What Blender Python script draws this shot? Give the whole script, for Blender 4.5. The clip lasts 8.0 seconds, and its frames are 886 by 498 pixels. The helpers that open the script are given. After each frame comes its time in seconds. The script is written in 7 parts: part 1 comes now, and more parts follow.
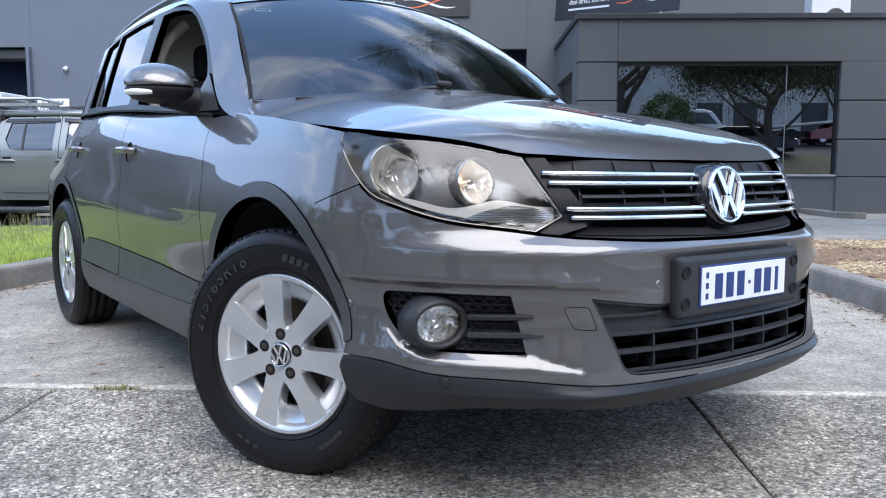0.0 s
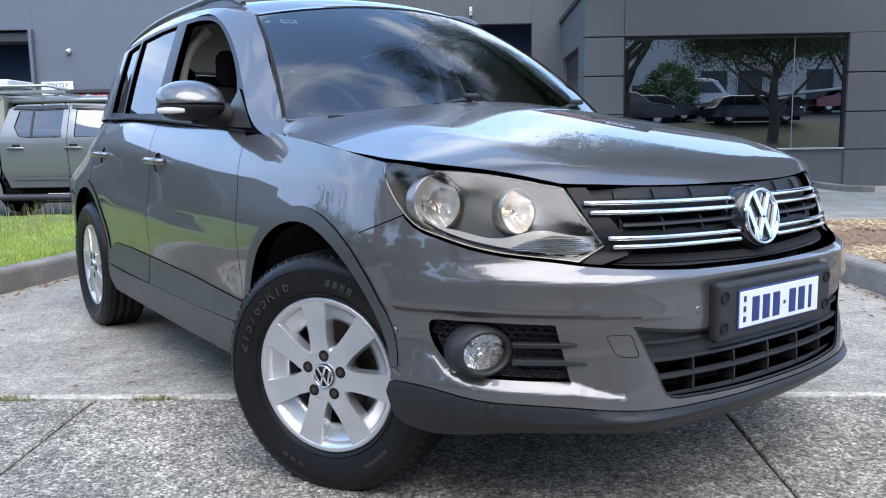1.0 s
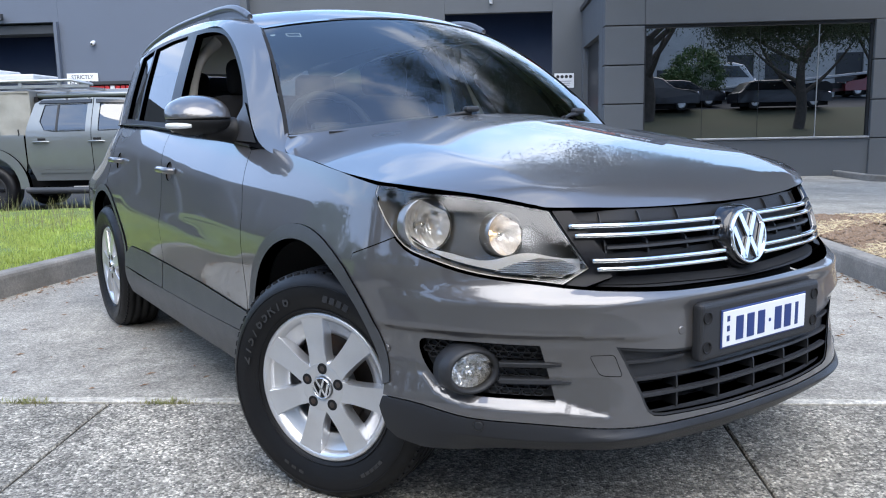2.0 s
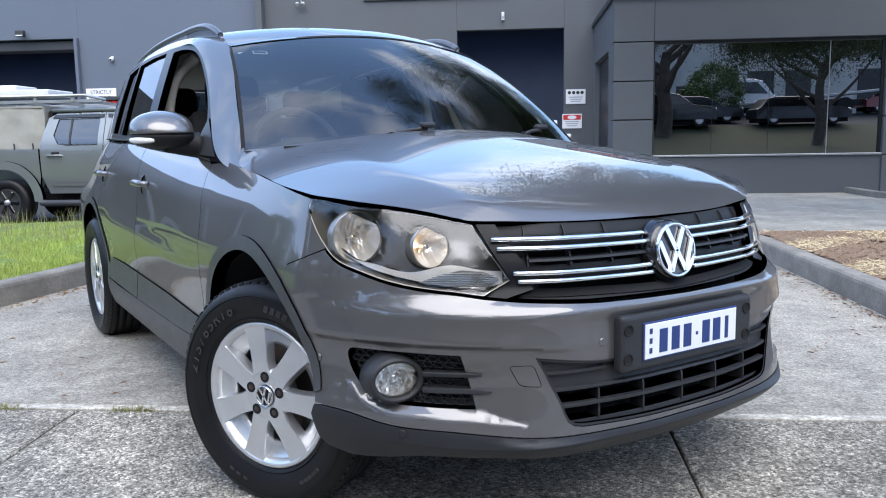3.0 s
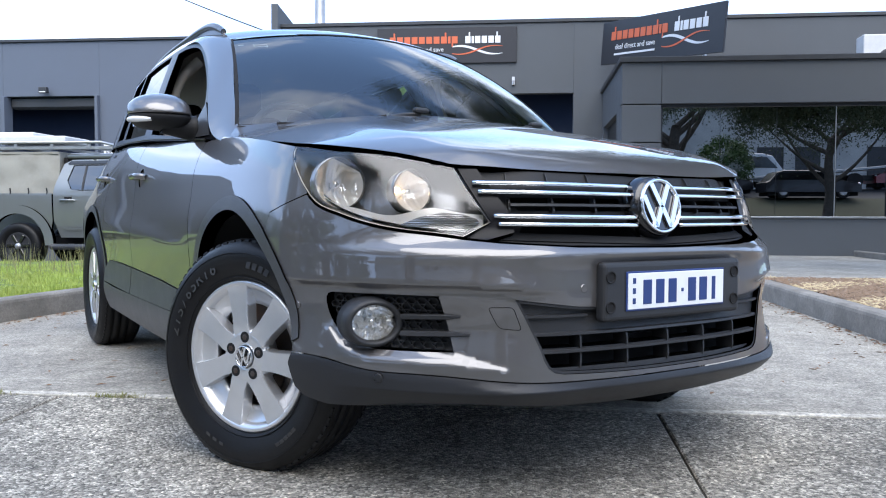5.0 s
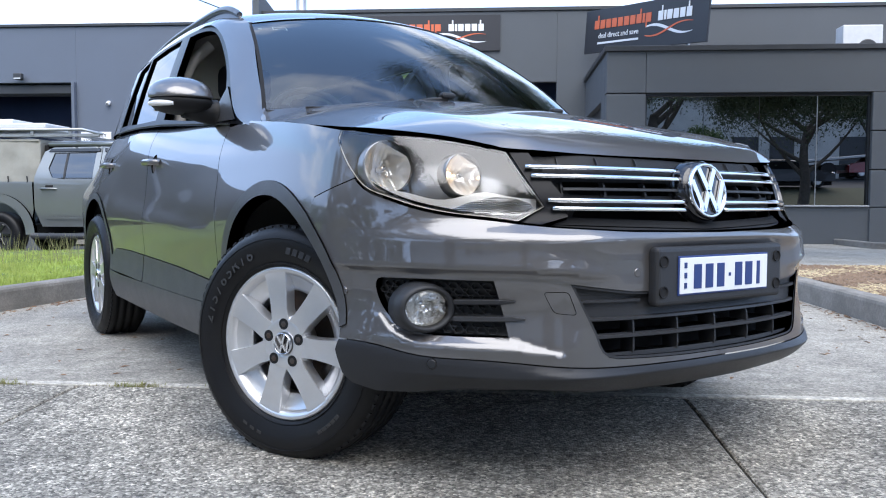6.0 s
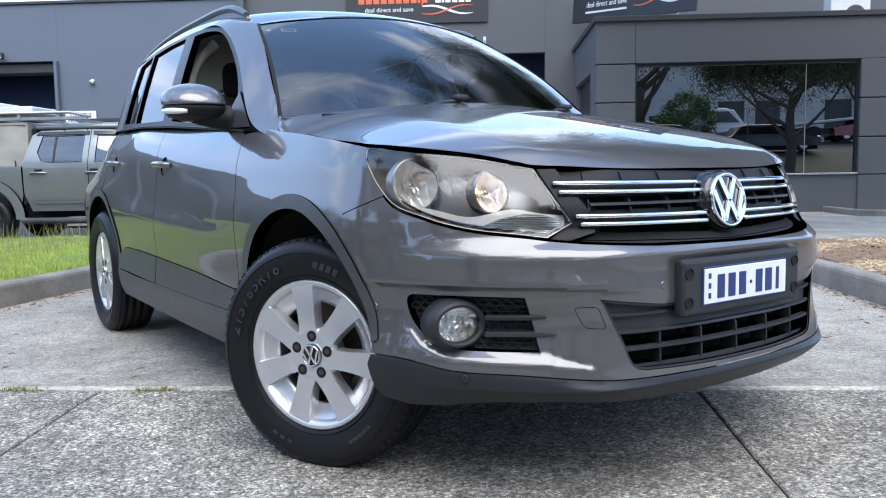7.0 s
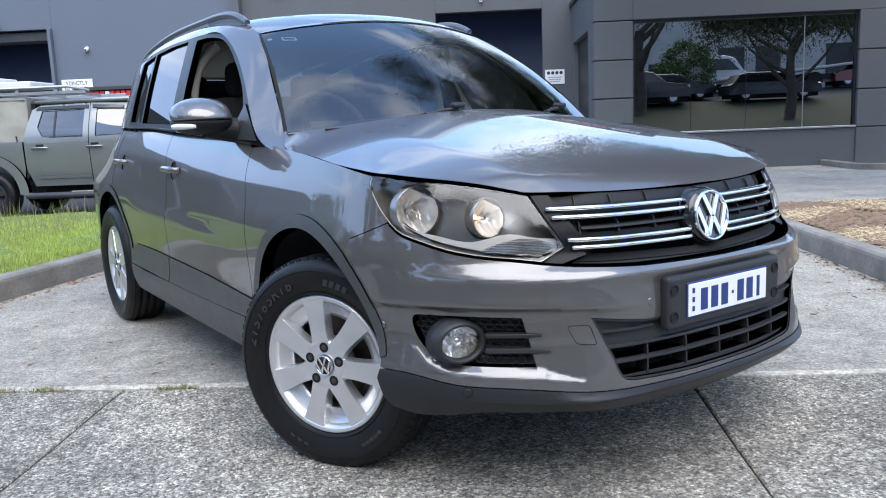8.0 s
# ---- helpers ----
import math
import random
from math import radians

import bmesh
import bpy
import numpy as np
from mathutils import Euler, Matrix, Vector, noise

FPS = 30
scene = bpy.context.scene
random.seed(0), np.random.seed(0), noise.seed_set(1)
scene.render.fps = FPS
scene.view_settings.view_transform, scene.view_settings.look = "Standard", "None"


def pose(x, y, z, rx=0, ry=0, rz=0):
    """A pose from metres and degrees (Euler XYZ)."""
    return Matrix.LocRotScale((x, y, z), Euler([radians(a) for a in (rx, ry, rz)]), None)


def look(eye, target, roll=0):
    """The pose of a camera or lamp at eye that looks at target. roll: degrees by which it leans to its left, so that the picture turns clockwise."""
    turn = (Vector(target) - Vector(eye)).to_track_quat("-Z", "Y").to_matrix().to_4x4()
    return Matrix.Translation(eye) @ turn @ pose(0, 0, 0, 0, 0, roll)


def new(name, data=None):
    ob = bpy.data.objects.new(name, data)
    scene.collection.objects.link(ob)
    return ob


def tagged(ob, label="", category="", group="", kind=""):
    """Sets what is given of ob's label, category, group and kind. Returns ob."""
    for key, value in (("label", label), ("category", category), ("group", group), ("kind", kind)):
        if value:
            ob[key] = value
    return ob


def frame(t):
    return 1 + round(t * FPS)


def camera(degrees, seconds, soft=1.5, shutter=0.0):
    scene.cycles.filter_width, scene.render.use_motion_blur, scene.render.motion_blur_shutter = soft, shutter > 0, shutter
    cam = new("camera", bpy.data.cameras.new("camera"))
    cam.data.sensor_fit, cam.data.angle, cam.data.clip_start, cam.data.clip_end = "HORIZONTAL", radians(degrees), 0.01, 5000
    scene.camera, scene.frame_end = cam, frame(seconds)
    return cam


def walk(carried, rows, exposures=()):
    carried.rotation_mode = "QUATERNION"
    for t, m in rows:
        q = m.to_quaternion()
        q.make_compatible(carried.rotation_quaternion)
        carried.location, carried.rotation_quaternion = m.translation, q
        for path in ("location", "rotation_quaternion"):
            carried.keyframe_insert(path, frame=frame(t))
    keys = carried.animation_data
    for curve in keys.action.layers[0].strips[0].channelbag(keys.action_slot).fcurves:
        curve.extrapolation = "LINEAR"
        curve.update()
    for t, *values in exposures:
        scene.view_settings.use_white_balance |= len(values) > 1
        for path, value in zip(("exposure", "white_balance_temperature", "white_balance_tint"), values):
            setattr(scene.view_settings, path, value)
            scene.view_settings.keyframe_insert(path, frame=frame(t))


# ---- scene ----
cam = camera(58.6, 8.0, soft=1.1)
PATH = [
    (0, (-1.751, -1.952, 0.817), (-0.57, -0.351, 0.618), 0.1),
    (0.5, (-1.818, -1.914, 0.859), (-0.635, -0.318, 0.628), -0.3),
    (1, (-1.841, -1.916, 0.957), (-0.672, -0.316, 0.687), -0.8),
    (2.3, (-1.752, -2.046, 1.062), (-0.648, -0.407, 0.753), -1.1),
    (2.5, (-1.703, -2.076, 1.068), (-0.606, -0.433, 0.759), -1.1),
    (3, (-1.637, -2.176, 1.047), (-0.56, -0.512, 0.78), -0.9),
    (3.5, (-1.652, -2.245, 0.982), (-0.589, -0.563, 0.78), -0.6),
    (4, (-1.607, -2.245, 0.856), (-0.554, -0.55, 0.719), -0.3),
    (4.5, (-1.568, -2.237, 0.762), (-0.518, -0.537, 0.67), -0.1),
    (4.7, (-1.569, -2.238, 0.745), (-0.514, -0.538, 0.66), 0.0),
    (6, (-1.73, -2.111, 0.717), (-0.616, -0.454, 0.606), 0.2),
    (6.5, (-1.799, -2.072, 0.752), (-0.665, -0.43, 0.608), -0.3),
    (7, (-1.829, -2.071, 0.838), (-0.692, -0.437, 0.648), -0.9),
    (7.5, (-1.855, -2.108, 0.958), (-0.724, -0.477, 0.709), -1.7),
    (8, (-1.893, -2.171, 1.038), (-0.769, -0.545, 0.729), -2.3),
]
walk(cam, [(t, look(eye, target, roll)) for t, eye, target, roll in PATH])

# ---- world, sun ----
SITE = Matrix.Rotation(radians(-38.0), 4, "Z")   # the site's own axes: u along the building, v towards it


def nodes_of(tree, kind, **values):
    n = tree.nodes.new(kind)
    for k, v in values.items():
        n.inputs[k.replace("_", " ")].default_value = v
    return n


world = bpy.data.worlds.new("world")
scene.world = world
world.use_nodes = True
wt = world.node_tree
wt.nodes.clear()
sky = wt.nodes.new("ShaderNodeTexSky")
sky.sky_type, sky.sun_disc = "NISHITA", False
SUN_EL, SUN_AZ = radians(52), radians(208)
sky.sun_elevation, sky.sun_rotation = SUN_EL, SUN_AZ
sky.air_density, sky.dust_density, sky.ozone_density = 1.0, 0.9, 1.0
coord = wt.nodes.new("ShaderNodeTexCoord")
maps = wt.nodes.new("ShaderNodeMapping")
maps.inputs["Scale"].default_value = (1.0, 1.0, 2.6)
maps.inputs["Location"].default_value = (0.95, 0.2, 0.1)
cloud = nodes_of(wt, "ShaderNodeTexNoise", Scale=2.1, Detail=7.0, Roughness=0.58, Distortion=0.5)
ramp = wt.nodes.new("ShaderNodeValToRGB")
ramp.color_ramp.elements[0].position, ramp.color_ramp.elements[1].position = 0.51, 0.74
white = wt.nodes.new("ShaderNodeMixRGB")
white.inputs["Color2"].default_value = (4.7, 4.95, 5.4, 1)
wt.links.new(coord.outputs["Generated"], maps.inputs["Vector"])
wt.links.new(maps.outputs["Vector"], cloud.inputs["Vector"])
wt.links.new(cloud.outputs["Fac"], ramp.inputs["Fac"])
wt.links.new(ramp.outputs["Color"], white.inputs["Fac"])
vivid = nodes_of(wt, "ShaderNodeHueSaturation", Saturation=1.08, Value=1.1)
wt.links.new(sky.outputs["Color"], vivid.inputs["Color"])
haze = wt.nodes.new("ShaderNodeMixRGB")
haze.blend_type = "DARKEN"
haze.inputs["Fac"].default_value = 1.0
haze.inputs["Color2"].default_value = (1.85, 2.65, 4.3, 1)
wt.links.new(vivid.outputs["Color"], haze.inputs["Color1"])
wt.links.new(haze.outputs["Color"], white.inputs["Color1"])
bg = nodes_of(wt, "ShaderNodeBackground", Strength=0.15)
wo = wt.nodes.new("ShaderNodeOutputWorld")
wt.links.new(white.outputs["Color"], bg.inputs["Color"])
wt.links.new(bg.outputs["Background"], wo.inputs["Surface"])

sun_lamp = bpy.data.lights.new("sun", "SUN")
sun_lamp.energy, sun_lamp.angle, sun_lamp.color = 1.18, radians(66.0), (1.0, 0.92, 0.80)
sun = new("sun", sun_lamp)
sun_way = Vector((math.sin(SUN_AZ) * math.cos(SUN_EL), math.cos(SUN_AZ) * math.cos(SUN_EL), math.sin(SUN_EL)))
sun.matrix_world = look(tuple(sun_way * 60), (0, 0, 0))


scene.view_settings.exposure = 1.92


# ---- materials ----
def mat(name, color, rough=0.5, metal=0.0, grain=0.0, scale=40.0, bump=0.0, bump_scale=200.0, stain=0.0, stain_scale=1.5,
        coat=0.0, coat_rough=0.03, coat_ior=1.5, spec=0.5, rand=0.0, tint=None, rough_var=0.0, bump_dist=0.004):
    """A principled surface with grain and stains in its colour, and a fine relief."""
    m = bpy.data.materials.new(name)
    m.use_nodes = True
    t = m.node_tree
    b = t.nodes["Principled BSDF"]
    b.inputs["Roughness"].default_value, b.inputs["Metallic"].default_value = rough, metal
    b.inputs["Coat Weight"].default_value, b.inputs["Coat Roughness"].default_value = coat, coat_rough
    b.inputs["Specular IOR Level"].default_value = spec
    b.inputs["Coat IOR"].default_value = coat_ior
    pos = t.nodes.new("ShaderNodeTexCoord").outputs["Object"]
    col = t.nodes.new("ShaderNodeRGB")
    col.outputs[0].default_value = (*color, 1)
    out = col.outputs[0]

    def blend(fac, other, amount):
        nonlocal out
        x = t.nodes.new("ShaderNodeMixRGB")
        mul = t.nodes.new("ShaderNodeMath")
        mul.operation = "MULTIPLY"
        mul.inputs[1].default_value = amount
        t.links.new(fac, mul.inputs[0])
        t.links.new(mul.outputs[0], x.inputs["Fac"])
        t.links.new(out, x.inputs["Color1"])
        x.inputs["Color2"].default_value = (*other, 1)
        out = x.outputs["Color"]

    if stain:
        n = nodes_of(t, "ShaderNodeTexNoise", Scale=stain_scale, Detail=6.0, Roughness=0.65)
        r = t.nodes.new("ShaderNodeValToRGB")
        r.color_ramp.elements[0].position, r.color_ramp.elements[1].position = 0.42, 0.68
        t.links.new(pos, n.inputs["Vector"])
        t.links.new(n.outputs["Fac"], r.inputs["Fac"])
        blend(r.outputs["Color"], tint or tuple(c * 0.45 for c in color), stain)
    if grain:
        n = nodes_of(t, "ShaderNodeTexNoise", Scale=scale, Detail=4.0, Roughness=0.7)
        r = t.nodes.new("ShaderNodeValToRGB")
        r.color_ramp.elements[0].position, r.color_ramp.elements[1].position = 0.38, 0.64
        t.links.new(pos, n.inputs["Vector"])
        t.links.new(n.outputs["Fac"], r.inputs["Fac"])
        blend(r.outputs["Color"], tuple(c * 0.35 for c in color), grain)
    if rand:
        info = t.nodes.new("ShaderNodeObjectInfo")
        blend(info.outputs["Random"], tuple(c * 0.6 for c in color), rand)
    t.links.new(out, b.inputs["Base Color"])
    if rough_var:
        n = nodes_of(t, "ShaderNodeTexNoise", Scale=stain_scale * 3, Detail=4.0)
        r = nodes_of(t, "ShaderNodeMapRange", To_Min=max(rough - rough_var, 0.0), To_Max=min(rough + rough_var, 1.0))
        t.links.new(pos, n.inputs["Vector"])
        t.links.new(n.outputs["Fac"], r.inputs["Value"])
        t.links.new(r.outputs["Result"], b.inputs["Roughness"])
    if bump:
        n = nodes_of(t, "ShaderNodeTexNoise", Scale=bump_scale, Detail=3.0)
        u = nodes_of(t, "ShaderNodeBump", Strength=bump, Distance=bump_dist)
        t.links.new(pos, n.inputs["Vector"])
        t.links.new(n.outputs["Fac"], u.inputs["Height"])
        t.links.new(u.outputs["Normal"], b.inputs["Normal"])
    return m


def glass(name, color, gloss=1.0, tint=0.5, ior=1.5, rough=0.0):
    """Thin glass: clear behind, with a mirror coat that grows towards grazing views."""
    m = bpy.data.materials.new(name)
    m.use_nodes = True
    t = m.node_tree
    t.nodes.clear()
    clear = nodes_of(t, "ShaderNodeBsdfTransparent", Color=(*[c * tint for c in color], 1))
    shine = nodes_of(t, "ShaderNodeBsdfGlossy", Color=(gloss, gloss, gloss, 1), Roughness=rough)
    f = nodes_of(t, "ShaderNodeFresnel", IOR=ior)
    mix = t.nodes.new("ShaderNodeMixShader")
    o = t.nodes.new("ShaderNodeOutputMaterial")
    t.links.new(f.outputs[0], mix.inputs[0])
    t.links.new(clear.outputs[0], mix.inputs[1])
    t.links.new(shine.outputs[0], mix.inputs[2])
    t.links.new(mix.outputs[0], o.inputs["Surface"])
    return m


def glow(name, color, strength):
    m = bpy.data.materials.new(name)
    m.use_nodes = True
    b = m.node_tree.nodes["Principled BSDF"]
    b.inputs["Base Color"].default_value = (*color, 1)
    b.inputs["Emission Color"].default_value = (*color, 1)
    b.inputs["Emission Strength"].default_value = strength
    return m


PAINT = mat("grey_metallic_paint", (0.114, 0.109, 0.110), rough=0.42, metal=0.5, grain=0.10, scale=1500, coat=1.0, coat_rough=0.012, coat_ior=1.85, stain=0.06, stain_scale=2.0)
CLAD = mat("dark_grey_trim_plastic", (0.058, 0.060, 0.064), rough=0.42, bump=0.12, bump_scale=900, stain=0.25, stain_scale=5, rough_var=0.06)
LIP = mat("satin_grey_trim", (0.021, 0.022, 0.025), spec=0.35, rough=0.38, bump=0.1, bump_scale=900, stain=0.2, stain_scale=4, rough_var=0.05)
BLACK = mat("black_plastic", (0.030, 0.031, 0.034), rough=0.45, bump=0.15, bump_scale=700, stain=0.2, stain_scale=6, spec=0.32)
MATTBLACK = mat("matt_black_plastic", (0.012, 0.012, 0.013), rough=0.55, bump=0.2, bump_scale=700, spec=0.35)
GLOSSBLACK = mat("gloss_black_plastic", (0.008, 0.008, 0.010), rough=0.12, coat=0.6)
SATINBLACK = mat("satin_black_plastic", (0.007, 0.007, 0.009), rough=0.3, spec=0.18)
# near-black: shade of hollows put into colour, and some plain black parts
VOID = mat("cavity_shade_and_black_parts", (0.006, 0.006, 0.007), rough=0.9)
RAILGREY = mat("satin_rail_grey", (0.15, 0.155, 0.17), rough=0.32, metal=0.5, stain=0.1, stain_scale=5)
CHROME = mat("chrome", (0.82, 0.83, 0.85), rough=0.06, metal=1.0, rough_var=0.03, stain_scale=8)
REFLECTOR = mat("lamp_reflector", (0.90, 0.91, 0.92), rough=0.14, metal=0.9)
LAMPGREY = mat("lamp_bezel_grey", (0.74, 0.75, 0.77), rough=0.28, metal=0.4)
LAMPBOWL = mat("lamp_bowl", (0.97, 0.975, 0.98), rough=0.09, metal=0.62)
LAMPDARK = mat("lamp_bezel_dark", (0.27, 0.275, 0.285), rough=0.25, metal=0.6)
LAMPLINE = mat("lamp_edge_pale", (0.5, 0.51, 0.53), rough=0.3)
ALLOY = mat("silver_alloy", (0.72, 0.725, 0.74), rough=0.33, metal=0.75, grain=0.10, scale=800, coat=0.35, coat_rough=0.12, stain=0.12, stain_scale=9, tint=(0.30, 0.29, 0.28))
RUBBER = mat("tyre_rubber", (0.007, 0.007, 0.008), rough=0.44, bump=0.2, bump_scale=300, stain=0.5, stain_scale=7, tint=(0.012, 0.0117, 0.0115), rough_var=0.12, spec=0.28)
RUBBERSHINE = mat("smooth_tyre_rubber", (0.030, 0.030, 0.032), rough=0.34, stain=0.3, stain_scale=9, tint=(0.045, 0.044, 0.042))
IRON = mat("brake_iron", (0.10, 0.09, 0.085), rough=0.5, metal=0.8, stain=0.6, stain_scale=14, tint=(0.10, 0.05, 0.03))
LENS = glass("clear_lamp_lens", (1, 1, 1), gloss=0.95, tint=0.98, ior=1.75)
SCREEN = glass("windscreen_glass", (0.55, 0.68, 0.72), gloss=0.95, tint=0.75, ior=1.95)
TINTED = glass("tinted_side_glass", (0.25, 0.32, 0.34), gloss=0.95, tint=0.40, ior=2.4)
SHOPGLASS = glass("tinted_shop_glass", (0.25, 0.28, 0.29), gloss=0.85, tint=0.35, ior=4.2)
SAIL = mat("dark_sail_trim", (0.045, 0.047, 0.052), rough=0.35, stain=0.2, stain_scale=8)
TRIMBEIGE = mat("light_pillar_trim", (0.58, 0.56, 0.53), rough=0.7, bump=0.1, bump_scale=600)
CLOTH = mat("charcoal_seat_cloth", (0.025, 0.026, 0.03), rough=0.9, bump=0.4, bump_scale=500)
SEMIWHITE = mat("sticker_white", (0.55, 0.60, 0.62), rough=0.5)
DASH = mat("dark_dash_plastic", (0.03, 0.03, 0.033), rough=0.7, bump=0.2, bump_scale=400)
WHITEP = mat("plate_white", (0.80, 0.81, 0.83), rough=0.3, stain=0.06, stain_scale=12)
BLUEP = mat("plate_blue", (0.02, 0.045, 0.17), rough=0.35)
BULB = glow("parking_bulb", (1.0, 0.62, 0.26), 3.0)

WALLGREY = mat("charcoal_render", (0.092, 0.101, 0.111), rough=0.75, grain=0.18, scale=220, bump=0.35, bump_scale=260, stain=0.35, stain_scale=0.5, tint=(0.090, 0.094, 0.098), rough_var=0.1)
WALLBLUE = mat("slate_render", (0.112, 0.134, 0.176), rough=0.75, grain=0.15, scale=200, bump=0.35, bump_scale=240, stain=0.3, stain_scale=0.4, tint=(0.098, 0.113, 0.142))
CAPGREY = mat("dark_capping", (0.05, 0.053, 0.058), rough=0.5, metal=0.3, stain=0.3, stain_scale=2)
KERBCON = mat("kerb_concrete", (0.30, 0.28, 0.25), rough=0.9, grain=0.4, scale=60, bump=0.6, bump_scale=90, stain=0.75, stain_scale=2.6, tint=(0.13, 0.122, 0.11))
ASPHALT = mat("asphalt", (0.055, 0.055, 0.057), rough=0.9, grain=0.5, scale=90, bump=0.8, bump_scale=150, stain=0.4, stain_scale=0.4)
SOIL = mat("bark_soil", (0.25, 0.185, 0.13), rough=0.95, grain=0.6, scale=40, bump=1.0, bump_scale=60, stain=0.5, stain_scale=3)
BARK = mat("bark_chip", (0.29, 0.20, 0.135), rough=0.9, rand=0.3, grain=0.5, scale=60)
STRAW = mat("dry_straw", (0.72, 0.60, 0.38), rough=0.85, grain=0.4, scale=50, stain=0.5, stain_scale=4, tint=(0.30, 0.21, 0.11))
TURF = mat("turf", (0.15, 0.215, 0.045), rough=0.9, grain=0.6, scale=30, bump=1.0, bump_scale=60, stain=0.7, stain_scale=1.3, tint=(0.16, 0.17, 0.05))
WEED = mat("dusty_weed", (0.22, 0.24, 0.085), rough=0.8, stain=0.7, stain_scale=8, tint=(0.33, 0.26, 0.13))
BLADE = mat("grass_blade", (0.37, 0.48, 0.10), rough=0.6, stain=0.8, stain_scale=0.9, tint=(0.34, 0.36, 0.10), grain=0.3, scale=5)
STALK = mat("seed_stalk", (0.20, 0.21, 0.09), rough=0.8, stain=0.6, stain_scale=6, tint=(0.32, 0.27, 0.15))
DIRT = mat("joint_dirt", (0.045, 0.04, 0.033), rough=0.95, grain=0.6, scale=70)


def concrete(name, color, tint, stone, tones, strength, fine, relief, stain_scale, blotch=(0.72, 1.2)):
    """Worn concrete: pale and dark stones in grey paste, with blotches and old drips of two sizes."""
    m = mat(name, color, rough=0.9, stain=0.75, stain_scale=stain_scale, tint=tint)
    t = m.node_tree
    b = t.nodes["Principled BSDF"]
    out = b.inputs["Base Color"].links[0].from_socket
    pos = [n for n in t.nodes if n.type == "TEX_COORD"][0].outputs["Object"]

    def times(fac, stops, amount):
        nonlocal out
        r = t.nodes.new("ShaderNodeValToRGB")
        for i, (p, c) in enumerate(stops):
            e = r.color_ramp.elements[i] if i < 2 else r.color_ramp.elements.new(p)
            e.position, e.color = p, (c, c * 0.99, c * 0.965, 1)
        t.links.new(fac, r.inputs["Fac"])
        x = t.nodes.new("ShaderNodeMixRGB")
        x.blend_type = "MULTIPLY"
        x.inputs["Fac"].default_value = amount
        t.links.new(out, x.inputs["Color1"])
        t.links.new(r.outputs["Color"], x.inputs["Color2"])
        out = x.outputs["Color"]

    v = nodes_of(t, "ShaderNodeTexVoronoi", Scale=stone, Randomness=1.0)
    t.links.new(pos, v.inputs["Vector"])
    sep = t.nodes.new("ShaderNodeSeparateColor")
    t.links.new(v.outputs["Color"], sep.inputs["Color"])
    times(sep.outputs[0], tones, strength)
    for scale, lo, hi, amount in ((fine, 0.45, 1.42, 0.85), (9.0, *blotch, 0.7), (28.0, *blotch, 0.6), (1.7, 0.70, 1.16, 0.8)):
        w = nodes_of(t, "ShaderNodeTexNoise", Scale=scale, Detail=6.0, Roughness=0.72)
        t.links.new(pos, w.inputs["Vector"])
        times(w.outputs["Fac"], ((0.36, lo), (0.64, hi)), amount)
    t.links.new(out, b.inputs["Base Color"])
    u = nodes_of(t, "ShaderNodeBump", Strength=relief, Distance=0.004)
    t.links.new(v.outputs["Distance"], u.inputs["Height"])
    u.invert = True
    t.links.new(u.outputs["Normal"], b.inputs["Normal"])
    return m


AGGREGATE = concrete("exposed_aggregate", (0.47, 0.453, 0.422), (0.24, 0.23, 0.213), 135.0, ((0.0, 0.22), (0.35, 0.58), (0.75, 0.9), (1.0, 1.6)), 0.95, 60.0, 1.0, 1.1, (0.55, 1.36))
MARGINCON = concrete("trowelled_margin", (0.60, 0.585, 0.555), (0.42, 0.408, 0.385), 230.0, ((0.0, 0.7), (0.4, 0.9), (0.8, 1.0), (1.0, 1.15)), 0.5, 40.0, 0.3, 2.5)
SMOOTHCON = concrete("broom_finished_concrete", (0.44, 0.424, 0.398), (0.31, 0.30, 0.282), 190.0, ((0.0, 0.5), (0.4, 0.85), (0.8, 1.0), (1.0, 1.3)), 0.7, 70.0, 0.45, 0.8)



# ---- building helpers ----
def mesh_of(name, verts, faces, material, smooth=True, normals=None):
    me = bpy.data.meshes.new(name)
    me.from_pydata([tuple(v) for v in verts], [], faces)
    me.materials.append(material)
    me.polygons.foreach_set("use_smooth", [smooth] * len(me.polygons))
    me.update()
    if normals is not None:
        me.normals_split_custom_set_from_vertices([tuple(n) for n in normals])
    return me


def part(name, bm, material, parent, label="", smooth=False):
    """Links a bmesh, or a mesh, as one object under its thing or part."""
    if isinstance(bm, bmesh.types.BMesh):
        me = bpy.data.meshes.new(name)
        bm.to_mesh(me)
        bm.free()
        me.materials.append(material)
        me.polygons.foreach_set("use_smooth", [smooth] * len(me.polygons))
    else:
        me = bm
    ob = new(name, me)
    if parent is not None:
        ob.parent = parent
    if label:
        ob["label"] = label
    return ob


def thing(name, label, category, group="", kind="", m=None):
    ob = new(name)
    ob.empty_display_size = 0.2
    if m is not None:
        ob.matrix_world = m
    return tagged(ob, label, category, group, kind)


def box(bm, c, size, bevel=0.0, m=None, seg=1):
    """Adds a box to bm, its edges rounded by bevel."""
    r = bmesh.ops.create_cube(bm, size=1.0, matrix=(m or Matrix()) @ Matrix.LocRotScale(c, None, size))
    if bevel:
        es = {e for v in r["verts"] for e in v.link_edges}
        bmesh.ops.bevel(bm, geom=list(es), offset=bevel, segments=seg, affect="EDGES", profile=0.5, clamp_overlap=True)
    return bm


def boxes(*items, bevel=0.0):
    bm = bmesh.new()
    for c, s in items:
        box(bm, c, s, bevel)
    return bm


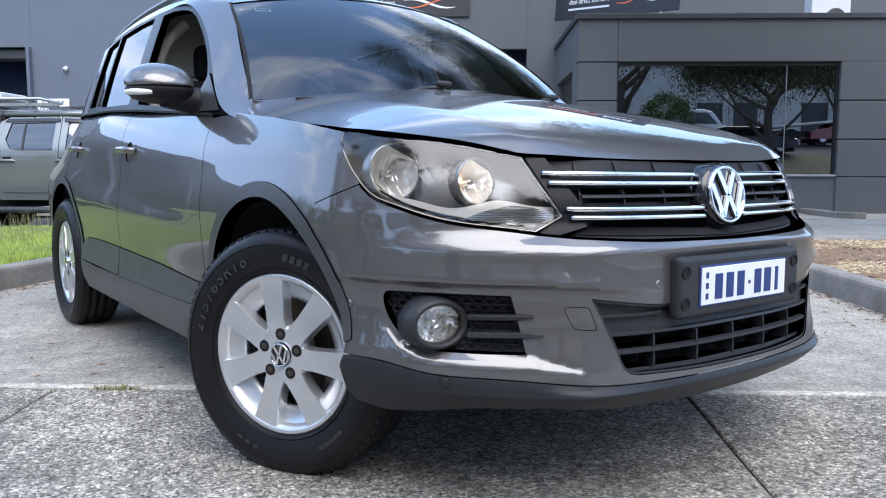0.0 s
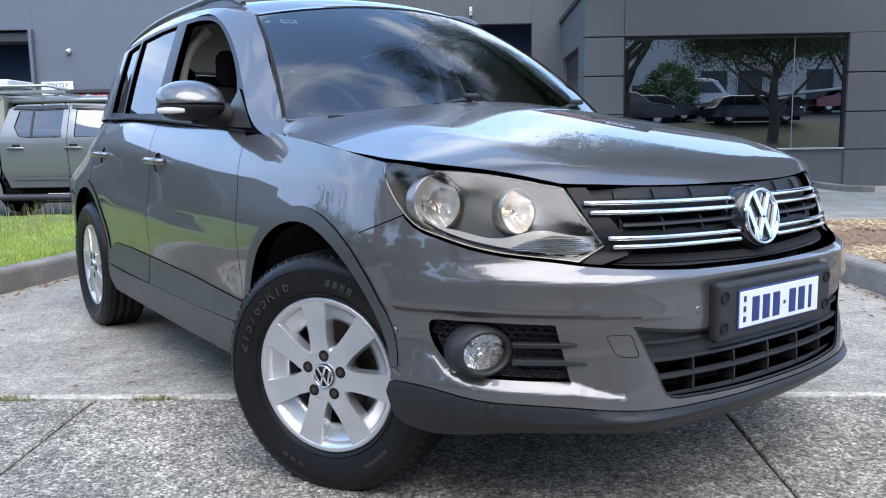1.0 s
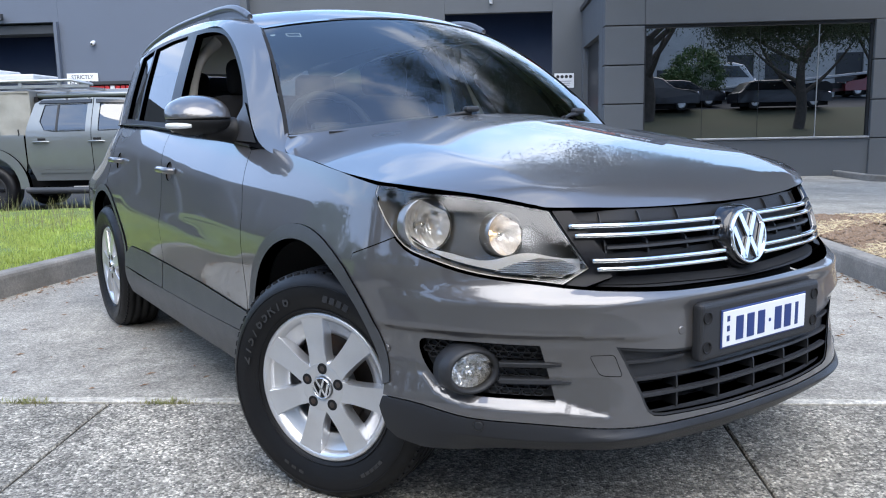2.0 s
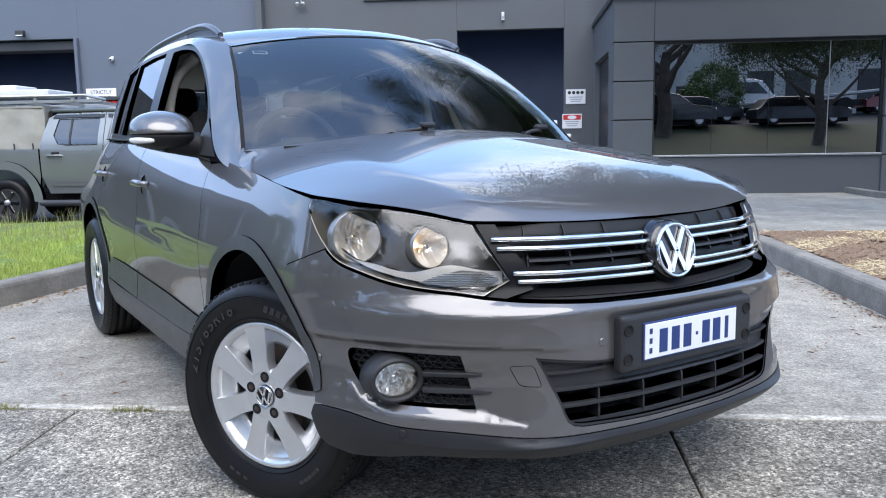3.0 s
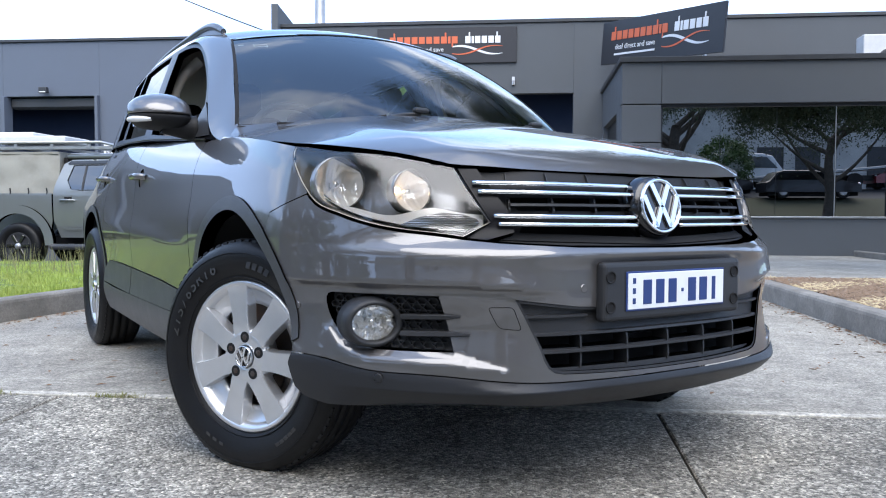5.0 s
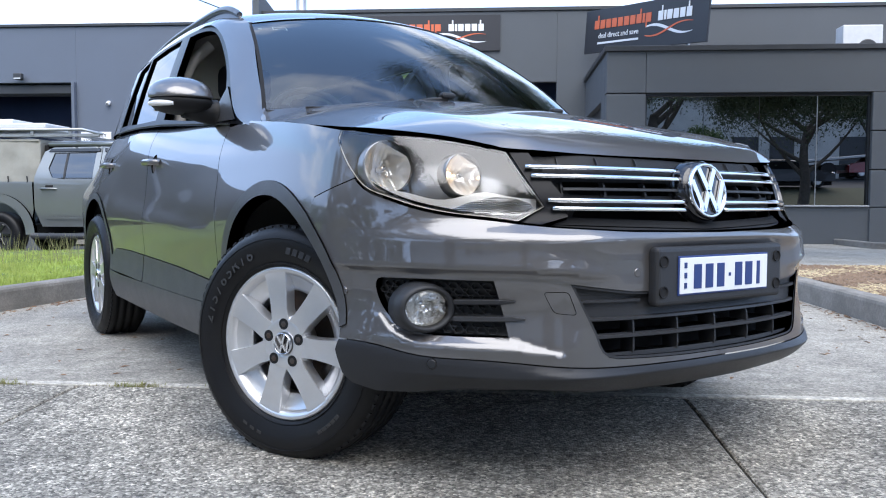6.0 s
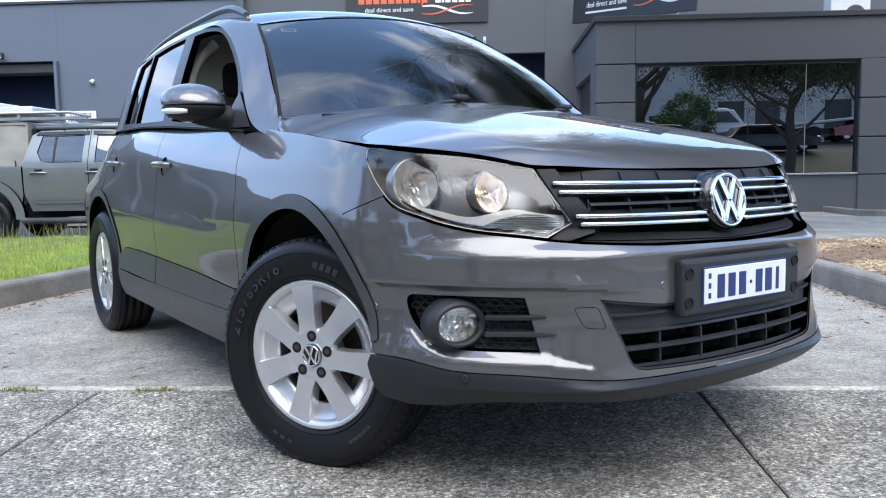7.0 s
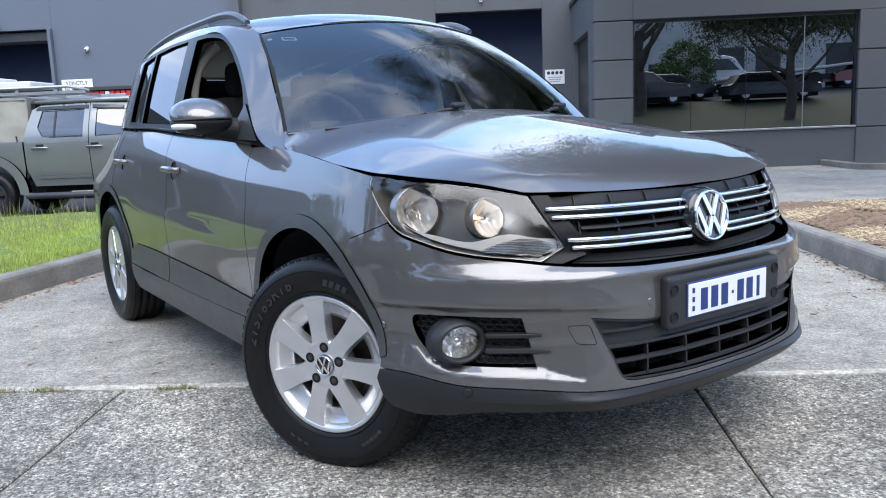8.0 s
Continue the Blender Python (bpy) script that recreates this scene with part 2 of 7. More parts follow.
def tube(points, radius, n=8, closed=False, caps=True, name="tube"):
    """Vertices and faces of a round tube along points; radius is a number or one for each point."""
    pts = [Vector(p) for p in points]
    rr = radius if isinstance(radius, (list, tuple)) else [radius] * len(pts)
    vs, fs = [], []
    way = pts[-1] - pts[0]
    upright = not closed and abs(way.z) > 0.75 * way.length
    up = Vector((1, 0.05, 0.03) if upright else (0.03, 0.05, 1)).normalized()
    for i, p in enumerate(pts):
        a = pts[(i + 1) % len(pts)] if closed or i + 1 < len(pts) else p
        b = pts[i - 1] if closed or i > 0 else p
        d = (a - b).normalized()
        x = d.cross(up)
        if x.length < 1e-3:
            x = d.cross(Vector((1, 0, 0)))
        x.normalize()
        y = x.cross(d)
        for k in range(n):
            w = 2 * math.pi * k / n
            vs.append(p + (x * math.cos(w) + y * math.sin(w)) * rr[i])
    rings = len(pts)
    for i in range(rings if closed else rings - 1):
        j = (i + 1) % rings
        for k in range(n):
            fs.append((i * n + k, i * n + (k + 1) % n, j * n + (k + 1) % n, j * n + k))
    if caps and not closed:
        fs.append(tuple(range(n)))
        fs.append(tuple(reversed(range((rings - 1) * n, rings * n))))
    return vs, fs


def add(bm, vs, fs, m=None):
    made = [bm.verts.new((m @ Vector(v)) if m else v) for v in vs]
    for f in fs:
        try:
            bm.faces.new([made[i] for i in f])
        except ValueError:
            pass
    return made


def lathe(profile, n=48, m=None, close=False):
    """A bmesh turned round the local y axis from (radius, y) points."""
    bm = bmesh.new()
    vs, fs = [], []
    k = len(profile)
    for i in range(n):
        a = 2 * math.pi * i / n
        for r, y in profile:
            vs.append((r * math.cos(a), y, r * math.sin(a)))
    for i in range(n):
        j = (i + 1) % n
        for q in range(k if close else k - 1):
            w = (q + 1) % k
            fs.append((i * k + q, j * k + q, j * k + w, i * k + w))
    add(bm, vs, fs, m)
    bmesh.ops.remove_doubles(bm, verts=bm.verts, dist=1e-5)
    bmesh.ops.recalc_face_normals(bm, faces=bm.faces)
    return bm


def cubic(xs, ys):
    """A natural cubic spline through the points."""
    x, y = np.array(xs, float), np.array(ys, float)
    n, h = len(x), np.diff(x)
    a, r = np.eye(n), np.zeros(n)
    for i in range(1, n - 1):
        a[i, i - 1:i + 2] = h[i - 1], 2 * (h[i - 1] + h[i]), h[i]
        r[i] = 6 * ((y[i + 1] - y[i]) / h[i] - (y[i] - y[i - 1]) / h[i - 1])
    k = np.linalg.solve(a, r)

    def f(q):
        q = np.asarray(q, float)
        c = np.clip(q, x[0], x[-1])
        i = np.clip(np.searchsorted(x, c) - 1, 0, n - 2)
        t0, t1, hh = x[i + 1] - c, c - x[i], h[i]
        return (k[i] * t0 ** 3 + k[i + 1] * t1 ** 3) / (6 * hh) + (y[i] / hh - k[i] * hh / 6) * t0 + (y[i + 1] / hh - k[i + 1] * hh / 6) * t1
    return f


def smoothstep(a, b, x):
    t = np.clip((np.asarray(x, float) - a) / (b - a), 0, 1)
    return t * t * (3 - 2 * t)


def curve_through(points, n):
    """n points on a smooth curve through the given ones."""
    p = np.array(points, float)
    d = np.concatenate([[0], np.cumsum(np.linalg.norm(np.diff(p, axis=0), axis=1))])
    q = np.linspace(0, d[-1], n)
    return np.stack([cubic(d, p[:, i])(q) for i in range(p.shape[1])], axis=1)


def inside(poly, pts):
    x, y = pts[:, 0], pts[:, 1]
    hit = np.zeros(len(pts), bool)
    n = len(poly)
    for i in range(n):
        (x1, y1), (x2, y2) = poly[i], poly[(i + 1) % n]
        if y1 != y2:
            c = ((y1 > y) != (y2 > y)) & (x < (x2 - x1) * (y - y1) / (y2 - y1) + x1)
            hit ^= c
    return hit


def near(poly, pts):
    best = np.full(len(pts), 9.0)
    for i in range(len(poly)):
        a, b = poly[i], poly[(i + 1) % len(poly)]
        d = b - a
        t = np.clip(((pts - a) @ d) / max(d @ d, 1e-12), 0, 1)
        best = np.minimum(best, np.linalg.norm(pts - a - t[:, None] * d, axis=1))
    return best


def resample(poly, step):
    out = []
    for i in range(len(poly)):
        a, b = np.array(poly[i], float), np.array(poly[(i + 1) % len(poly)], float)
        n = max(1, int(math.ceil(np.linalg.norm(b - a) / step)))
        out += [a + (b - a) * k / n for k in range(n)]
    return np.array(out)


def shrink(poly, d, step=0.01):
    """The outline drawn in by d along its own normals."""
    p = resample(poly, step)
    t = np.roll(p, -2, 0) - np.roll(p, 2, 0)
    t /= np.linalg.norm(t, axis=1)[:, None]
    n = np.stack([-t[:, 1], t[:, 0]], 1)
    area = np.sum(p[:, 0] * np.roll(p[:, 1], -1) - np.roll(p[:, 0], -1) * p[:, 1])
    return [tuple(q) for q in p + n * d * (1 if area > 0 else -1)]


def rounded(poly, r):
    """The outline with each corner cut round."""
    p = [np.array(q, float) for q in poly]
    out = []
    for i, c in enumerate(p):
        a, b = p[i - 1] - c, p[(i + 1) % len(p)] - c
        a, b = c + a / np.linalg.norm(a) * r, c + b / np.linalg.norm(b) * r
        out += [tuple(a * (1 - t) ** 2 + 2 * c * t * (1 - t) + b * t * t) for t in np.linspace(0, 1, 5)]
    return out


def panel(name, outline, surf, material, step=0.025, holes=(), flange=0.012, lift=0.0, out_hint=None, creases=()):
    """A smooth sheet over an outline in the surface's own two coordinates, with openings and turned-in edges.
    surf takes arrays (a, b) and gives points; creases are lines that the sheet folds along."""
    from mathutils import geometry
    loops = [resample(outline, step)] + [resample(h, step) for h in holes]
    lo, hi = loops[0].min(0), loops[0].max(0)
    gx, gy = np.meshgrid(np.arange(lo[0] + step / 2, hi[0], step), np.arange(lo[1] + step / 2, hi[1], step))
    pts = np.stack([gx.ravel(), gy.ravel()], 1)
    ok = inside(loops[0], pts)
    for h in loops[1:]:
        ok &= ~inside(h, pts)
    pts = pts[ok]
    for lp in loops:
        pts = pts[near(lp, pts) > 0.45 * step]
    folds = []
    for line in creases:
        fold = np.array(line, float)
        ok = inside(loops[0], fold)
        for h in loops[1:]:
            ok &= ~inside(h, fold)
        fold = fold[ok]
        for lp in loops:
            fold = fold[near(lp, fold) > 0.25 * step]
        gap = np.min(np.linalg.norm(pts[:, None] - fold[None], axis=2), axis=1)
        pts = pts[gap > 0.6 * step]
        folds.append(fold)
    allp = np.concatenate(loops + folds + [pts])
    edges, at = [], 0
    for lp in loops:
        n = len(lp)
        edges += [(at + i, at + (i + 1) % n) for i in range(n)]
        at += n
    for fold in folds:
        edges += [(at + i, at + i + 1) for i in range(len(fold) - 1) if np.linalg.norm(fold[i + 1] - fold[i]) < 2 * step]
        at += len(fold)
    v2, _, f2, _, _, _ = geometry.delaunay_2d_cdt([Vector(p) for p in allp], edges, [], 0, 1e-6)
    v2 = np.array([tuple(v) for v in v2])
    tri = np.array([tuple(f) for f in f2 if len(f) == 3])
    cen = v2[tri].mean(1)
    ok = inside(loops[0], cen)
    for h in loops[1:]:
        ok &= ~inside(h, cen)
    tri = tri[ok]
    e = 1e-3

    def normal(q):
        a = surf(q[:, 0] + e, q[:, 1]) - surf(q[:, 0] - e, q[:, 1])
        b = surf(q[:, 0], q[:, 1] + e) - surf(q[:, 0], q[:, 1] - e)
        n = np.cross(a, b)
        return n / np.maximum(np.linalg.norm(n, axis=1), 1e-12)[:, None]
    p3, n3 = surf(v2[:, 0], v2[:, 1]), normal(v2)
    if out_hint is not None:
        if (n3.mean(0) @ np.array(out_hint)) < 0:
            n3 = -n3
    p3 = p3 + n3 * lift
    fn = np.cross(p3[tri[:, 1]] - p3[tri[:, 0]], p3[tri[:, 2]] - p3[tri[:, 0]])
    flip = np.einsum("ij,ij->i", fn, n3[tri[:, 0]]) < 0
    tri[flip] = tri[flip][:, ::-1]
    verts, faces, norms = [p3], [tuple(int(i) for i in f) for f in tri], [n3]
    at = len(p3)
    if flange:
        for lp in loops:
            q3, qn = surf(lp[:, 0], lp[:, 1]), normal(lp)
            if qn.mean(0) @ n3.mean(0) < 0:
                qn = -qn
            q3 = q3 + qn * lift
            n = len(lp)
            t = np.roll(q3, -1, 0) - np.roll(q3, 1, 0)
            t /= np.maximum(np.linalg.norm(t, axis=1), 1e-9)[:, None]
            sd = np.cross(t, qn)
            cen3 = q3.mean(0)
            verts += [q3, q3 - qn * flange]
            norms += [sd, sd]
            for i in range(n):
                j = (i + 1) % n
                faces.append((at + i, at + j, at + n + j, at + n + i))
            at += 2 * n
    verts, norms = np.concatenate(verts), np.concatenate(norms)
    return mesh_of(name, verts, faces, material, True, norms)


def loft(name, curves, material, n_cross=6, bulge=0.0, smooth=True):
    """A sheet through curves that have the same number of points."""
    c = np.array(curves, float)
    k = len(c)
    rows = []
    for i in range(c.shape[1]):
        rows.append(curve_through(c[:, i], n_cross) if k > 2 else np.array([c[0, i] + (c[1, i] - c[0, i]) * w for w in np.linspace(0, 1, n_cross)]))
    g = np.array(rows)
    m, n = g.shape[:2]
    faces = [(i * n + j, i * n + j + 1, (i + 1) * n + j + 1, (i + 1) * n + j) for i in range(m - 1) for j in range(n - 1)]
    return mesh_of(name, g.reshape(-1, 3), faces, material, smooth)


def text_mesh(name, text, size, material, depth=0.002, bold=0.0):
    cu = bpy.data.curves.new(name, "FONT")
    cu.body, cu.size, cu.extrude, cu.align_x, cu.align_y = text, size, depth, "CENTER", "CENTER"
    cu.offset = bold
    ob = bpy.data.objects.new(name, cu)
    scene.collection.objects.link(ob)
    me = bpy.data.meshes.new_from_object(ob.evaluated_get(bpy.context.evaluated_depsgraph_get()))
    bpy.data.objects.remove(ob)
    me.materials.clear()
    me.materials.append(material)
    return me


# ---- the ground ----
def bump_h(v):
    return 0.03 * math.exp(-((v - 0.13) / 0.55) ** 2)


def sheet(name, u0, u1, v0, v1, z, material, nu=1, nv=1, thick=0.1, parent=None, crown=True, inset=0.006):
    """A slab in the site's axes, its top edges eased."""
    us = [u0, u0 + inset] + [u0 + inset + (u1 - u0 - 2 * inset) * i / nu for i in range(1, nu)] + [u1 - inset, u1]
    vv = [v0, v0 + inset] + [v0 + inset + (v1 - v0 - 2 * inset) * i / nv for i in range(1, nv)] + [v1 - inset, v1]
    vs, fs = [], []
    for j, v in enumerate(vv):
        for i, u in enumerate(us):
            rim = i in (0, len(us) - 1) or j in (0, len(vv) - 1)
            vs.append((u, v, z + (bump_h(v) if crown else 0) - (inset * 0.7 if rim else 0)))
    n, m = len(us), len(vv)
    fs = [(j * n + i, j * n + i + 1, (j + 1) * n + i + 1, (j + 1) * n + i) for j in range(m - 1) for i in range(n - 1)]
    ring = [i for i in range(n)] + [j * n + n - 1 for j in range(1, m)] + [(m - 1) * n + i for i in range(n - 2, -1, -1)] + [j * n for j in range(m - 2, 0, -1)]
    at = len(vs)
    vs += [(vs[i][0], vs[i][1], z - thick) for i in ring]
    k = len(ring)
    fs += [(ring[i], at + i, at + (i + 1) % k, ring[(i + 1) % k]) for i in range(k)]
    ob = part(name, mesh_of(name, vs, fs, material, False), material, parent)
    if parent is None:
        ob.matrix_world = SITE
    return ob


bm = bmesh.new()
bmesh.ops.create_grid(bm, x_segments=40, y_segments=40, size=700)
ground = tagged(part("ground", bm, ASPHALT, None), "grey worn asphalt ground around the driveway", "ground", kind="structure")
ground.matrix_world = SITE @ Matrix.Translation((0, 0, -0.14))

pavement = thing("pavement", "pale broom-finished concrete forecourt with a weathered surface", "pavement", kind="structure", m=SITE)
sheet("slab", -3.9, 12.5, 0.1955, 12.75, 0.0, SMOOTHCON, 30, 60, parent=pavement, inset=0.0015)
sheet("slab_margin", -3.9, 12.5, 0.143, 0.195, 0.0, MARGINCON, 60, 3, parent=pavement, inset=0.003)
sheet("slab", -9.5, 2.2, 12.765, 16.6, 0.0, SMOOTHCON, 8, 8, parent=pavement)
crossover = thing("pavement", "rough exposed-aggregate concrete crossover slabs with weedy joints", "pavement", kind="structure", m=SITE)
for u0, u1 in ((-3.9, -1.654), (-1.646, 0.596), (0.604, 2.85), (2.858, 5.1)):
    sheet("slab", u0, u1, -1.9, 0.125, 0.0, AGGREGATE, 16, 24, parent=crossover)
    sheet("slab", u0, u1, -4.6, -1.914, 0.0, AGGREGATE, 4, 4, parent=crossover)
joint = tagged(sheet("joint_bed", -4.0, 5.2, -4.7, 0.3, -0.008, DIRT, 8, 30, thick=0.08), "dark dirt in the open concrete joints", "joint filler", kind="structure")


# ---- kerbs, lawn, garden bed ----
def kerb(points, width, height, name, label):
    """A cast kerb along points in the site's plan, its top edges rounded; the face is on the points' line."""
    p = [Vector((a, b, 0)) for a, b in points]
    prof = [(0.0, -0.1), (0.006, height - 0.03), (0.012, height - 0.012), (0.03, height), (width - 0.02, height), (width, height - 0.015), (width, -0.1)]
    vs, fs = [], []
    k = len(prof)
    for i, q in enumerate(p):
        d = (p[min(i + 1, len(p) - 1)] - p[max(i - 1, 0)]).normalized()
        side = Vector((-d.y, d.x, 0))
        for a, z in prof:
            vs.append(q + side * a + Vector((0, 0, z + 0.003 * noise.noise(q * 3 + Vector((0, a * 9, z))))))
    for i in range(len(p) - 1):
        fs += [(i * k + j, i * k + j + 1, (i + 1) * k + j + 1, (i + 1) * k + j) for j in range(k - 1)]
    fs += [tuple(range(k)), tuple(reversed(range((len(p) - 1) * k, len(p) * k)))]
    bm = bmesh.new()
    add(bm, vs, fs)
    bmesh.ops.recalc_face_normals(bm, faces=bm.faces)
    ob = tagged(part(name, bm, KERBCON, None, smooth=False), label, "kerb", kind="structure")
    ob.matrix_world = SITE
    return ob


left_line = [(-3.55 + 0.155 * (v - 1.0) if v < 3.3 else -3.19 - 0.02 * (v - 3.3), v) for v in np.linspace(-0.6, 6.7, 60)]
kerb(left_line, 0.15, 0.155, "kerb", "grey cast concrete kerb with a stained face along the lawn")
kerb([(2.22, v) for v in np.linspace(4.75, -0.6, 50)][::1], 0.15, 0.155, "kerb", "grey cast concrete kerb with stained face along the garden bed")
corner = [(2.22 + 0.5 - 0.5 * math.cos(a), 4.75 + 0.5 * math.sin(a)) for a in np.linspace(0, math.pi / 2, 12)]
kerb((corner + [(2.72 + i * 0.5, 5.25) for i in range(1, 16)])[::-1], 0.13, 0.12, "kerb", "low concrete kerb behind the garden bed")
kerb([(6.35 + 0.3 - 0.3 * math.cos(a) + (0 if a < 1.57 else 0), 11.4 - 0.3 * math.sin(a)) for a in np.linspace(0, math.pi / 2, 8)][::-1] + [(6.35, 12.1), (6.35, 12.65)], 0.12, 0.11, "kerb", "short concrete kerb beside the wall")


def mound(name, poly, z, material, label, category, n=40, rough=0.02, fall=0.0):
    """A gently uneven bed of earth over a plan outline."""
    pol = np.array(poly, float)

    def f(a, b):
        h = np.array([noise.noise(Vector((x * 1.7, y * 1.7, 0))) * rough + noise.noise(Vector((x * 8, y * 8, 3))) * rough * 0.4 for x, y in zip(a, b)])
        return np.stack([a, b, z + h], 1)
    me = panel(name, pol, f, material, step=0.12, flange=0.2, out_hint=(0, 0, 1))
    ob = tagged(part(name, me, material, None), label, category, kind="structure")
    ob.matrix_world = SITE
    return ob


lawn_edge = [(u - 0.14, v) for u, v in left_line]
mound("lawn", lawn_edge + [(-11.5, 6.7), (-12.5, 12.5), (-34.0, 12.5), (-34.0, -0.6)], 0.135, TURF, "patchy green mown lawn behind the kerb", "lawn", rough=0.03)
mound("garden_bed", [(2.36, -0.6), (9.5, -0.6), (9.5, 5.14), (2.8, 5.14), (2.36, 4.7)], 0.135, SOIL, "brown bark garden bed strewn with dry straw", "garden bed", rough=0.03)


def blades(name, count, place, height, width, material, label, category, seed, lean=0.5):
    """Countless thin blades, each a bent tapering strip."""
    rng = np.random.default_rng(seed)
    vs, fs = [], []
    for i in range(count):
        u, v, z = place(rng)
        a, h, w = rng.uniform(0, 2 * math.pi), rng.uniform(*height), rng.uniform(*width)
        dx, dy = math.cos(a), math.sin(a)
        l = rng.uniform(0.1, lean) * h
        b = rng.uniform(0, 2 * math.pi)
        lx, ly = math.cos(b) * l, math.sin(b) * l
        k = len(vs)
        vs += [(u - dx * w, v - dy * w, z), (u + dx * w, v + dy * w, z), (u + lx * 0.35 + dx * w * 0.8, v + ly * 0.35 + dy * w * 0.8, z + h * 0.6),
               (u + lx * 0.35 - dx * w * 0.8, v + ly * 0.35 - dy * w * 0.8, z + h * 0.6), (u + lx, v + ly, z + h)]
        fs += [(k, k + 1, k + 2, k + 3), (k + 3, k + 2, k + 4)]
    ob = tagged(part(name, mesh_of(name, vs, fs, material, True), material, None), label, category, kind="stuff")
    ob.matrix_world = SITE
    return ob


def on_lawn(rng):
    while True:
        v = rng.uniform(1.0, 6.6)
        u = -3.45 - rng.exponential(1.6)
        e = np.interp(v, [-0.6, 3.3, 6.7], [-3.8, -3.19, -3.26]) - 0.15
        if -9 < u < e and noise.noise(Vector((u * 1.3, v * 1.3, 0))) > -0.45 + rng.uniform(-0.2, 0.3):
            return u, v, 0.125


blades("grass", 46000, on_lawn, (0.015, 0.055), (0.0018, 0.0035), BLADE, "short green lawn grass", "grass", 3)


def on_edge(rng):
    v = rng.uniform(4.4, 6.6)
    u = -3.6 - rng.uniform(0, 5.0)
    return u, v, 0.12


blades("tall_grass", 900, on_edge, (0.10, 0.32), (0.0015, 0.003), STALK, "tall seeding grass stalks at the lawn's far edge", "grass", 5, lean=0.35)


def in_joint(rng):
    if rng.random() < 0.94:
        c = rng.choice([-2.42, -2.3, -2.18, -1.98, -1.42, -1.0])
        u, v = c + rng.normal(0, 0.05), 0.134 + rng.normal(0, 0.014)
    else:
        u, v = rng.uniform(-2.6, 0.2), 0.134 + rng.normal(0, 0.006)
    return u, v, bump_h(v) - 0.012


blades("weeds", 1500, in_joint, (0.008, 0.032), (0.001, 0.0025), WEED, "small dusty green weeds growing in the concrete joint", "weed", 7, lean=1.2)


def on_bed(rng):
    u = 2.4 + rng.exponential(1.8)
    v = rng.uniform(0.5, 5.1)
    return min(u, 9.4), v, 0.135


def litter(name, count, length, width, thick, material, label, category, seed, clump=0.0):
    """Countless flat chips or straws lying crosswise on the bed."""
    rng = np.random.default_rng(seed)
    vs, fs = [], []
    while count > 0:
        u, v, z = on_bed(rng)
        if clump and noise.noise(Vector((u * 1.6 + 9, v * 1.6, 0))) < clump:
            continue
        count -= 1
        a, l, w, t = rng.uniform(0, math.pi), rng.uniform(*length), rng.uniform(*width), rng.normal(0, 0.25)
        c, s = math.cos(a), math.sin(a)
        k = len(vs)
        for x, y, h in ((-l, -w, 0), (l, -w, 0), (l, w, 0), (-l, w, 0), (-l * 0.8, -w * 0.5, thick), (l * 0.8, -w * 0.5, thick), (l * 0.8, w * 0.5, thick), (-l * 0.8, w * 0.5, thick)):
            vs.append((u + c * x - s * y, v + s * x + c * y, z + 0.012 + h + t * x * 0.6))
        fs += [(k + 4, k + 5, k + 6, k + 7), (k, k + 1, k + 5, k + 4), (k + 1, k + 2, k + 6, k + 5), (k + 2, k + 3, k + 7, k + 6), (k + 3, k, k + 4, k + 7)]
    ob = tagged(part(name, mesh_of(name, vs, fs, material, False), material, None), label, category, kind="stuff")
    ob.matrix_world = SITE
    return ob


litter("bark_chips", 9000, (0.01, 0.04), (0.004, 0.012), 0.008, BARK, "brown bark chips on the garden bed", "bark mulch", 11)
litter("straw", 16000, (0.02, 0.07), (0.0012, 0.003), 0.003, STRAW, "pale dry straw lying on the bed", "straw", 12, clump=0.05)


def kerb_leaves(name, count, line, seed, label):
    """Small fallen leaves and bark flakes gathered along a kerb's foot."""
    rng = np.random.default_rng(seed)
    vs, fs = [], []
    for _ in range(count):
        u, v = line(rng)
        a, l, w = rng.uniform(0, math.pi), rng.uniform(0.008, 0.026), rng.uniform(0.003, 0.009)
        c, sn, k = math.cos(a), math.sin(a), len(vs)
        for x, y, h in ((-l, 0, 0.001), (0, -w, 0.004), (l, 0, 0.002), (0, w, 0.006)):
            vs.append((u + c * x - sn * y, v + sn * x + c * y, bump_h(v) + h))
        fs.append((k, k + 1, k + 2, k + 3))
    ob = tagged(part(name, mesh_of(name, vs, fs, DEADLEAF, False), DEADLEAF, None), label, "leaf litter", kind="stuff")
    ob.matrix_world = SITE


DEADLEAF = mat("dead_leaf", (0.21, 0.11, 0.06), rough=0.8, stain=0.7, stain_scale=9, tint=(0.32, 0.22, 0.13))


def left_foot(rng):
    v = rng.uniform(0.3, 6.2)
    return float(np.interp(v, [-0.6, 3.3, 6.7], [-3.80, -3.19, -3.26])) + 0.01 + rng.exponential(0.07), v


def right_foot(rng):
    v = rng.uniform(0.3, 4.7)
    return 2.21 - rng.exponential(0.06), v


kerb_leaves("fallen_leaves", 420, left_foot, 81, "reddish fallen leaves along the lawn kerb")
kerb_leaves("fallen_leaves", 300, right_foot, 82, "brown fallen leaves along the garden kerb")
kerb_leaves("fallen_leaves", 120, lambda r: (r.uniform(-3.2, 2.1), 0.3 + r.exponential(2.0)), 83, "scattered dry leaves on the forecourt")


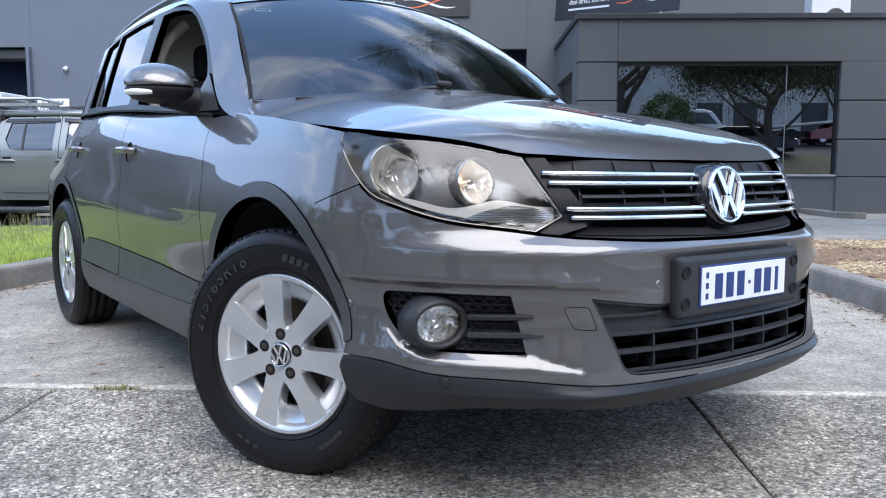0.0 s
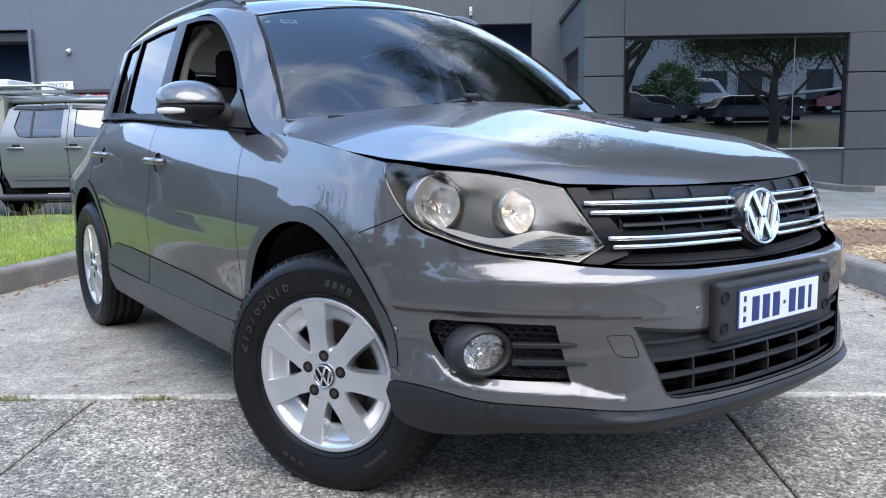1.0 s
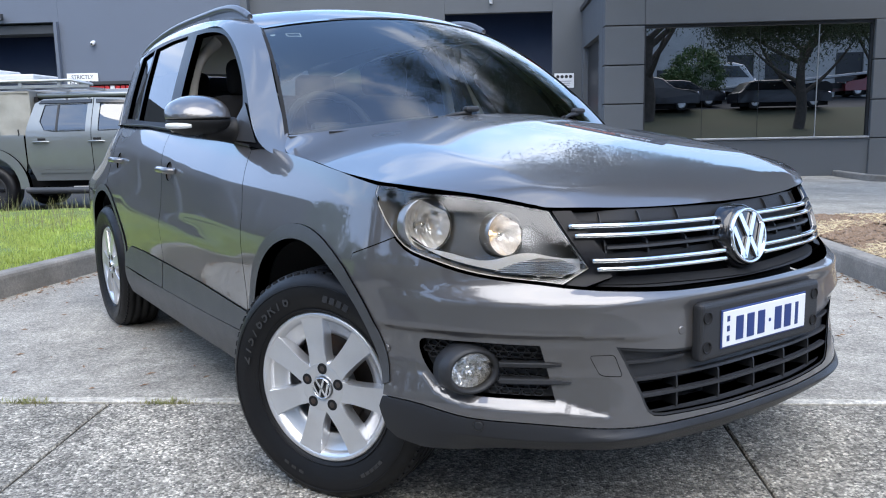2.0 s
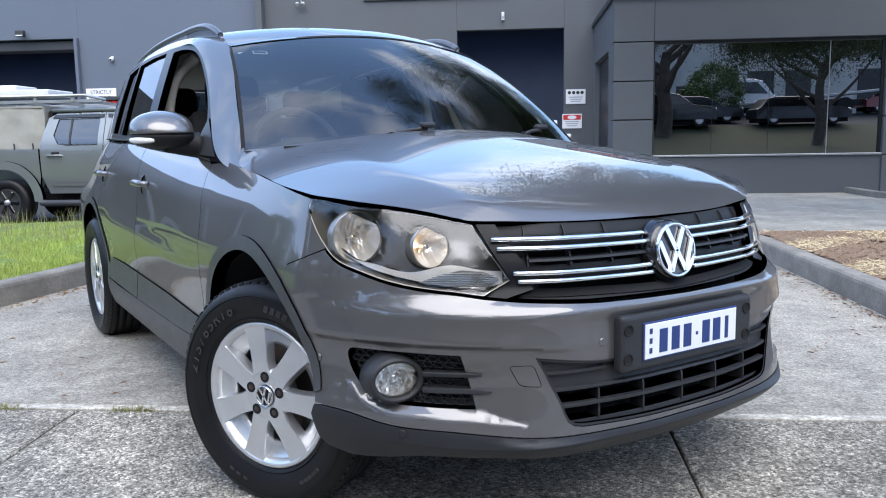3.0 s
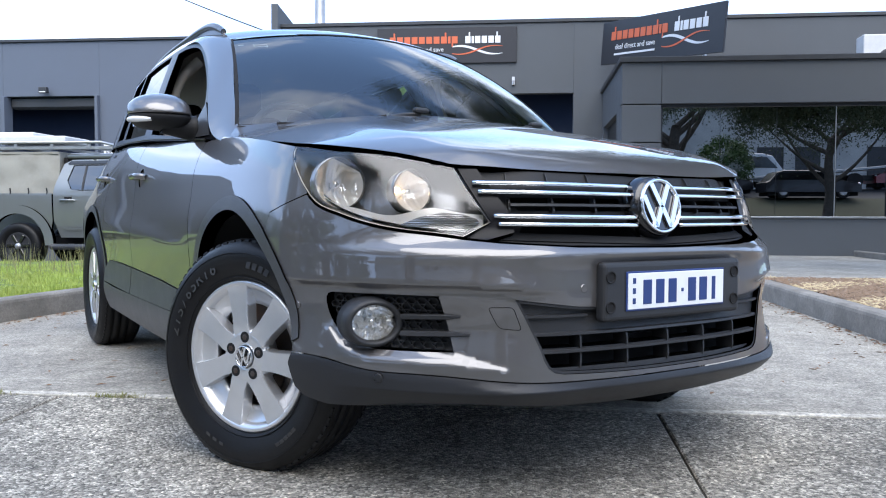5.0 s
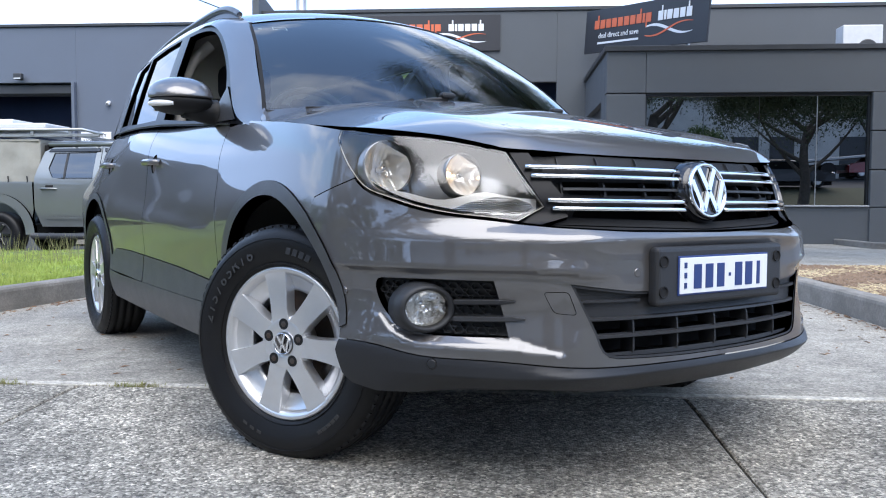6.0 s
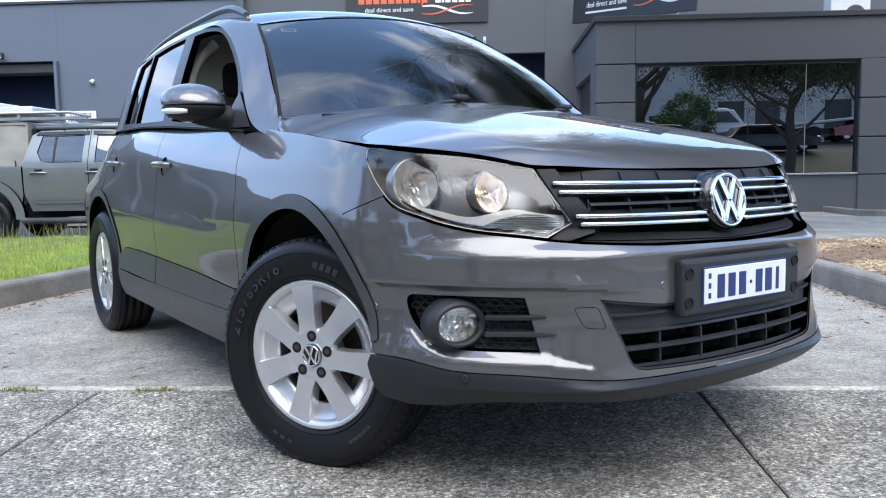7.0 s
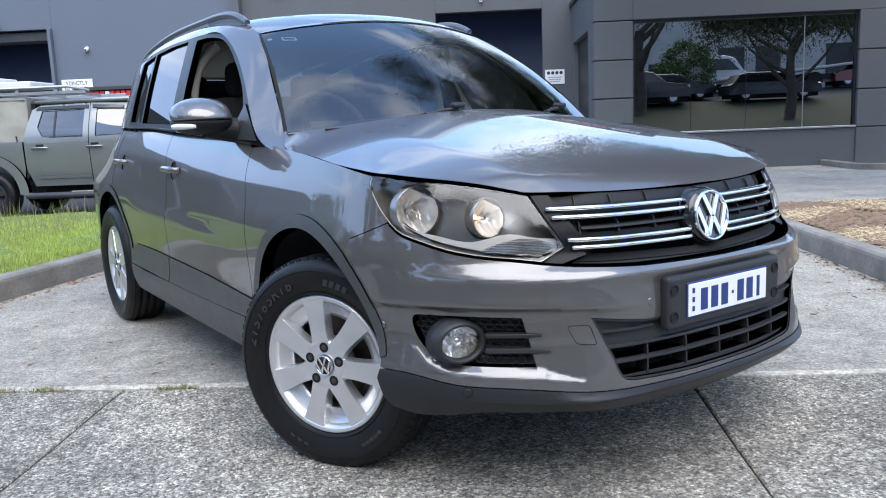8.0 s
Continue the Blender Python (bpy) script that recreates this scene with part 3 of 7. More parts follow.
# ---- the building ----
def wall(name, items, material, label, bevel=0.006):
    bm = bmesh.new()
    for (u0, u1), (v0, v1), (z0, z1) in items:
        box(bm, ((u0 + u1) / 2, (v0 + v1) / 2, (z0 + z1) / 2), (u1 - u0, v1 - v0, z1 - z0), bevel)
    ob = tagged(part(name, bm, material, None), label, "wall", kind="structure")
    ob.matrix_world = SITE
    return ob


VF, VB = 12.7, 16.5
# office block with the shop window
office = thing("wall_office", "dark charcoal rendered office wall with wide shop window", "wall", kind="structure", m=SITE)
for name, (u0, u1), (v0, v1), (z0, z1) in (("parapet", (2.705, 12.0), (VF, VF + 0.25), (2.868, 3.65)), ("apron", (2.705, 12.0), (VF + 0.03, VF + 0.25), (-0.1, 0.702)), ("wall_panel", (7.845, 12.0), (VF, VF + 0.25), (0.704, 2.866))):
    part(name, boxes((((u0 + u1) / 2, (v0 + v1) / 2, (z0 + z1) / 2), (u1 - u0, v1 - v0, z1 - z0)), bevel=0.006), WALLGREY, office)
wall("wall_office_side", [((1.96, 2.2), (VF + 0.3, 13.55), (-0.1, 3.65)), ((1.96, 2.2), (13.55, 16.2), (2.80, 3.65)), ((1.96, 2.2), (16.2, VB), (-0.1, 3.65))], WALLGREY, "charcoal rendered side wall of the office with a doorway")
wall("office_capping", [((1.91, 12.0), (VF - 0.05, VF + 0.3), (3.652, 3.75)), ((1.91, 2.25), (VF + 0.302, VB), (3.652, 3.75))], CAPGREY, "dark metal capping along the office parapet")
wall("office_roof", [((2.17, 12.0), (VF + 0.26, VB), (3.45, 3.55))], CAPGREY, "flat roof of the office block")
pier = thing("pier", "charcoal panelled pier beside the shop window", "pier", kind="structure", m=SITE)
for z0, z1 in ((-0.1, 0.685), (0.705, 1.405), (1.425, 2.125), (2.145, 2.848), (2.868, 3.65)):
    part("panel", boxes((((1.96 + 2.70) / 2, VF + 0.14, (z0 + z1) / 2), (0.74, 0.28, z1 - z0)), bevel=0.008), WALLGREY, pier)
pier2 = thing("pier", "charcoal panelled pier beside the shop window", "pier", kind="structure", m=SITE)
for z0, z1 in ((-0.1, 0.69), (0.71, 1.40), (1.42, 2.13), (2.15, 2.864)):
    part("panel", boxes(((7.365, VF + 0.12, (z0 + z1) / 2), (0.95, 0.24, z1 - z0)), bevel=0.008), WALLGREY, pier2)
part("groove_back", boxes(((2.33, VF + 0.2, 1.5), (0.68, 0.1, 3.2))), CAPGREY, pier)
part("groove_back", boxes(((7.365, VF + 0.2, 1.45), (0.9, 0.1, 2.8))), CAPGREY, pier2)

window = thing("window_1", "wide dark tinted shop window with thin silver sill", "window", kind="structure", m=SITE)
ALU = mat("grey_aluminium", (0.45, 0.46, 0.48), rough=0.35, metal=0.8, stain=0.3, stain_scale=4)
FRAMEDARK = mat("dark_window_frame", (0.03, 0.032, 0.036), rough=0.4, metal=0.4)
for a, b in ((2.73, 3.816), (3.822, 4.854), (4.86, 5.924), (5.93, 6.865)):
    p = part("pane", box(bmesh.new(), (0, 0, 0), (b - a, 0.008, 2.11), 0.0, m=Matrix.Translation(((a + b) / 2, VF + 0.13, 1.785))), SHOPGLASS, window)
    p.visible_shadow = False
for u, wide, metal in ((3.819, 0.003, FRAMEDARK), (4.857, 0.003, FRAMEDARK), (5.927, 0.014, ALU)):
    part("glass_joint", boxes(((u, VF + 0.122, 1.785), (wide, 0.012, 2.12))), metal, window)
part("window_frame", boxes(((4.797, VF + 0.12, 2.838), (4.18, 0.1, 0.056)), ((2.722, VF + 0.12, 1.775), (0.03, 0.1, 2.06)), ((6.873, VF + 0.12, 1.775), (0.03, 0.1, 2.06)), bevel=0.004), FRAMEDARK, window)
part("window_sill", boxes(((4.797, VF + 0.09, 0.723), (4.17, 0.2, 0.035)), bevel=0.005), ALU, window)
# dark grey on the wall stands for the room's low light
wall("office_interior", [((2.4, 8.2), (VF + 3.2, VF + 3.3), (0.0, 3.4)), ((8.1, 8.2), (VF + 0.3, VF + 3.1), (0.0, 3.4))], mat("office_wall_shade_grey", (0.10, 0.10, 0.10), rough=0.9, stain=0.3), "plain office wall behind the glass, its dimness put into the colour")
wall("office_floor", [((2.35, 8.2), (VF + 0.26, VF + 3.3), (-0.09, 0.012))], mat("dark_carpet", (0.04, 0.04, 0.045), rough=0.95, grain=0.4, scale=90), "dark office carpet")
door = thing("door_1", "dark recessed side door in the office wall", "door", kind="structure", m=SITE)
part("door_leaf", boxes(((2.10, 14.875, 1.39), (0.05, 2.64, 2.8)), bevel=0.004), FRAMEDARK, door)

# warehouse wall with the open roller bay
wall("wall_warehouse", [((-5.9, -1.25), (VB, VB + 0.2), (-0.1, 5.355)), ((-1.25, 1.275), (VB, VB + 0.2), (3.675, 5.355)), ((1.275, 14.0), (VB, VB + 0.2), (-0.1, 5.355))], WALLGREY, "charcoal rendered warehouse wall with an open roller bay")
wall("warehouse_capping", [((-5.9, 14.0), (VB - 0.04, VB + 0.24), (5.357, 5.44))], CAPGREY, "dark metal capping along the warehouse parapet")
wall("wall_yard", [((-15.5, -13.25), (VB, VB + 0.2), (-0.2, 5.12)), ((-13.25, -10.64), (VB, VB + 0.2), (3.745, 5.12)), ((-10.64, -6.06), (VB, VB + 0.2), (-0.2, 5.12))], WALLBLUE, "slate-grey rendered warehouse wall with an open roller door")
wall("yard_capping", [((-15.5, -6.06), (VB - 0.05, VB + 0.24), (5.122, 5.19))], CAPGREY, "dark metal capping along the yard wall")
# unseen wall added beyond the lawn, so that the doors mirror something dark
REFLECTDARK = mat("dark_reflected_cladding", (0.030, 0.033, 0.036), rough=0.6, grain=0.2, scale=20, stain=0.4, stain_scale=0.6)
reflect_wall = thing("wall_reflected", "unseen long dark wall with pale posts, added to darken door reflections", "wall", kind="structure", m=SITE)
part("cladding", boxes(((-38.0, VB + 0.1, 2.7), (44.8, 0.2, 5.8))), REFLECTDARK, reflect_wall)
for i in range(16):
    part("post", boxes(((-16.5 - i * 2.6, VB - 0.08, 1.9), (0.22, 0.14, 4.2)), bevel=0.01), WALLBLUE, reflect_wall)
fin = bmesh.new()
add(fin, [(-6.06, VB - 0.25, -0.2), (-5.9, VB - 0.25, -0.2), (-5.9, VB + 5, -0.2), (-6.06, VB + 5, -0.2), (-6.06, VB - 0.25, 5.88), (-5.9, VB - 0.25, 5.88), (-5.9, VB + 5, 5.2), (-6.06, VB + 5, 5.2)],
    [(0, 1, 5, 4), (1, 2, 6, 5), (2, 3, 7, 6), (3, 0, 4, 7), (4, 5, 6, 7)])
bmesh.ops.recalc_face_normals(fin, faces=fin.faces)
fin_ob = tagged(part("party_wall", fin, WALLGREY, None), "charcoal party wall with a sloping top between the units", "wall", kind="structure")
fin_ob.matrix_world = SITE
# dark navy wall colour carries the shade inside the open bays
INTERIORSHADE = mat("interior_shade_blue", (0.05, 0.07, 0.12), rough=0.9, stain=0.3, stain_scale=0.6)
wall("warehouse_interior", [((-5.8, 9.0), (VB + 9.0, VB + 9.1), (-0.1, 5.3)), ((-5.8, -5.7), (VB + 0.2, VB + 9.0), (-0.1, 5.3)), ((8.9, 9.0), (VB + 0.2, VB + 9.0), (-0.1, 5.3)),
                            ((-23.9, -6.1), (VB + 9.0, VB + 9.1), (-0.2, 5.1)), ((-23.9, -23.8), (VB + 0.2, VB + 9.0), (-0.2, 5.1))], INTERIORSHADE, "warehouse interior walls, their dimness put into a dark blue colour")
# the unseen gap between roof halves is added to light the interior
wall("warehouse_roof", [((-5.9, 14.0), (VB + 0.21, VB + 3.0), (5.2, 5.28)), ((-5.9, 14.0), (VB + 6.0, VB + 9.1), (5.2, 5.28)), ((-24.0, -6.06), (VB + 0.21, VB + 3.0), (4.9, 4.98)), ((-24.0, -6.06), (VB + 6.0, VB + 9.1), (4.9, 4.98))], CAPGREY, "flat steel warehouse roof with an unseen strip left open for light")
frame_door = thing("door_2", "dark steel frame of the open yard roller door", "door frame", kind="structure", m=SITE)
part("jamb", boxes(((-13.2, VB + 0.05, 1.77), (0.1, 0.34, 3.94)), bevel=0.005), WALLBLUE, frame_door)
part("jamb", boxes(((-10.68, VB + 0.05, 1.77), (0.08, 0.34, 3.94)), bevel=0.005), WALLBLUE, frame_door)
part("roller_drum", boxes(((-11.95, VB + 0.28, 3.60), (2.4, 0.3, 0.3)), bevel=0.05), CAPGREY, frame_door)


# ---- the car's skin: one surface round the plan, with a height profile ----
PX = [0, 0.15, 0.30, 0.45, 0.56, 0.66, 0.745, 0.81, 0.853, 0.876, 0.888, 0.893, 0.894, 0.895, 0.895, 0.893, 0.880, 0.840, 0.750, 0.50, 0.0]
PY = [-0.828, -0.825, -0.806, -0.770, -0.712, -0.622, -0.515, -0.41, -0.31, -0.21, -0.10, 0.10, 0.5, 1.2, 1.9, 2.6, 3.0, 3.25, 3.42, 3.50, 3.53]
PS = np.concatenate([[0], np.cumsum(np.hypot(np.diff(PX), np.diff(PY)))])
plan_x, plan_y = cubic(PS, PX), cubic(PS, PY)
TAB = np.linspace(0, PS[-1], 4000)
TABX, TABY = plan_x(TAB), plan_y(TAB)


def ax(x):
    """Way round the plan, from the nose, to half-width x."""
    return float(np.interp(x, TABX[:1100], TAB[:1100]))


def ay(y):
    """Way round the plan to the length y behind the front axle."""
    return float(np.interp(y, TABY, TAB))


nose = cubic([0.16, 0.20, 0.235, 0.265, 0.29, 0.33, 0.37, 0.45, 0.55, 0.62, 0.641, 0.652, 0.675, 0.72, 0.76, 0.80, 0.84, 0.90],
             [0.17, 0.10, 0.035, 0.004, -0.005, -0.004, 0.0, 0.002, 0.0, 0.0, 0.001, 0.009, 0.036, 0.055, 0.066, 0.083, 0.105, 0.15])
flank = cubic([0.16, 0.20, 0.25, 0.30, 0.36, 0.42, 0.5, 0.58, 0.66, 0.72, 0.776, 0.83, 0.87, 0.904, 0.94, 0.979, 1.02, 1.08],
              [0.10, 0.06, 0.03, 0.012, 0.002, 0.007, 0.010, 0.005, 0.0, 0.003, 0.014, 0.027, 0.037, 0.050, 0.067, 0.090, 0.122, 0.18])
S_A, S_B = ax(0.45), ay(-0.30)


def ledge(s):
    """The foot and the height of the bright ledge under the fog lamp."""
    foot = np.interp(s, [0.47, 0.49, 0.617, 0.80, 0.848, 0.88, 0.914, 0.95], [0.366, 0.3695, 0.384, 0.386, 0.389, 0.398, 0.413, 0.45])
    return foot, np.interp(s, [0.485, 0.617, 0.80, 0.87, 0.915, 0.95, 0.975], [0.0, 0.021, 0.020, 0.015, 0.010, 0.004, 0.0])


def inset(s, z):
    y = plan_y(s)
    d_rear = (0.02 * smoothstep(1.9, 2.6, y) + 0.40 * np.clip(y - 2.50, 0, 0.7) ** 2) * smoothstep(0.75, 1.05, z)
    rise = 0.09 * smoothstep(0.5, 2.2, y) * smoothstep(0.62, 1.0, z)
    w = smoothstep(S_A, S_B, s)
    d = nose(z) * (1 - w) + flank(z - rise) * w + d_rear
    # crease across the bumper's cheek
    zc = 0.552 + 0.018 * smoothstep(0.3, 0.6, s)
    d = d + 0.015 * smoothstep(0.0, 0.018, zc - z) * (1 - smoothstep(0.06, 0.2, zc - z)) * smoothstep(0.32, 0.5, s) * (1 - smoothstep(-0.36, -0.28, y))
    # the cheek leans back above the crease
    d = d + 0.15 * np.clip(z - zc, 0, 0.085) * smoothstep(0.34, 0.52, s) * (1 - smoothstep(-0.36, -0.28, y))
    # flat seat behind the number plate
    d = d + 0.022 * (1 - smoothstep(0.05, 0.42, s)) * smoothstep(0.42, 0.50, z) * (1 - smoothstep(0.60, 0.645, z))
    # ledge under the fog lamps
    zl, h = ledge(s)
    d = d + 0.9 * np.clip(z - zl, 0, h) * (1 - smoothstep(0.46, 0.54, z))
    # undercut along the doors
    zb = np.interp(y, [0.5, 2.05], [0.635, 0.722])
    hw = np.interp(y, [0.5, 2.05], [0.018, 0.042])
    return d + 0.010 * smoothstep(-hw * 1.3, hw * 1.3, z - zb) * (1 - smoothstep(0.05, 0.24, z - zb)) * smoothstep(0.36, 1.1, y) * (1 - smoothstep(1.95, 2.2, y))


def body(a, z, lift=0.0):
    a, z = np.broadcast_arrays(np.asarray(a, float), np.asarray(z, float))
    s = np.abs(a)
    e = 1e-3
    tx, ty = plan_x(s + e) - plan_x(np.maximum(s - e, 0)), plan_y(s + e) - plan_y(np.maximum(s - e, 0))
    l = np.hypot(tx, ty)
    d = inset(s, z) - lift
    x, y = plan_x(s) - ty / l * d, plan_y(s) + tx / l * d
    return np.stack([np.where(a >= 0, -x, x), y, z], -1)


# bonnet
bon_c = cubic([0, 0.03, 0.08, 0.2, 0.4, 0.7, 0.95, 1.25], [0.843, 0.868, 0.893, 0.932, 0.984, 1.048, 1.094, 1.14])


def bon_front(x):
    return -0.70 + 0.36 * np.asarray(x) ** 2


crease_x = cubic([-0.72, -0.62, -0.56, -0.45, -0.30, -0.12, 0.08, 0.45], [0.42, 0.455, 0.497, 0.526, 0.545, 0.556, 0.568, 0.585])


def bon_base(q, y):
    """The bonnet's height before its edges are drawn down to the wings."""
    e = np.maximum(y - bon_front(q), 0)
    xc = crease_x(y)
    step = 0.15 * 0.012 * np.logaddexp(0.0, (q - xc) / 0.012) * (1 - smoothstep(0.25, 0.95, e)) * smoothstep(-0.06, 0.03, e)
    return bon_c(e) - q * q * (0.025 + 0.06 * e) - step


BON_Y = [-0.70, -0.608, -0.543, -0.473, -0.391, -0.273, -0.096, 0.10, 0.31, 0.45]
bon_edge_x = cubic(BON_Y, [0.44, 0.539, 0.615, 0.687, 0.755, 0.810, 0.822, 0.815, 0.801, 0.79])
bon_edge_z = cubic(BON_Y, [0.842, 0.853, 0.873, 0.890, 0.904, 0.916, 0.936, 0.960, 0.982, 1.03])


def bonnet(x, y):
    x, y = np.broadcast_arrays(np.asarray(x, float), np.asarray(y, float))
    e = np.maximum(y - bon_front(x), 0)
    q = np.abs(x)
    edge = bon_edge_x(y)
    w = np.clip(q / edge, 0, 1.2) ** 2
    z = bon_base(q, y) + (bon_edge_z(y) - bon_base(edge, y)) * w
    return np.stack([x, y, z], -1)


def bonnet_q(x, q):
    """The bonnet by half-width and the root of the way behind its front edge."""
    return bonnet(x, bon_front(x) + np.maximum(q, 0) ** 2)


# windscreen: a across (-1 to 1), b up (0 to 1)
def screen(a, b):
    a, b = np.broadcast_arrays(np.asarray(a, float), np.asarray(b, float))
    w = 0.735 + (0.592 - 0.735) * b
    y = 0.46 + (0.975 - 0.46) * b - (0.20 + (0.11 - 0.20) * b) * (1 - a * a) - 0.02 * 4 * b * (1 - b)
    z = 1.062 + (1.440 - 1.062) * b + (0.015 + 0.04 * b) * (1 - a * a) + 0.018 * 4 * b * (1 - b)
    return np.stack([-a * w, y, z], -1)


EDGE_Y = [0.965, 1.12, 1.4, 1.9, 2.5, 3.1, 3.35]
EDGE_X = [0.597, 0.582, 0.580, 0.577, 0.562, 0.52, 0.50]
EDGE_Z = [1.437, 1.492, 1.530, 1.543, 1.517, 1.445, 1.37]
edge_x, edge_z = cubic(EDGE_Y, EDGE_X), cubic(EDGE_Y, EDGE_Z)


def roof(a, y):
    """The roof: a from -1 to 1 across, y along its edge."""
    a, y = np.broadcast_arrays(np.asarray(a, float), np.asarray(y, float))
    crown = (0.052 - 0.012 * smoothstep(1.0, 1.5, y)) * (1 - np.abs(a) ** 2.4)
    bow = 0.11 * (1 - smoothstep(0.97, 1.9, y)) * (1 - a * a)
    return np.stack([-a * edge_x(y), y - bow, edge_z(y) + crown], -1)


def side_glass(y, z, sgn=-1):
    y, z = np.broadcast_arrays(np.asarray(y, float), np.asarray(z, float))
    x = 0.797 - 0.30 * (z - 1.0) - 0.12 * (z - 1.0) ** 2 + 0.04 * smoothstep(0.8, 1.6, y) - 0.02 * smoothstep(2.1, 2.6, y) - 0.5 * np.maximum(y - 2.48, 0) ** 2
    return np.stack([sgn * x, y, z], -1)


# ---- the car ----
car = thing("car", "dark grey metallic compact SUV with its driver's window open", "car")


def both(fn):
    for side in (1, -1):
        fn(side)


def skin(side, lift=0.0):
    return lambda a, z: body(a * side, z, lift)


def arc(cy, cz, r, a0, a1, n=20, squash=1.0):
    """Points (way round the plan, height) on a wheel arch; angles in degrees from straight back, over the top."""
    return [(ay(cy + r * math.cos(radians(w))), cz + r * squash * math.sin(radians(w))) for w in np.linspace(a0, a1, n)]


FA, RA = (0.060, 0.355, 0.390), (2.585, 0.345, 0.400)     # wheel arches: place and radius
lamp_low = [(1.028, 0.782), (0.999, 0.761), (0.938, 0.739), (0.883, 0.722), (0.805, 0.704), (0.729, 0.694), (0.654, 0.687), (0.596, 0.680)]
lamp_back = [(1.108, 0.908), (1.110, 0.892), (1.091, 0.857), (1.067, 0.823), (1.028, 0.782)]
lamp_top = [(0.524, 0.714), (0.632, 0.846), (0.745, 0.866), (0.852, 0.883), (0.965, 0.897), (1.108, 0.908)]
smooth2 = lambda pts, n: [tuple(p) for p in curve_through(pts, n)]
grow = lambda pts, da, dz: [(a + da, z + dz) for a, z in pts]

# front bumper, painted, in one piece across the nose
bump_top = [(0.0, 0.650), (0.30, 0.654), (0.50, 0.664)] + grow(smooth2(lamp_low[::-1], 16), 0.0, -0.008) + [(1.036, 0.782)]
bump_back = [(1.10, 0.757), (ay(-0.232), 0.735)] + arc(FA[0], FA[1], 0.430, 129, 131, 2) + arc(FA[0], FA[1], 0.396, 135, 168, 8)
bump_low = smooth2([(1.066, 0.383), (0.951, 0.378), (0.849, 0.361), (0.712, 0.357), (0.596, 0.352), (0.50, 0.343), (0.407, 0.337), (0.256, 0.335), (0.0, 0.335)], 28)
right = bump_top[1:] + bump_back + bump_low[:-1]
outline = [(0.0, 0.650)] + right + [(0.0, 0.335)] + [(-a, z) for a, z in right[::-1]]
fog_hole = [(0.654, 0.540), (0.80, 0.541), (0.945, 0.540), (0.957, 0.537), (0.963, 0.528)] + smooth2([(0.964, 0.516), (0.960, 0.498), (0.946, 0.470), (0.915, 0.438), (0.868, 0.414), (0.803, 0.405)], 16) + [(0.71, 0.405), (0.617, 0.406)]
lg_half = [(0.0, 0.500), (0.30, 0.512), (0.469, 0.533), (0.446, 0.492), (0.425, 0.450), (0.406, 0.411), (0.397, 0.385), (0.387, 0.368), (0.371, 0.357), (0.345, 0.352), (0.254, 0.349), (0.132, 0.347), (0.0, 0.346)]
lower_hole = lg_half + [(-a, z) for a, z in lg_half[::-1][1:-1]]
flip_a = lambda pts: [(-a, z) for a, z in pts]
tow_corners = [(0.536, 0.515), (0.472, 0.515), (0.450, 0.459), (0.508, 0.464)]
tow = rounded(tow_corners, 0.012)
foot_a, head_a = np.arange(0.488, 0.965, 0.006), np.arange(0.494, 0.616, 0.006)
foot_line = list(zip(foot_a, ledge(foot_a)[0]))
head_line = list(zip(head_a, sum(ledge(head_a))))
cheek_a = np.arange(0.36, 1.06, 0.008)
cheek_line = list(zip(cheek_a, 0.552 + 0.018 * smoothstep(0.3, 0.6, cheek_a)))
folds = [foot_line, head_line, cheek_line]
bumper = part("front_bumper", panel("front_bumper", outline, body, PAINT, 0.009, holes=[fog_hole, flip_a(fog_hole), lower_hole, tow], flange=0.018, out_hint=(0, -1, 0), creases=folds + [flip_a(f) for f in folds]), PAINT, car)
part("towing_eye_cover", panel("towing_eye_cover", shrink(tow, 0.0016, 0.006), body, PAINT, 0.02, lift=-0.0005, out_hint=(0, -1, 0)), PAINT, bumper)

# lower lip of dark trim
lip_top = [(a, z - 0.003) for a, z in bump_low[::-1]]
lip_r = lip_top[1:] + [(1.076, 0.352), (1.062, 0.292), (1.035, 0.270), (0.963, 0.258), (0.85, 0.262), (0.711, 0.278), (0.56, 0.286), (0.47, 0.280), (0.425, 0.276), (0.395, 0.272), (0.30, 0.266), (0.15, 0.261)]
lip_out = [lip_top[0]] + lip_r + [(0.0, 0.260)] + flip_a(lip_r[::-1])


def lip_surf(a, z):
    """The lip: it stands proud below its upper edge, most at the two corners."""
    s = np.abs(a)
    up = np.interp(s, [p[0] for p in lip_top], [p[1] for p in lip_top])
    out = 0.001 * smoothstep(0.0, 0.003, up - z) + 0.003 * smoothstep(-0.01, 0.02, up - z) - 0.85 * np.maximum(0.315 - z, 0) * (1 - smoothstep(0.72, 0.95, s)) + 0.007 * smoothstep(0.004, 0.024, up - z) * smoothstep(0.20, 0.44, s) * (1 - smoothstep(0.47, 0.62, s))
    return body(a, z, out)


lip = part("front_lip", panel("front_lip", lip_out, lip_surf, LIP, 0.008, flange=0.03, out_hint=(0, -1, 0)), LIP, bumper, "satin dark grey lower lip")

# near-black sheet added behind the openings, in place of their shade
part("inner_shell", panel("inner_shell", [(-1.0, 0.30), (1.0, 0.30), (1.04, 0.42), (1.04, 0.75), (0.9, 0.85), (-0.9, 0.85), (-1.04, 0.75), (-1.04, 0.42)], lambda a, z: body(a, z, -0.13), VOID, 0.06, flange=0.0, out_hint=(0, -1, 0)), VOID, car)


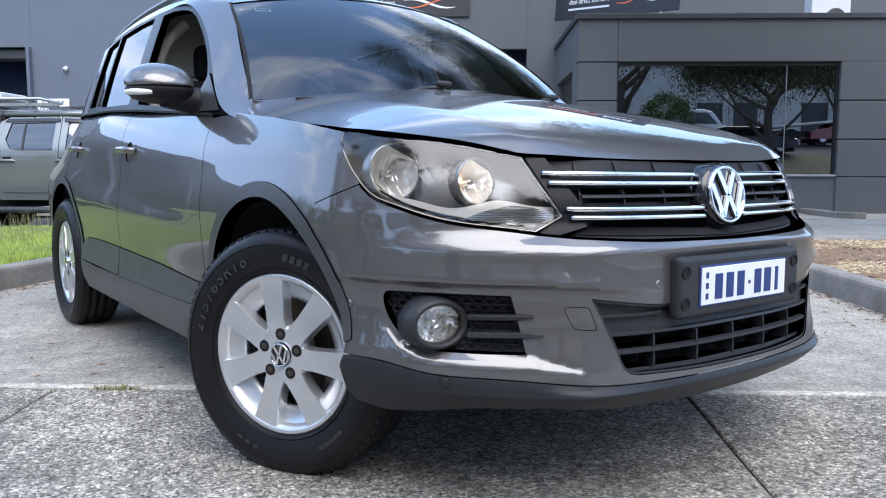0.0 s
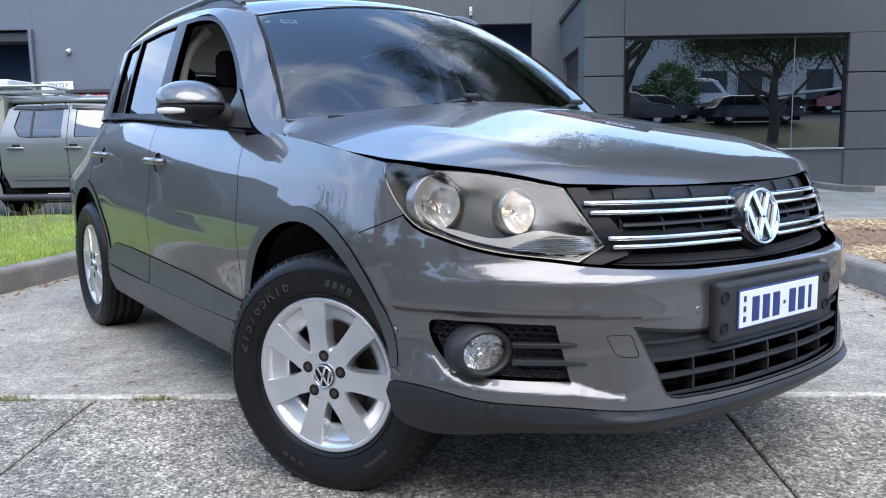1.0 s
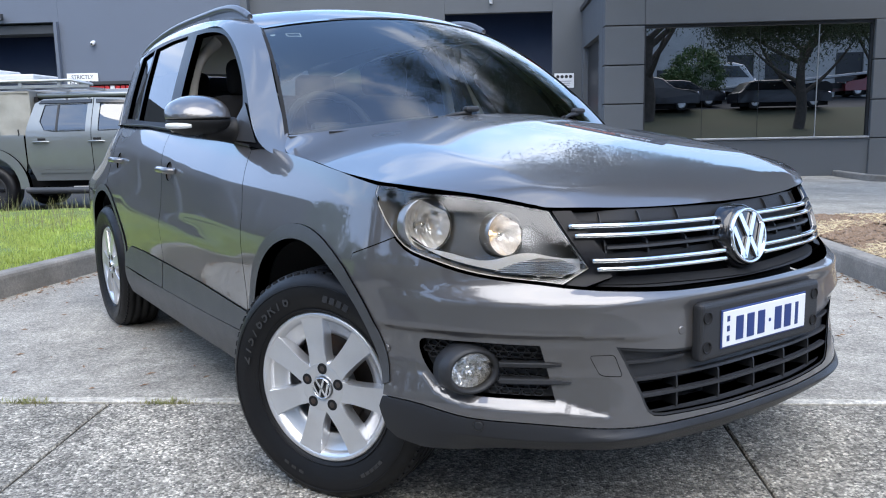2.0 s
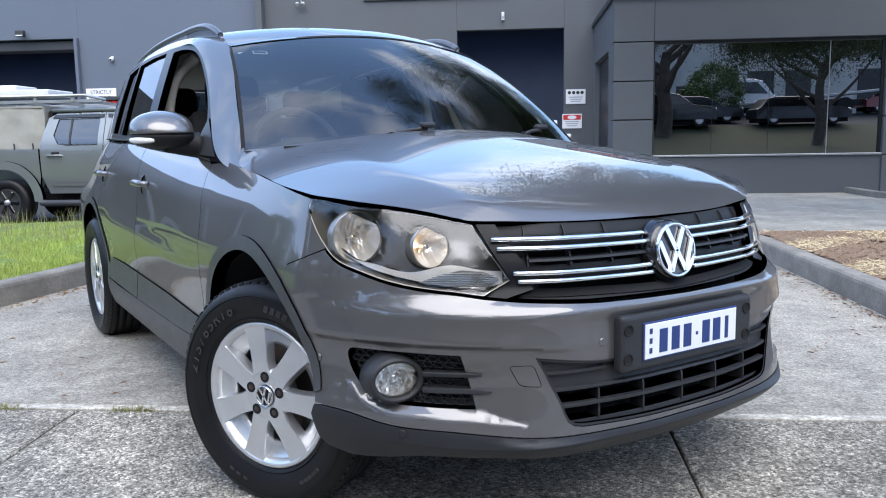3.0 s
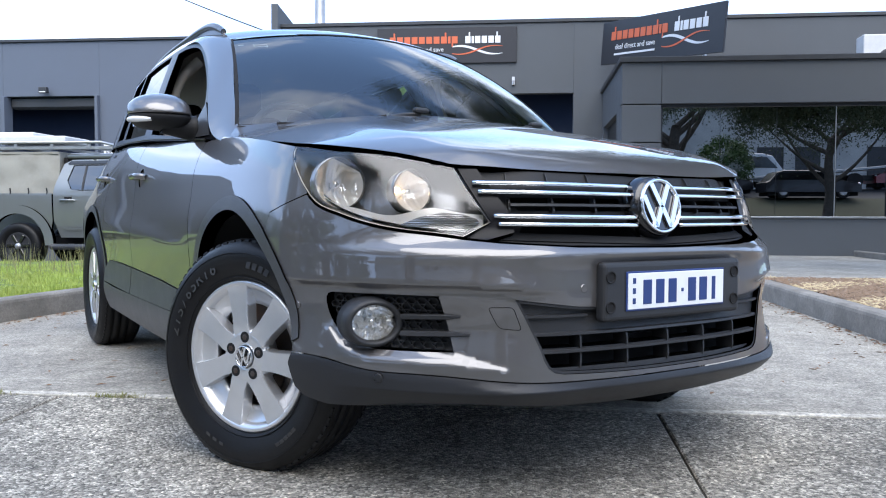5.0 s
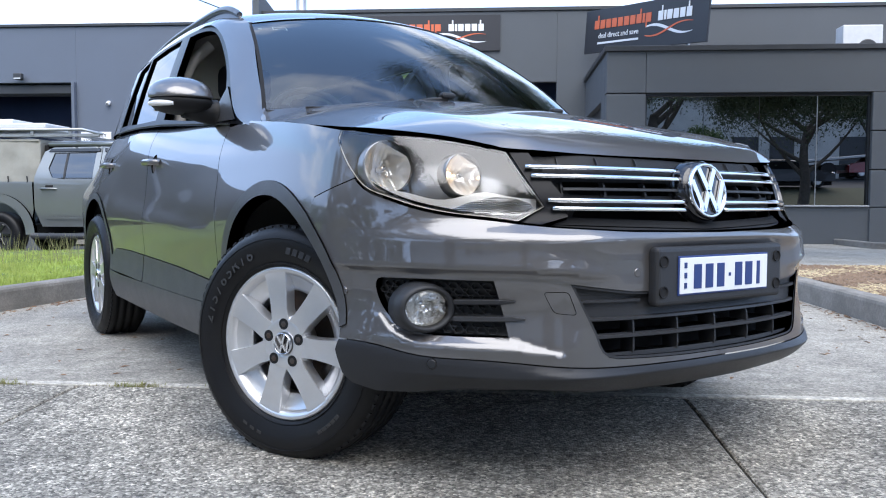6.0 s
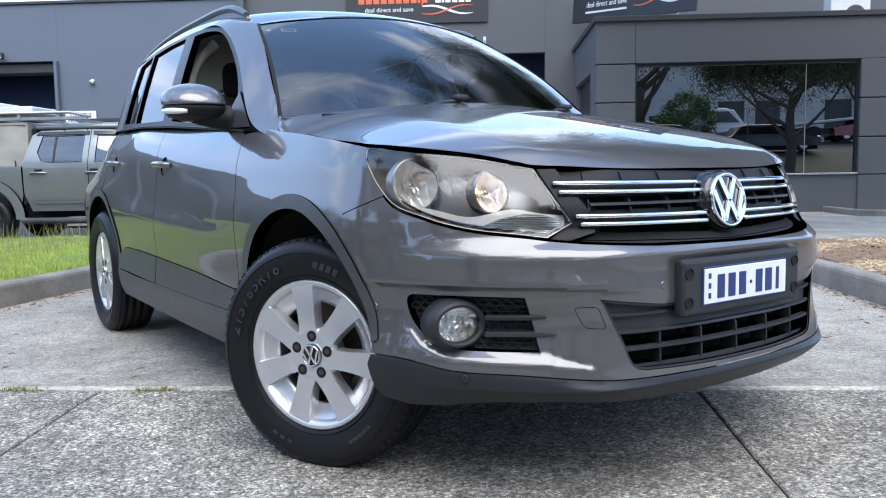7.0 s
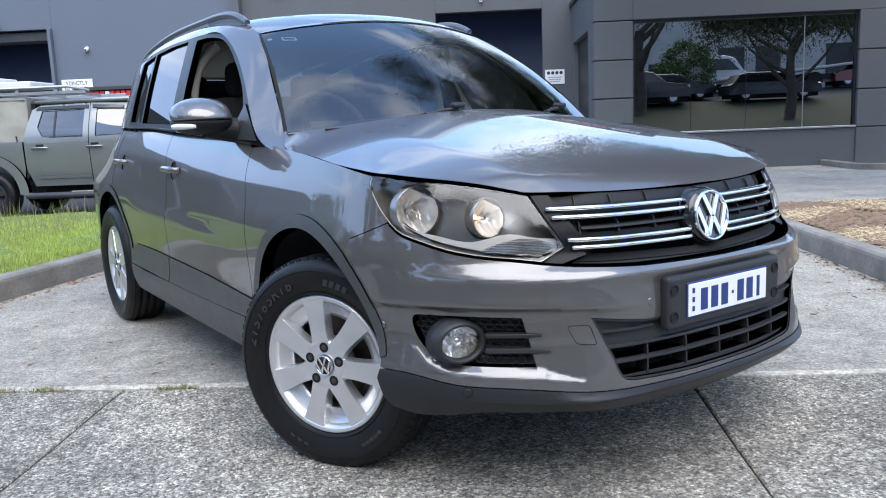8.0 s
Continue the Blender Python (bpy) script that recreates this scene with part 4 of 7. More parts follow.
def surf_bar(a0, a1, z0, z1, h, depth, lift, n=30, sag=None, taper=0.0):
    """A moulded bar laid on the nose: h high, standing proud by depth; z runs from z0 to z1."""
    vs, fs = [], []
    for i in range(n + 1):
        w = i / n
        a = a0 + (a1 - a0) * w
        z = z0 + (z1 - z0) * w + (sag(w) if sag else 0)
        hh = h * (1 - taper * smoothstep(0.75, 1.0, w))
        ring = [(z - hh / 2, lift - depth), (z - hh / 2, lift - 0.003), (z - hh / 3, lift), (z + hh / 3, lift), (z + hh / 2, lift - 0.003), (z + hh / 2, lift - depth)]
        for zz, l in ring:
            vs.append(body(np.array([a]), np.array([zz]), l)[0])
    k = 6
    for i in range(n):
        fs += [(i * k + j, i * k + (j + 1) % k, (i + 1) * k + (j + 1) % k, (i + 1) * k + j) for j in range(k)]
    fs += [tuple(range(k)), tuple(reversed(range(n * k, n * k + k)))]
    bm = bmesh.new()
    add(bm, vs, fs)
    bmesh.ops.recalc_face_normals(bm, faces=bm.faces)
    return bm


# lower grille
row_1 = [(-0.414, 0.441), (0.414, 0.441), (0.403, 0.412), (-0.403, 0.412)]
row_2 = [(-0.398, 0.399), (0.398, 0.399), (0.388, 0.375), (0.372, 0.365), (-0.372, 0.365), (-0.388, 0.375)]
lg = part("lower_grille", panel("lower_grille", lower_hole, lambda a, z: body(a, z, -0.018), BLACK, 0.02, flange=0.06, holes=[row_1, row_2], out_hint=(0, -1, 0)), BLACK, bumper, "black slatted lower grille")
for z0, w in ((0.447, 0.421), (0.405, 0.402)):
    part("slat", surf_bar(-w, w, z0, z0, 0.009, 0.040, -0.006, n=40), BLACK, lg)
for s0 in (1, -1):
    part("slat", surf_bar(0.272 * s0, 0.442 * s0, 0.490, 0.490, 0.008, 0.020, -0.006, n=12), BLACK, lg)
for a in (0.29, 0.148, 0.004, -0.136, -0.28):
    part("rib", surf_bar(a - 0.0025, a + 0.0025, 0.404, 0.404, 0.086, 0.05, -0.013, n=2), BLACK, lg)
# black sheet standing in for the shade behind the slats
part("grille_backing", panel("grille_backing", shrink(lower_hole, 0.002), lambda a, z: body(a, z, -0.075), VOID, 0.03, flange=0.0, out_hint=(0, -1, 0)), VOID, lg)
part("surround", panel("surround", shrink(lower_hole, 0.001), lambda a, z: body(a, z, -0.003), BLACK, 0.012, holes=[shrink(lower_hole, 0.007)], flange=0.02, out_hint=(0, -1, 0)), BLACK, lg)

# number plate on its holder
holder = part("plate_holder", box(bmesh.new(), (0.003, -0.815, 0.545), (0.505, 0.034, 0.146), 0.012, seg=3), BLACK, bumper)
for sx in (-0.228, 0.228):
    for sz in (0.508, 0.582):
        # screw wells coloured near-black for their shade
        part("screw_well", lathe([(0.0, 0.0), (0.011, 0.0), (0.013, -0.003), (0.015, -0.003), (0.015, 0.004)], 16, Matrix.Translation((sx, -0.8325, sz))), VOID, holder)
plate = part("number_plate", box(bmesh.new(), (0.003, -0.8335, 0.545), (0.362, 0.004, 0.098), 0.0015), BLUEP, holder, "white number plate with dark blue bars and rim")
part("plate_face", box(bmesh.new(), (0.003, -0.836, 0.545), (0.353, 0.003, 0.089), 0.001), WHITEP, plate)
for i, cx in enumerate((-0.108, -0.063, -0.018, 0.055, 0.098, 0.139)):
    part("character_bar", box(bmesh.new(), (cx, -0.838, 0.542), (0.030 if i < 5 else 0.014, 0.002, 0.061), 0.0008), BLUEP, plate)
part("dot", box(bmesh.new(), (0.019, -0.838, 0.542), (0.009, 0.002, 0.009), 0.0008, m=None), BLUEP, plate)
for z in (0.571, 0.546, 0.521):
    part("small_bar", box(bmesh.new(), (-0.154, -0.838, z), (0.010, 0.002, 0.014), 0.0005), BLUEP, plate)
for a in (0.288, -0.288, 0.80, -0.80, 1.063, -1.063):
    z = 0.556 if abs(a) < 0.5 else (0.341 if abs(a) < 1 else 0.50)
    p = body(np.array([a]), np.array([z]), 0.004 if z < 0.4 else 0.0)[0]
    q = body(np.array([a]), np.array([z]), 0.02)[0]
    turn = Vector(q - p).to_track_quat("-Y", "Z").to_matrix().to_4x4()
    part("parking_sensor", lathe([(0.0, -0.0025), (0.009, -0.0022), (0.0105, -0.001), (0.0105, 0.004)], 20, Matrix.Translation(p) @ turn), LIP if z < 0.4 else PAINT, bumper)
    if z < 0.4:
        part("sensor_ring", lathe([(0.0108, 0.002), (0.0112, -0.0012), (0.0135, -0.0012), (0.0140, 0.002)], 20, Matrix.Translation(p) @ turn), GLOSSBLACK, bumper)

# fog lamps in honeycomb inserts
def fog(side):
    ins = part("fog_insert", panel("fog_insert", [(a + 0.0, z) for a, z in fog_hole], skin(side, -0.030), BLACK, 0.02, flange=0.02, out_hint=(-side, -1, 0), holes=[[(0.836 + 0.066 * math.cos(w), 0.466 + 0.045 * math.sin(w)) for w in np.linspace(0, 2 * math.pi, 25)[:-1]]]), BLACK, bumper, "black honeycomb fog lamp insert")
    bm = bmesh.new()
    pol = np.array(fog_hole)
    da, dz = 0.029, 0.0195
    for r in range(10):
        for c in range(15):
            a, z = 0.60 + c * da + (da / 2 if r % 2 else 0), 0.418 + r * dz * 0.78
            ok = inside(pol, np.array([[a, z], [a + 0.012, z], [a - 0.012, z], [a, z + 0.008], [a, z - 0.008]])).all()
            if not ok or math.hypot((a - 0.85) / 1.3, z - 0.466) < 0.058:
                continue
            ring_o = [(a + da * 0.50 * x, z + dz * 0.52 * y) for x, y in ((-1, 0), (-0.55, 0.8), (0.55, 0.8), (1, 0), (0.55, -0.8), (-0.55, -0.8))]
            ring_i = [(a + (p - a) * 0.84, z + (q - z) * 0.80) for p, q in ring_o]
            vo = [bm.verts.new(p) for p in body(np.array([p[0] for p in ring_o]) * side, np.array([p[1] for p in ring_o]), -0.016)]
            vi = [bm.verts.new(p) for p in body(np.array([p[0] for p in ring_i]) * side, np.array([p[1] for p in ring_i]), -0.016)]
            vd = [bm.verts.new(p) for p in body(np.array([p[0] for p in ring_i]) * side, np.array([p[1] for p in ring_i]), -0.030)]
            for i in range(6):
                j = (i + 1) % 6
                bm.faces.new((vo[i], vo[j], vi[j], vi[i]))
                bm.faces.new((vi[i], vi[j], vd[j], vd[i]))
    bmesh.ops.recalc_face_normals(bm, faces=bm.faces)
    part("honeycomb", bm, BLACK, ins)["kind"] = "stuff"
    for z, a1 in ((0.490, 0.602), (0.450, 0.578)):
        part("blade", surf_bar(0.755 * side, a1 * side, z - 0.004, z, 0.013, 0.03, 0.006, n=14, taper=0.6), BLACK, ins)
    # lamp on its own axis, facing ahead and a little outwards
    c = Vector(body(np.array([0.832 * side]), np.array([0.470]), 0.004)[0])
    face = Vector((-0.22 * side, -1, -0.02)).normalized()
    m = Matrix.Translation(c) @ face.to_track_quat("-Y", "Z").to_matrix().to_4x4()
    squash = m @ Matrix.Diagonal((1.42, 1, 1.13, 1))
    part("fog_bezel", lathe([(0.039, -0.022), (0.042, -0.030), (0.047, -0.030), (0.052, -0.020), (0.055, 0.0), (0.058, 0.03), (0.04, 0.03), (0.038, -0.012), (0.039, -0.022)], 48, squash), BLACK, ins, smooth=True)
    wide = Matrix.Translation(Vector(body(np.array([0.872 * side]), np.array([0.470]), -0.046)[0])) @ Vector((-0.75 * side, -1, 0)).normalized().to_track_quat("-Y", "Z").to_matrix().to_4x4() @ Matrix.Diagonal((1.2, 1, 0.9, 1))
    part("fog_fairing", lathe([(0.0, -0.028), (0.02, -0.027), (0.04, -0.018), (0.054, 0.0), (0.058, 0.02)], 36, wide), BLACK, ins, smooth=True)
    vs, fs = [], []
    for q in range(7):
        rr = 0.0385 * (1 - q / 7.0)
        for w in range(36):
            al = 2 * math.pi * w / 36
            cut = 0.0012 * (1 if int((rr * math.cos(al) + 0.04) / 0.009) % 2 else -1) * (1 if 0 < q else 0)
            vs.append((rr * math.cos(al), 0.030 - 0.040 * (rr / 0.0385) ** 2 + cut, rr * math.sin(al)))
    for q in range(6):
        fs += [(q * 36 + w, q * 36 + (w + 1) % 36, (q + 1) * 36 + (w + 1) % 36, (q + 1) * 36 + w) for w in range(36)]
    bm = bmesh.new()
    add(bm, vs, fs, squash)
    bmesh.ops.recalc_face_normals(bm, faces=bm.faces)
    part("fog_reflector", bm, REFLECTOR, ins, "faceted fog lamp bowl")
    part("fog_bulb_shield", lathe([(0.0, 0.004), (0.006, 0.005), (0.0075, 0.010), (0.0075, 0.03)], 20, squash), REFLECTOR, ins, smooth=True)
    lens = part("fog_lens", lathe([(0.0, -0.026), (0.02, -0.0252), (0.034, -0.0225), (0.0385, -0.019)], 40, squash), LENS, ins, "clear round fog lamp lens", smooth=True)
    lens.visible_shadow = False


both(fog)


# headlamps
def headlamp(side):
    out = smooth2(lamp_low, 18) + smooth2(lamp_top[:2], 6) + smooth2(lamp_top[1:], 16)[1:] + smooth2(lamp_back, 10)[1:-1]
    sk = skin(side)
    hint = (-side, -1, 0)
    lamp = part("headlamp", panel("headlamp", out, skin(side, -0.105), LAMPDARK, 0.03, flange=0.0, out_hint=hint), LAMPDARK, car, "clear-lens twin-reflector headlamp with the parking bulb lit")
    # housing wall between lens and floor
    loop = resample(out, 0.02)
    o, i = sk(loop[:, 0], loop[:, 1]), body(loop[:, 0] * side, loop[:, 1], -0.11)
    n = len(loop)
    part("housing", mesh_of("housing", np.concatenate([o - 0.004 * (o - i) / np.linalg.norm(o - i, axis=1)[:, None], i]), [(k, (k + 1) % n, n + (k + 1) % n, n + k) for k in range(n)], LAMPDARK, True), LAMPDARK, lamp)
    # shelf under the bowls and the indicator strip
    shelf = smooth2([(1.02, 0.790), (0.97, 0.762), (0.90, 0.748), (0.80, 0.730), (0.735, 0.742), (0.70, 0.748), (0.62, 0.738), (0.54, 0.732)], 24)
    low = smooth2([(0.540, 0.705), (0.60, 0.692), (0.66, 0.697), (0.73, 0.703), (0.80, 0.712), (0.86, 0.724), (0.93, 0.744), (1.02, 0.784)], 24)
    part("shelf_trim", panel("shelf_trim", shelf + low, skin(side, -0.032), LAMPGREY, 0.02, flange=0.05, out_hint=hint), LAMPGREY, lamp, "bright grey trim under the reflectors", smooth=True)
    ind = [(0.775, 0.706), (0.722, 0.726), (0.660, 0.737), (0.600, 0.733), (0.560, 0.722), (0.552, 0.712), (0.596, 0.690), (0.68, 0.697)]
    strip = part("indicator_strip", panel("indicator_strip", ind, skin(side, -0.024), LAMPDARK, 0.015, flange=0.01, out_hint=hint), LAMPDARK, lamp, "ribbed clear indicator strip")
    for k in range(9):
        z = 0.696 + 0.0042 * k
        cross = [p[0] + (q[0] - p[0]) * (z - p[1]) / (q[1] - p[1]) for p, q in zip(ind, ind[1:] + ind[:1]) if (p[1] - z) * (q[1] - z) < 0]
        if len(cross) >= 2:
            part("indicator_rib", surf_bar((min(cross) + 0.002) * side, (max(cross) - 0.002) * side, z, z, 0.0022, 0.006, -0.020, n=14), REFLECTOR, strip)
    for a, z, r, dep, name in ((0.963, 0.812, 0.064, 0.056, "main_reflector"), (0.752, 0.791, 0.051, 0.052, "dip_reflector")):
        c = Vector(body(np.array([a * side]), np.array([z]), -0.035)[0])
        if name == "main_reflector":
            face = Vector((-0.10 * side, -1, 0.10))
        else:
            face = Vector((-0.02 * side, -1, 0.10))
        m = Matrix.Translation(c) @ face.to_track_quat("-Y", "Z").to_matrix().to_4x4()
        bm = bmesh.new()
        # upright flutes of uneven depth and width, with a flat chord at the inboard top
        cut = random.Random(7)
        edges = [-r]
        while edges[-1] < r:
            edges.append(edges[-1] + cut.uniform(0.009, 0.016))
        depth = [cut.uniform(0.0015, 0.0045) for _ in edges]
        slant = [cut.uniform(-0.05, 0.05) for _ in edges]
        around, rings = 72, 14
        vs, fs = [], []
        for p in range(around):
            for q in range(rings):
                al = 2 * math.pi * p / around
                rr = r * (1 - 0.86 * q / (rings - 1))
                x, z = rr * math.cos(al), rr * math.sin(al)
                over = max(0.0, (side * x * 0.45 + z * 0.89) - 0.80 * r)
                x, z = x - over * 0.45 * side, z - over * 0.89
                k = max(i for i, e in enumerate(edges) if e <= x + 1e-9) if x > -r else 0
                f = (x - edges[k]) / 0.0125 - 0.5
                tier = 0.003 if z > 0.018 * math.sin(9 * x / r) else 0.0
                vs.append((x, dep * (1 - (rr / r) ** 2) + depth[k] * 4 * f * f + slant[k] * z + tier, z))
        fs = [(p * rings + q, ((p + 1) % around) * rings + q, ((p + 1) % around) * rings + q + 1, p * rings + q + 1) for p in range(around) for q in range(rings - 1)]
        add(bm, vs, fs, m)
        bmesh.ops.recalc_face_normals(bm, faces=bm.faces)
        bowl = part(name, bm, LAMPBOWL, lamp, "fluted bright reflector bowl", smooth=True)
        part("reflector_rim", lathe([(r, -0.004), (r + 0.002, -0.0045), (r + 0.004, -0.002), (r + 0.005, 0.03)], 48, m), LAMPDARK, lamp, smooth=True)
        part("bulb_cap", lathe([(0.0, dep - 0.036), (0.007, dep - 0.034), (0.009, dep - 0.028), (0.009, dep)], 20, m), REFLECTOR, lamp, smooth=True)
        if name == "dip_reflector":
            part("parking_bulb", lathe([(0.0, 0.028), (0.005, 0.03), (0.006, 0.037), (0.004, 0.05)], 14, m @ Matrix.Translation((-0.022 * side, 0, 0.006))), BULB, lamp, "small lit parking bulb", smooth=True)
    lens = part("lens", panel("lens", out, sk, LENS, 0.022, flange=0.0, out_hint=hint), LENS, lamp, "clear plastic lens")
    lens.visible_shadow = False
    # dark gap seal round the lens
    ring = resample(out, 0.02)
    cen = ring.mean(0)
    seal_o = ring + (ring - cen) / np.linalg.norm(ring - cen, axis=1)[:, None] * 0.0045
    n = len(ring)
    edge_i = ring - (ring - cen) / np.linalg.norm(ring - cen, axis=1)[:, None] * 0.0025
    part("lens_edge", mesh_of("lens_edge", np.concatenate([body(edge_i[:, 0] * side, edge_i[:, 1], -0.003), body(ring[:, 0] * side, ring[:, 1], -0.0012)]), [(k, (k + 1) % n, n + (k + 1) % n, n + k) for k in range(n)], LAMPLINE, True), LAMPLINE, lamp, "pale moulded edge of the lens")
    part("lens_seal", mesh_of("lens_seal", np.concatenate([body(seal_o[:, 0] * side, seal_o[:, 1], -0.006), body(ring[:, 0] * side, ring[:, 1], 0.0005)]), [(k, (k + 1) % n, n + (k + 1) % n, n + k) for k in range(n)], GLOSSBLACK, True), GLOSSBLACK, lamp)


both(headlamp)

# grille between the lamps
g_half = [(0.0, 0.836), (0.30, 0.842), (0.615, 0.843), (0.515, 0.714), (0.59, 0.676), (0.50, 0.668), (0.30, 0.658), (0.0, 0.654)]
g_out = g_half + [(-a, z) for a, z in g_half[::-1][1:-1]]
grille = part("grille", panel("grille", g_out, lambda a, z: body(a, z, -0.035), MATTBLACK, 0.025, flange=0.0, out_hint=(0, -1, 0),
              holes=[[(s * 0.10, 0.775), (s * 0.46, 0.775), (s * 0.43, 0.742), (s * 0.10, 0.742)][::s] for s in (1, -1)] + [[(s * 0.05, 0.705), (s * 0.42, 0.705), (s * 0.44, 0.675), (s * 0.05, 0.675)][::s] for s in (1, -1)]), MATTBLACK, car, "black grille with paired chrome bars")


def grille_side(side):
    part("end_trim", panel("end_trim", [(0.622, 0.846), (0.560, 0.845), (0.470, 0.745), (0.455, 0.690), (0.535, 0.672), (0.588, 0.677), (0.518, 0.714)], skin(side, -0.010), SATINBLACK, 0.02, flange=0.03, out_hint=(-side, -1, 0)), SATINBLACK, grille)
    for z, a1 in ((0.808, 0.574), (0.786, 0.557), (0.727, 0.512), (0.707, 0.500)):
        bar = part("chrome_bar", surf_bar(0.075 * side, a1 * side, z, z + 0.003, 0.0108, 0.022, 0.004, n=26), CHROME, grille, "polished chrome grille bar", smooth=False)
        bar.data.polygons.foreach_set("use_smooth", [True] * len(bar.data.polygons))
    part("grille_slat", surf_bar(0.07 * side, 0.46 * side, 0.757, 0.757, 0.008, 0.03, -0.012, n=16), BLACK, grille)
    for a in (0.20, 0.33, 0.46):
        part("grille_rib", surf_bar((a - 0.0015) * side, (a + 0.0015) * side, 0.822, 0.822, 0.030, 0.02, -0.026, n=2), BLACK, grille)
        part("grille_rib", surf_bar((a - 0.003) * side, (a + 0.003) * side, 0.756, 0.756, 0.035, 0.02, -0.022, n=2), BLACK, grille)


both(grille_side)
part("upper_strip", panel("upper_strip", [(-0.60, 0.842), (-0.3, 0.840), (0.0, 0.836), (0.3, 0.840), (0.60, 0.842), (0.575, 0.818), (0.3, 0.815), (0.0, 0.811), (-0.3, 0.815), (-0.575, 0.818)], lambda a, z: body(a, z, -0.034), MATTBLACK, 0.025, flange=0.0, out_hint=(0, -1, 0)), MATTBLACK, grille)
# near-black strip painted as the shade under the chrome bars
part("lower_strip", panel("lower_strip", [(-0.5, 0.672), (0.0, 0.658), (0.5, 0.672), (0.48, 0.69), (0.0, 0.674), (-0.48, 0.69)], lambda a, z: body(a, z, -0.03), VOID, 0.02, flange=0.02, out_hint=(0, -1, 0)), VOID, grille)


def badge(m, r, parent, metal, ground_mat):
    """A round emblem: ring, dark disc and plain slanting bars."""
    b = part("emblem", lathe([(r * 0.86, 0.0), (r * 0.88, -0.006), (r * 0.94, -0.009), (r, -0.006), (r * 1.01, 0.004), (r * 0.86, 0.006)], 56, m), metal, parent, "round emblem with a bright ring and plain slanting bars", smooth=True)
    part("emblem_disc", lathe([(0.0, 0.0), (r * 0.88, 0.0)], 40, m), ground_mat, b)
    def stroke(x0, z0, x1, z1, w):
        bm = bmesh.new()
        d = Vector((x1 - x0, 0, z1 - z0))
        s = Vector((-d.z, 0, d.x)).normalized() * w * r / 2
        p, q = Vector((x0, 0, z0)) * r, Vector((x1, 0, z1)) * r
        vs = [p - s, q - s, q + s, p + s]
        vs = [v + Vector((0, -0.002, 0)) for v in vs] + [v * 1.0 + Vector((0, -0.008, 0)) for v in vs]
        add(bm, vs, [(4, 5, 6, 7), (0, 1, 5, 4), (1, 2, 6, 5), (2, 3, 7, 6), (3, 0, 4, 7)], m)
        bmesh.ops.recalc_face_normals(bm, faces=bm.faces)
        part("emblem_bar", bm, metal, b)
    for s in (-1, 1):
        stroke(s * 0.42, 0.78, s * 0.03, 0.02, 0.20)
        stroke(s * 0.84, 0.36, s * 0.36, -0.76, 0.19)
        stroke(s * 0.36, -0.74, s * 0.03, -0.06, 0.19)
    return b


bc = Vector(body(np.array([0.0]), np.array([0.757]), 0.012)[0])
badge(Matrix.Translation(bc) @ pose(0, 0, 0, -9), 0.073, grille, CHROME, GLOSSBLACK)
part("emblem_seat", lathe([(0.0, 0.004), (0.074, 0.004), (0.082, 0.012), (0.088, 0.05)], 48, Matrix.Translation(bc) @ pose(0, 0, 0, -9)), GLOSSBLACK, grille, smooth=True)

# bonnet
seam3 = [(0.806, -0.262), (0.8185, -0.10), (0.811, 0.10), (0.799, 0.31)]
lampedge = [(0.0, -0.70), (0.15, -0.692), (0.30, -0.668), (0.42, -0.638), (0.535, -0.603), (0.612, -0.538), (0.684, -0.466), (0.752, -0.386), (0.797, -0.295)]
rear = [(0.788, 0.348), (0.764, 0.392), (0.734, 0.430), (0.66, 0.392), (0.45, 0.305), (0.22, 0.262), (0.0, 0.248)]
hs = smooth2(lampedge[:5], 14) + smooth2(lampedge[4:], 14)[1:] + smooth2(seam3, 14) + rear
hs = [(x, math.sqrt(max(y - float(bon_front(x)), 0.0))) for x, y in hs]
bon_out = hs + [(-x, q) for x, q in hs[::-1][1:-1]]
part("bonnet", panel("bonnet", bon_out, bonnet_q, PAINT, 0.022, flange=0.02, out_hint=(0, 0, 1)), PAINT, car)
cowl = panel("cowl", [(-0.76, 0.30), (-0.45, 0.24), (0.0, 0.18), (0.45, 0.24), (0.76, 0.30), (0.74, 0.50), (0.4, 0.40), (0.0, 0.33), (-0.4, 0.40), (-0.74, 0.50)], lambda x, y: bonnet(x, y) - np.array([0, 0, 0.015]), BLACK, 0.05, flange=0.0, out_hint=(0, 0, 1))
part("cowl", cowl, BLACK, car, "black plastic cowl under the windscreen")


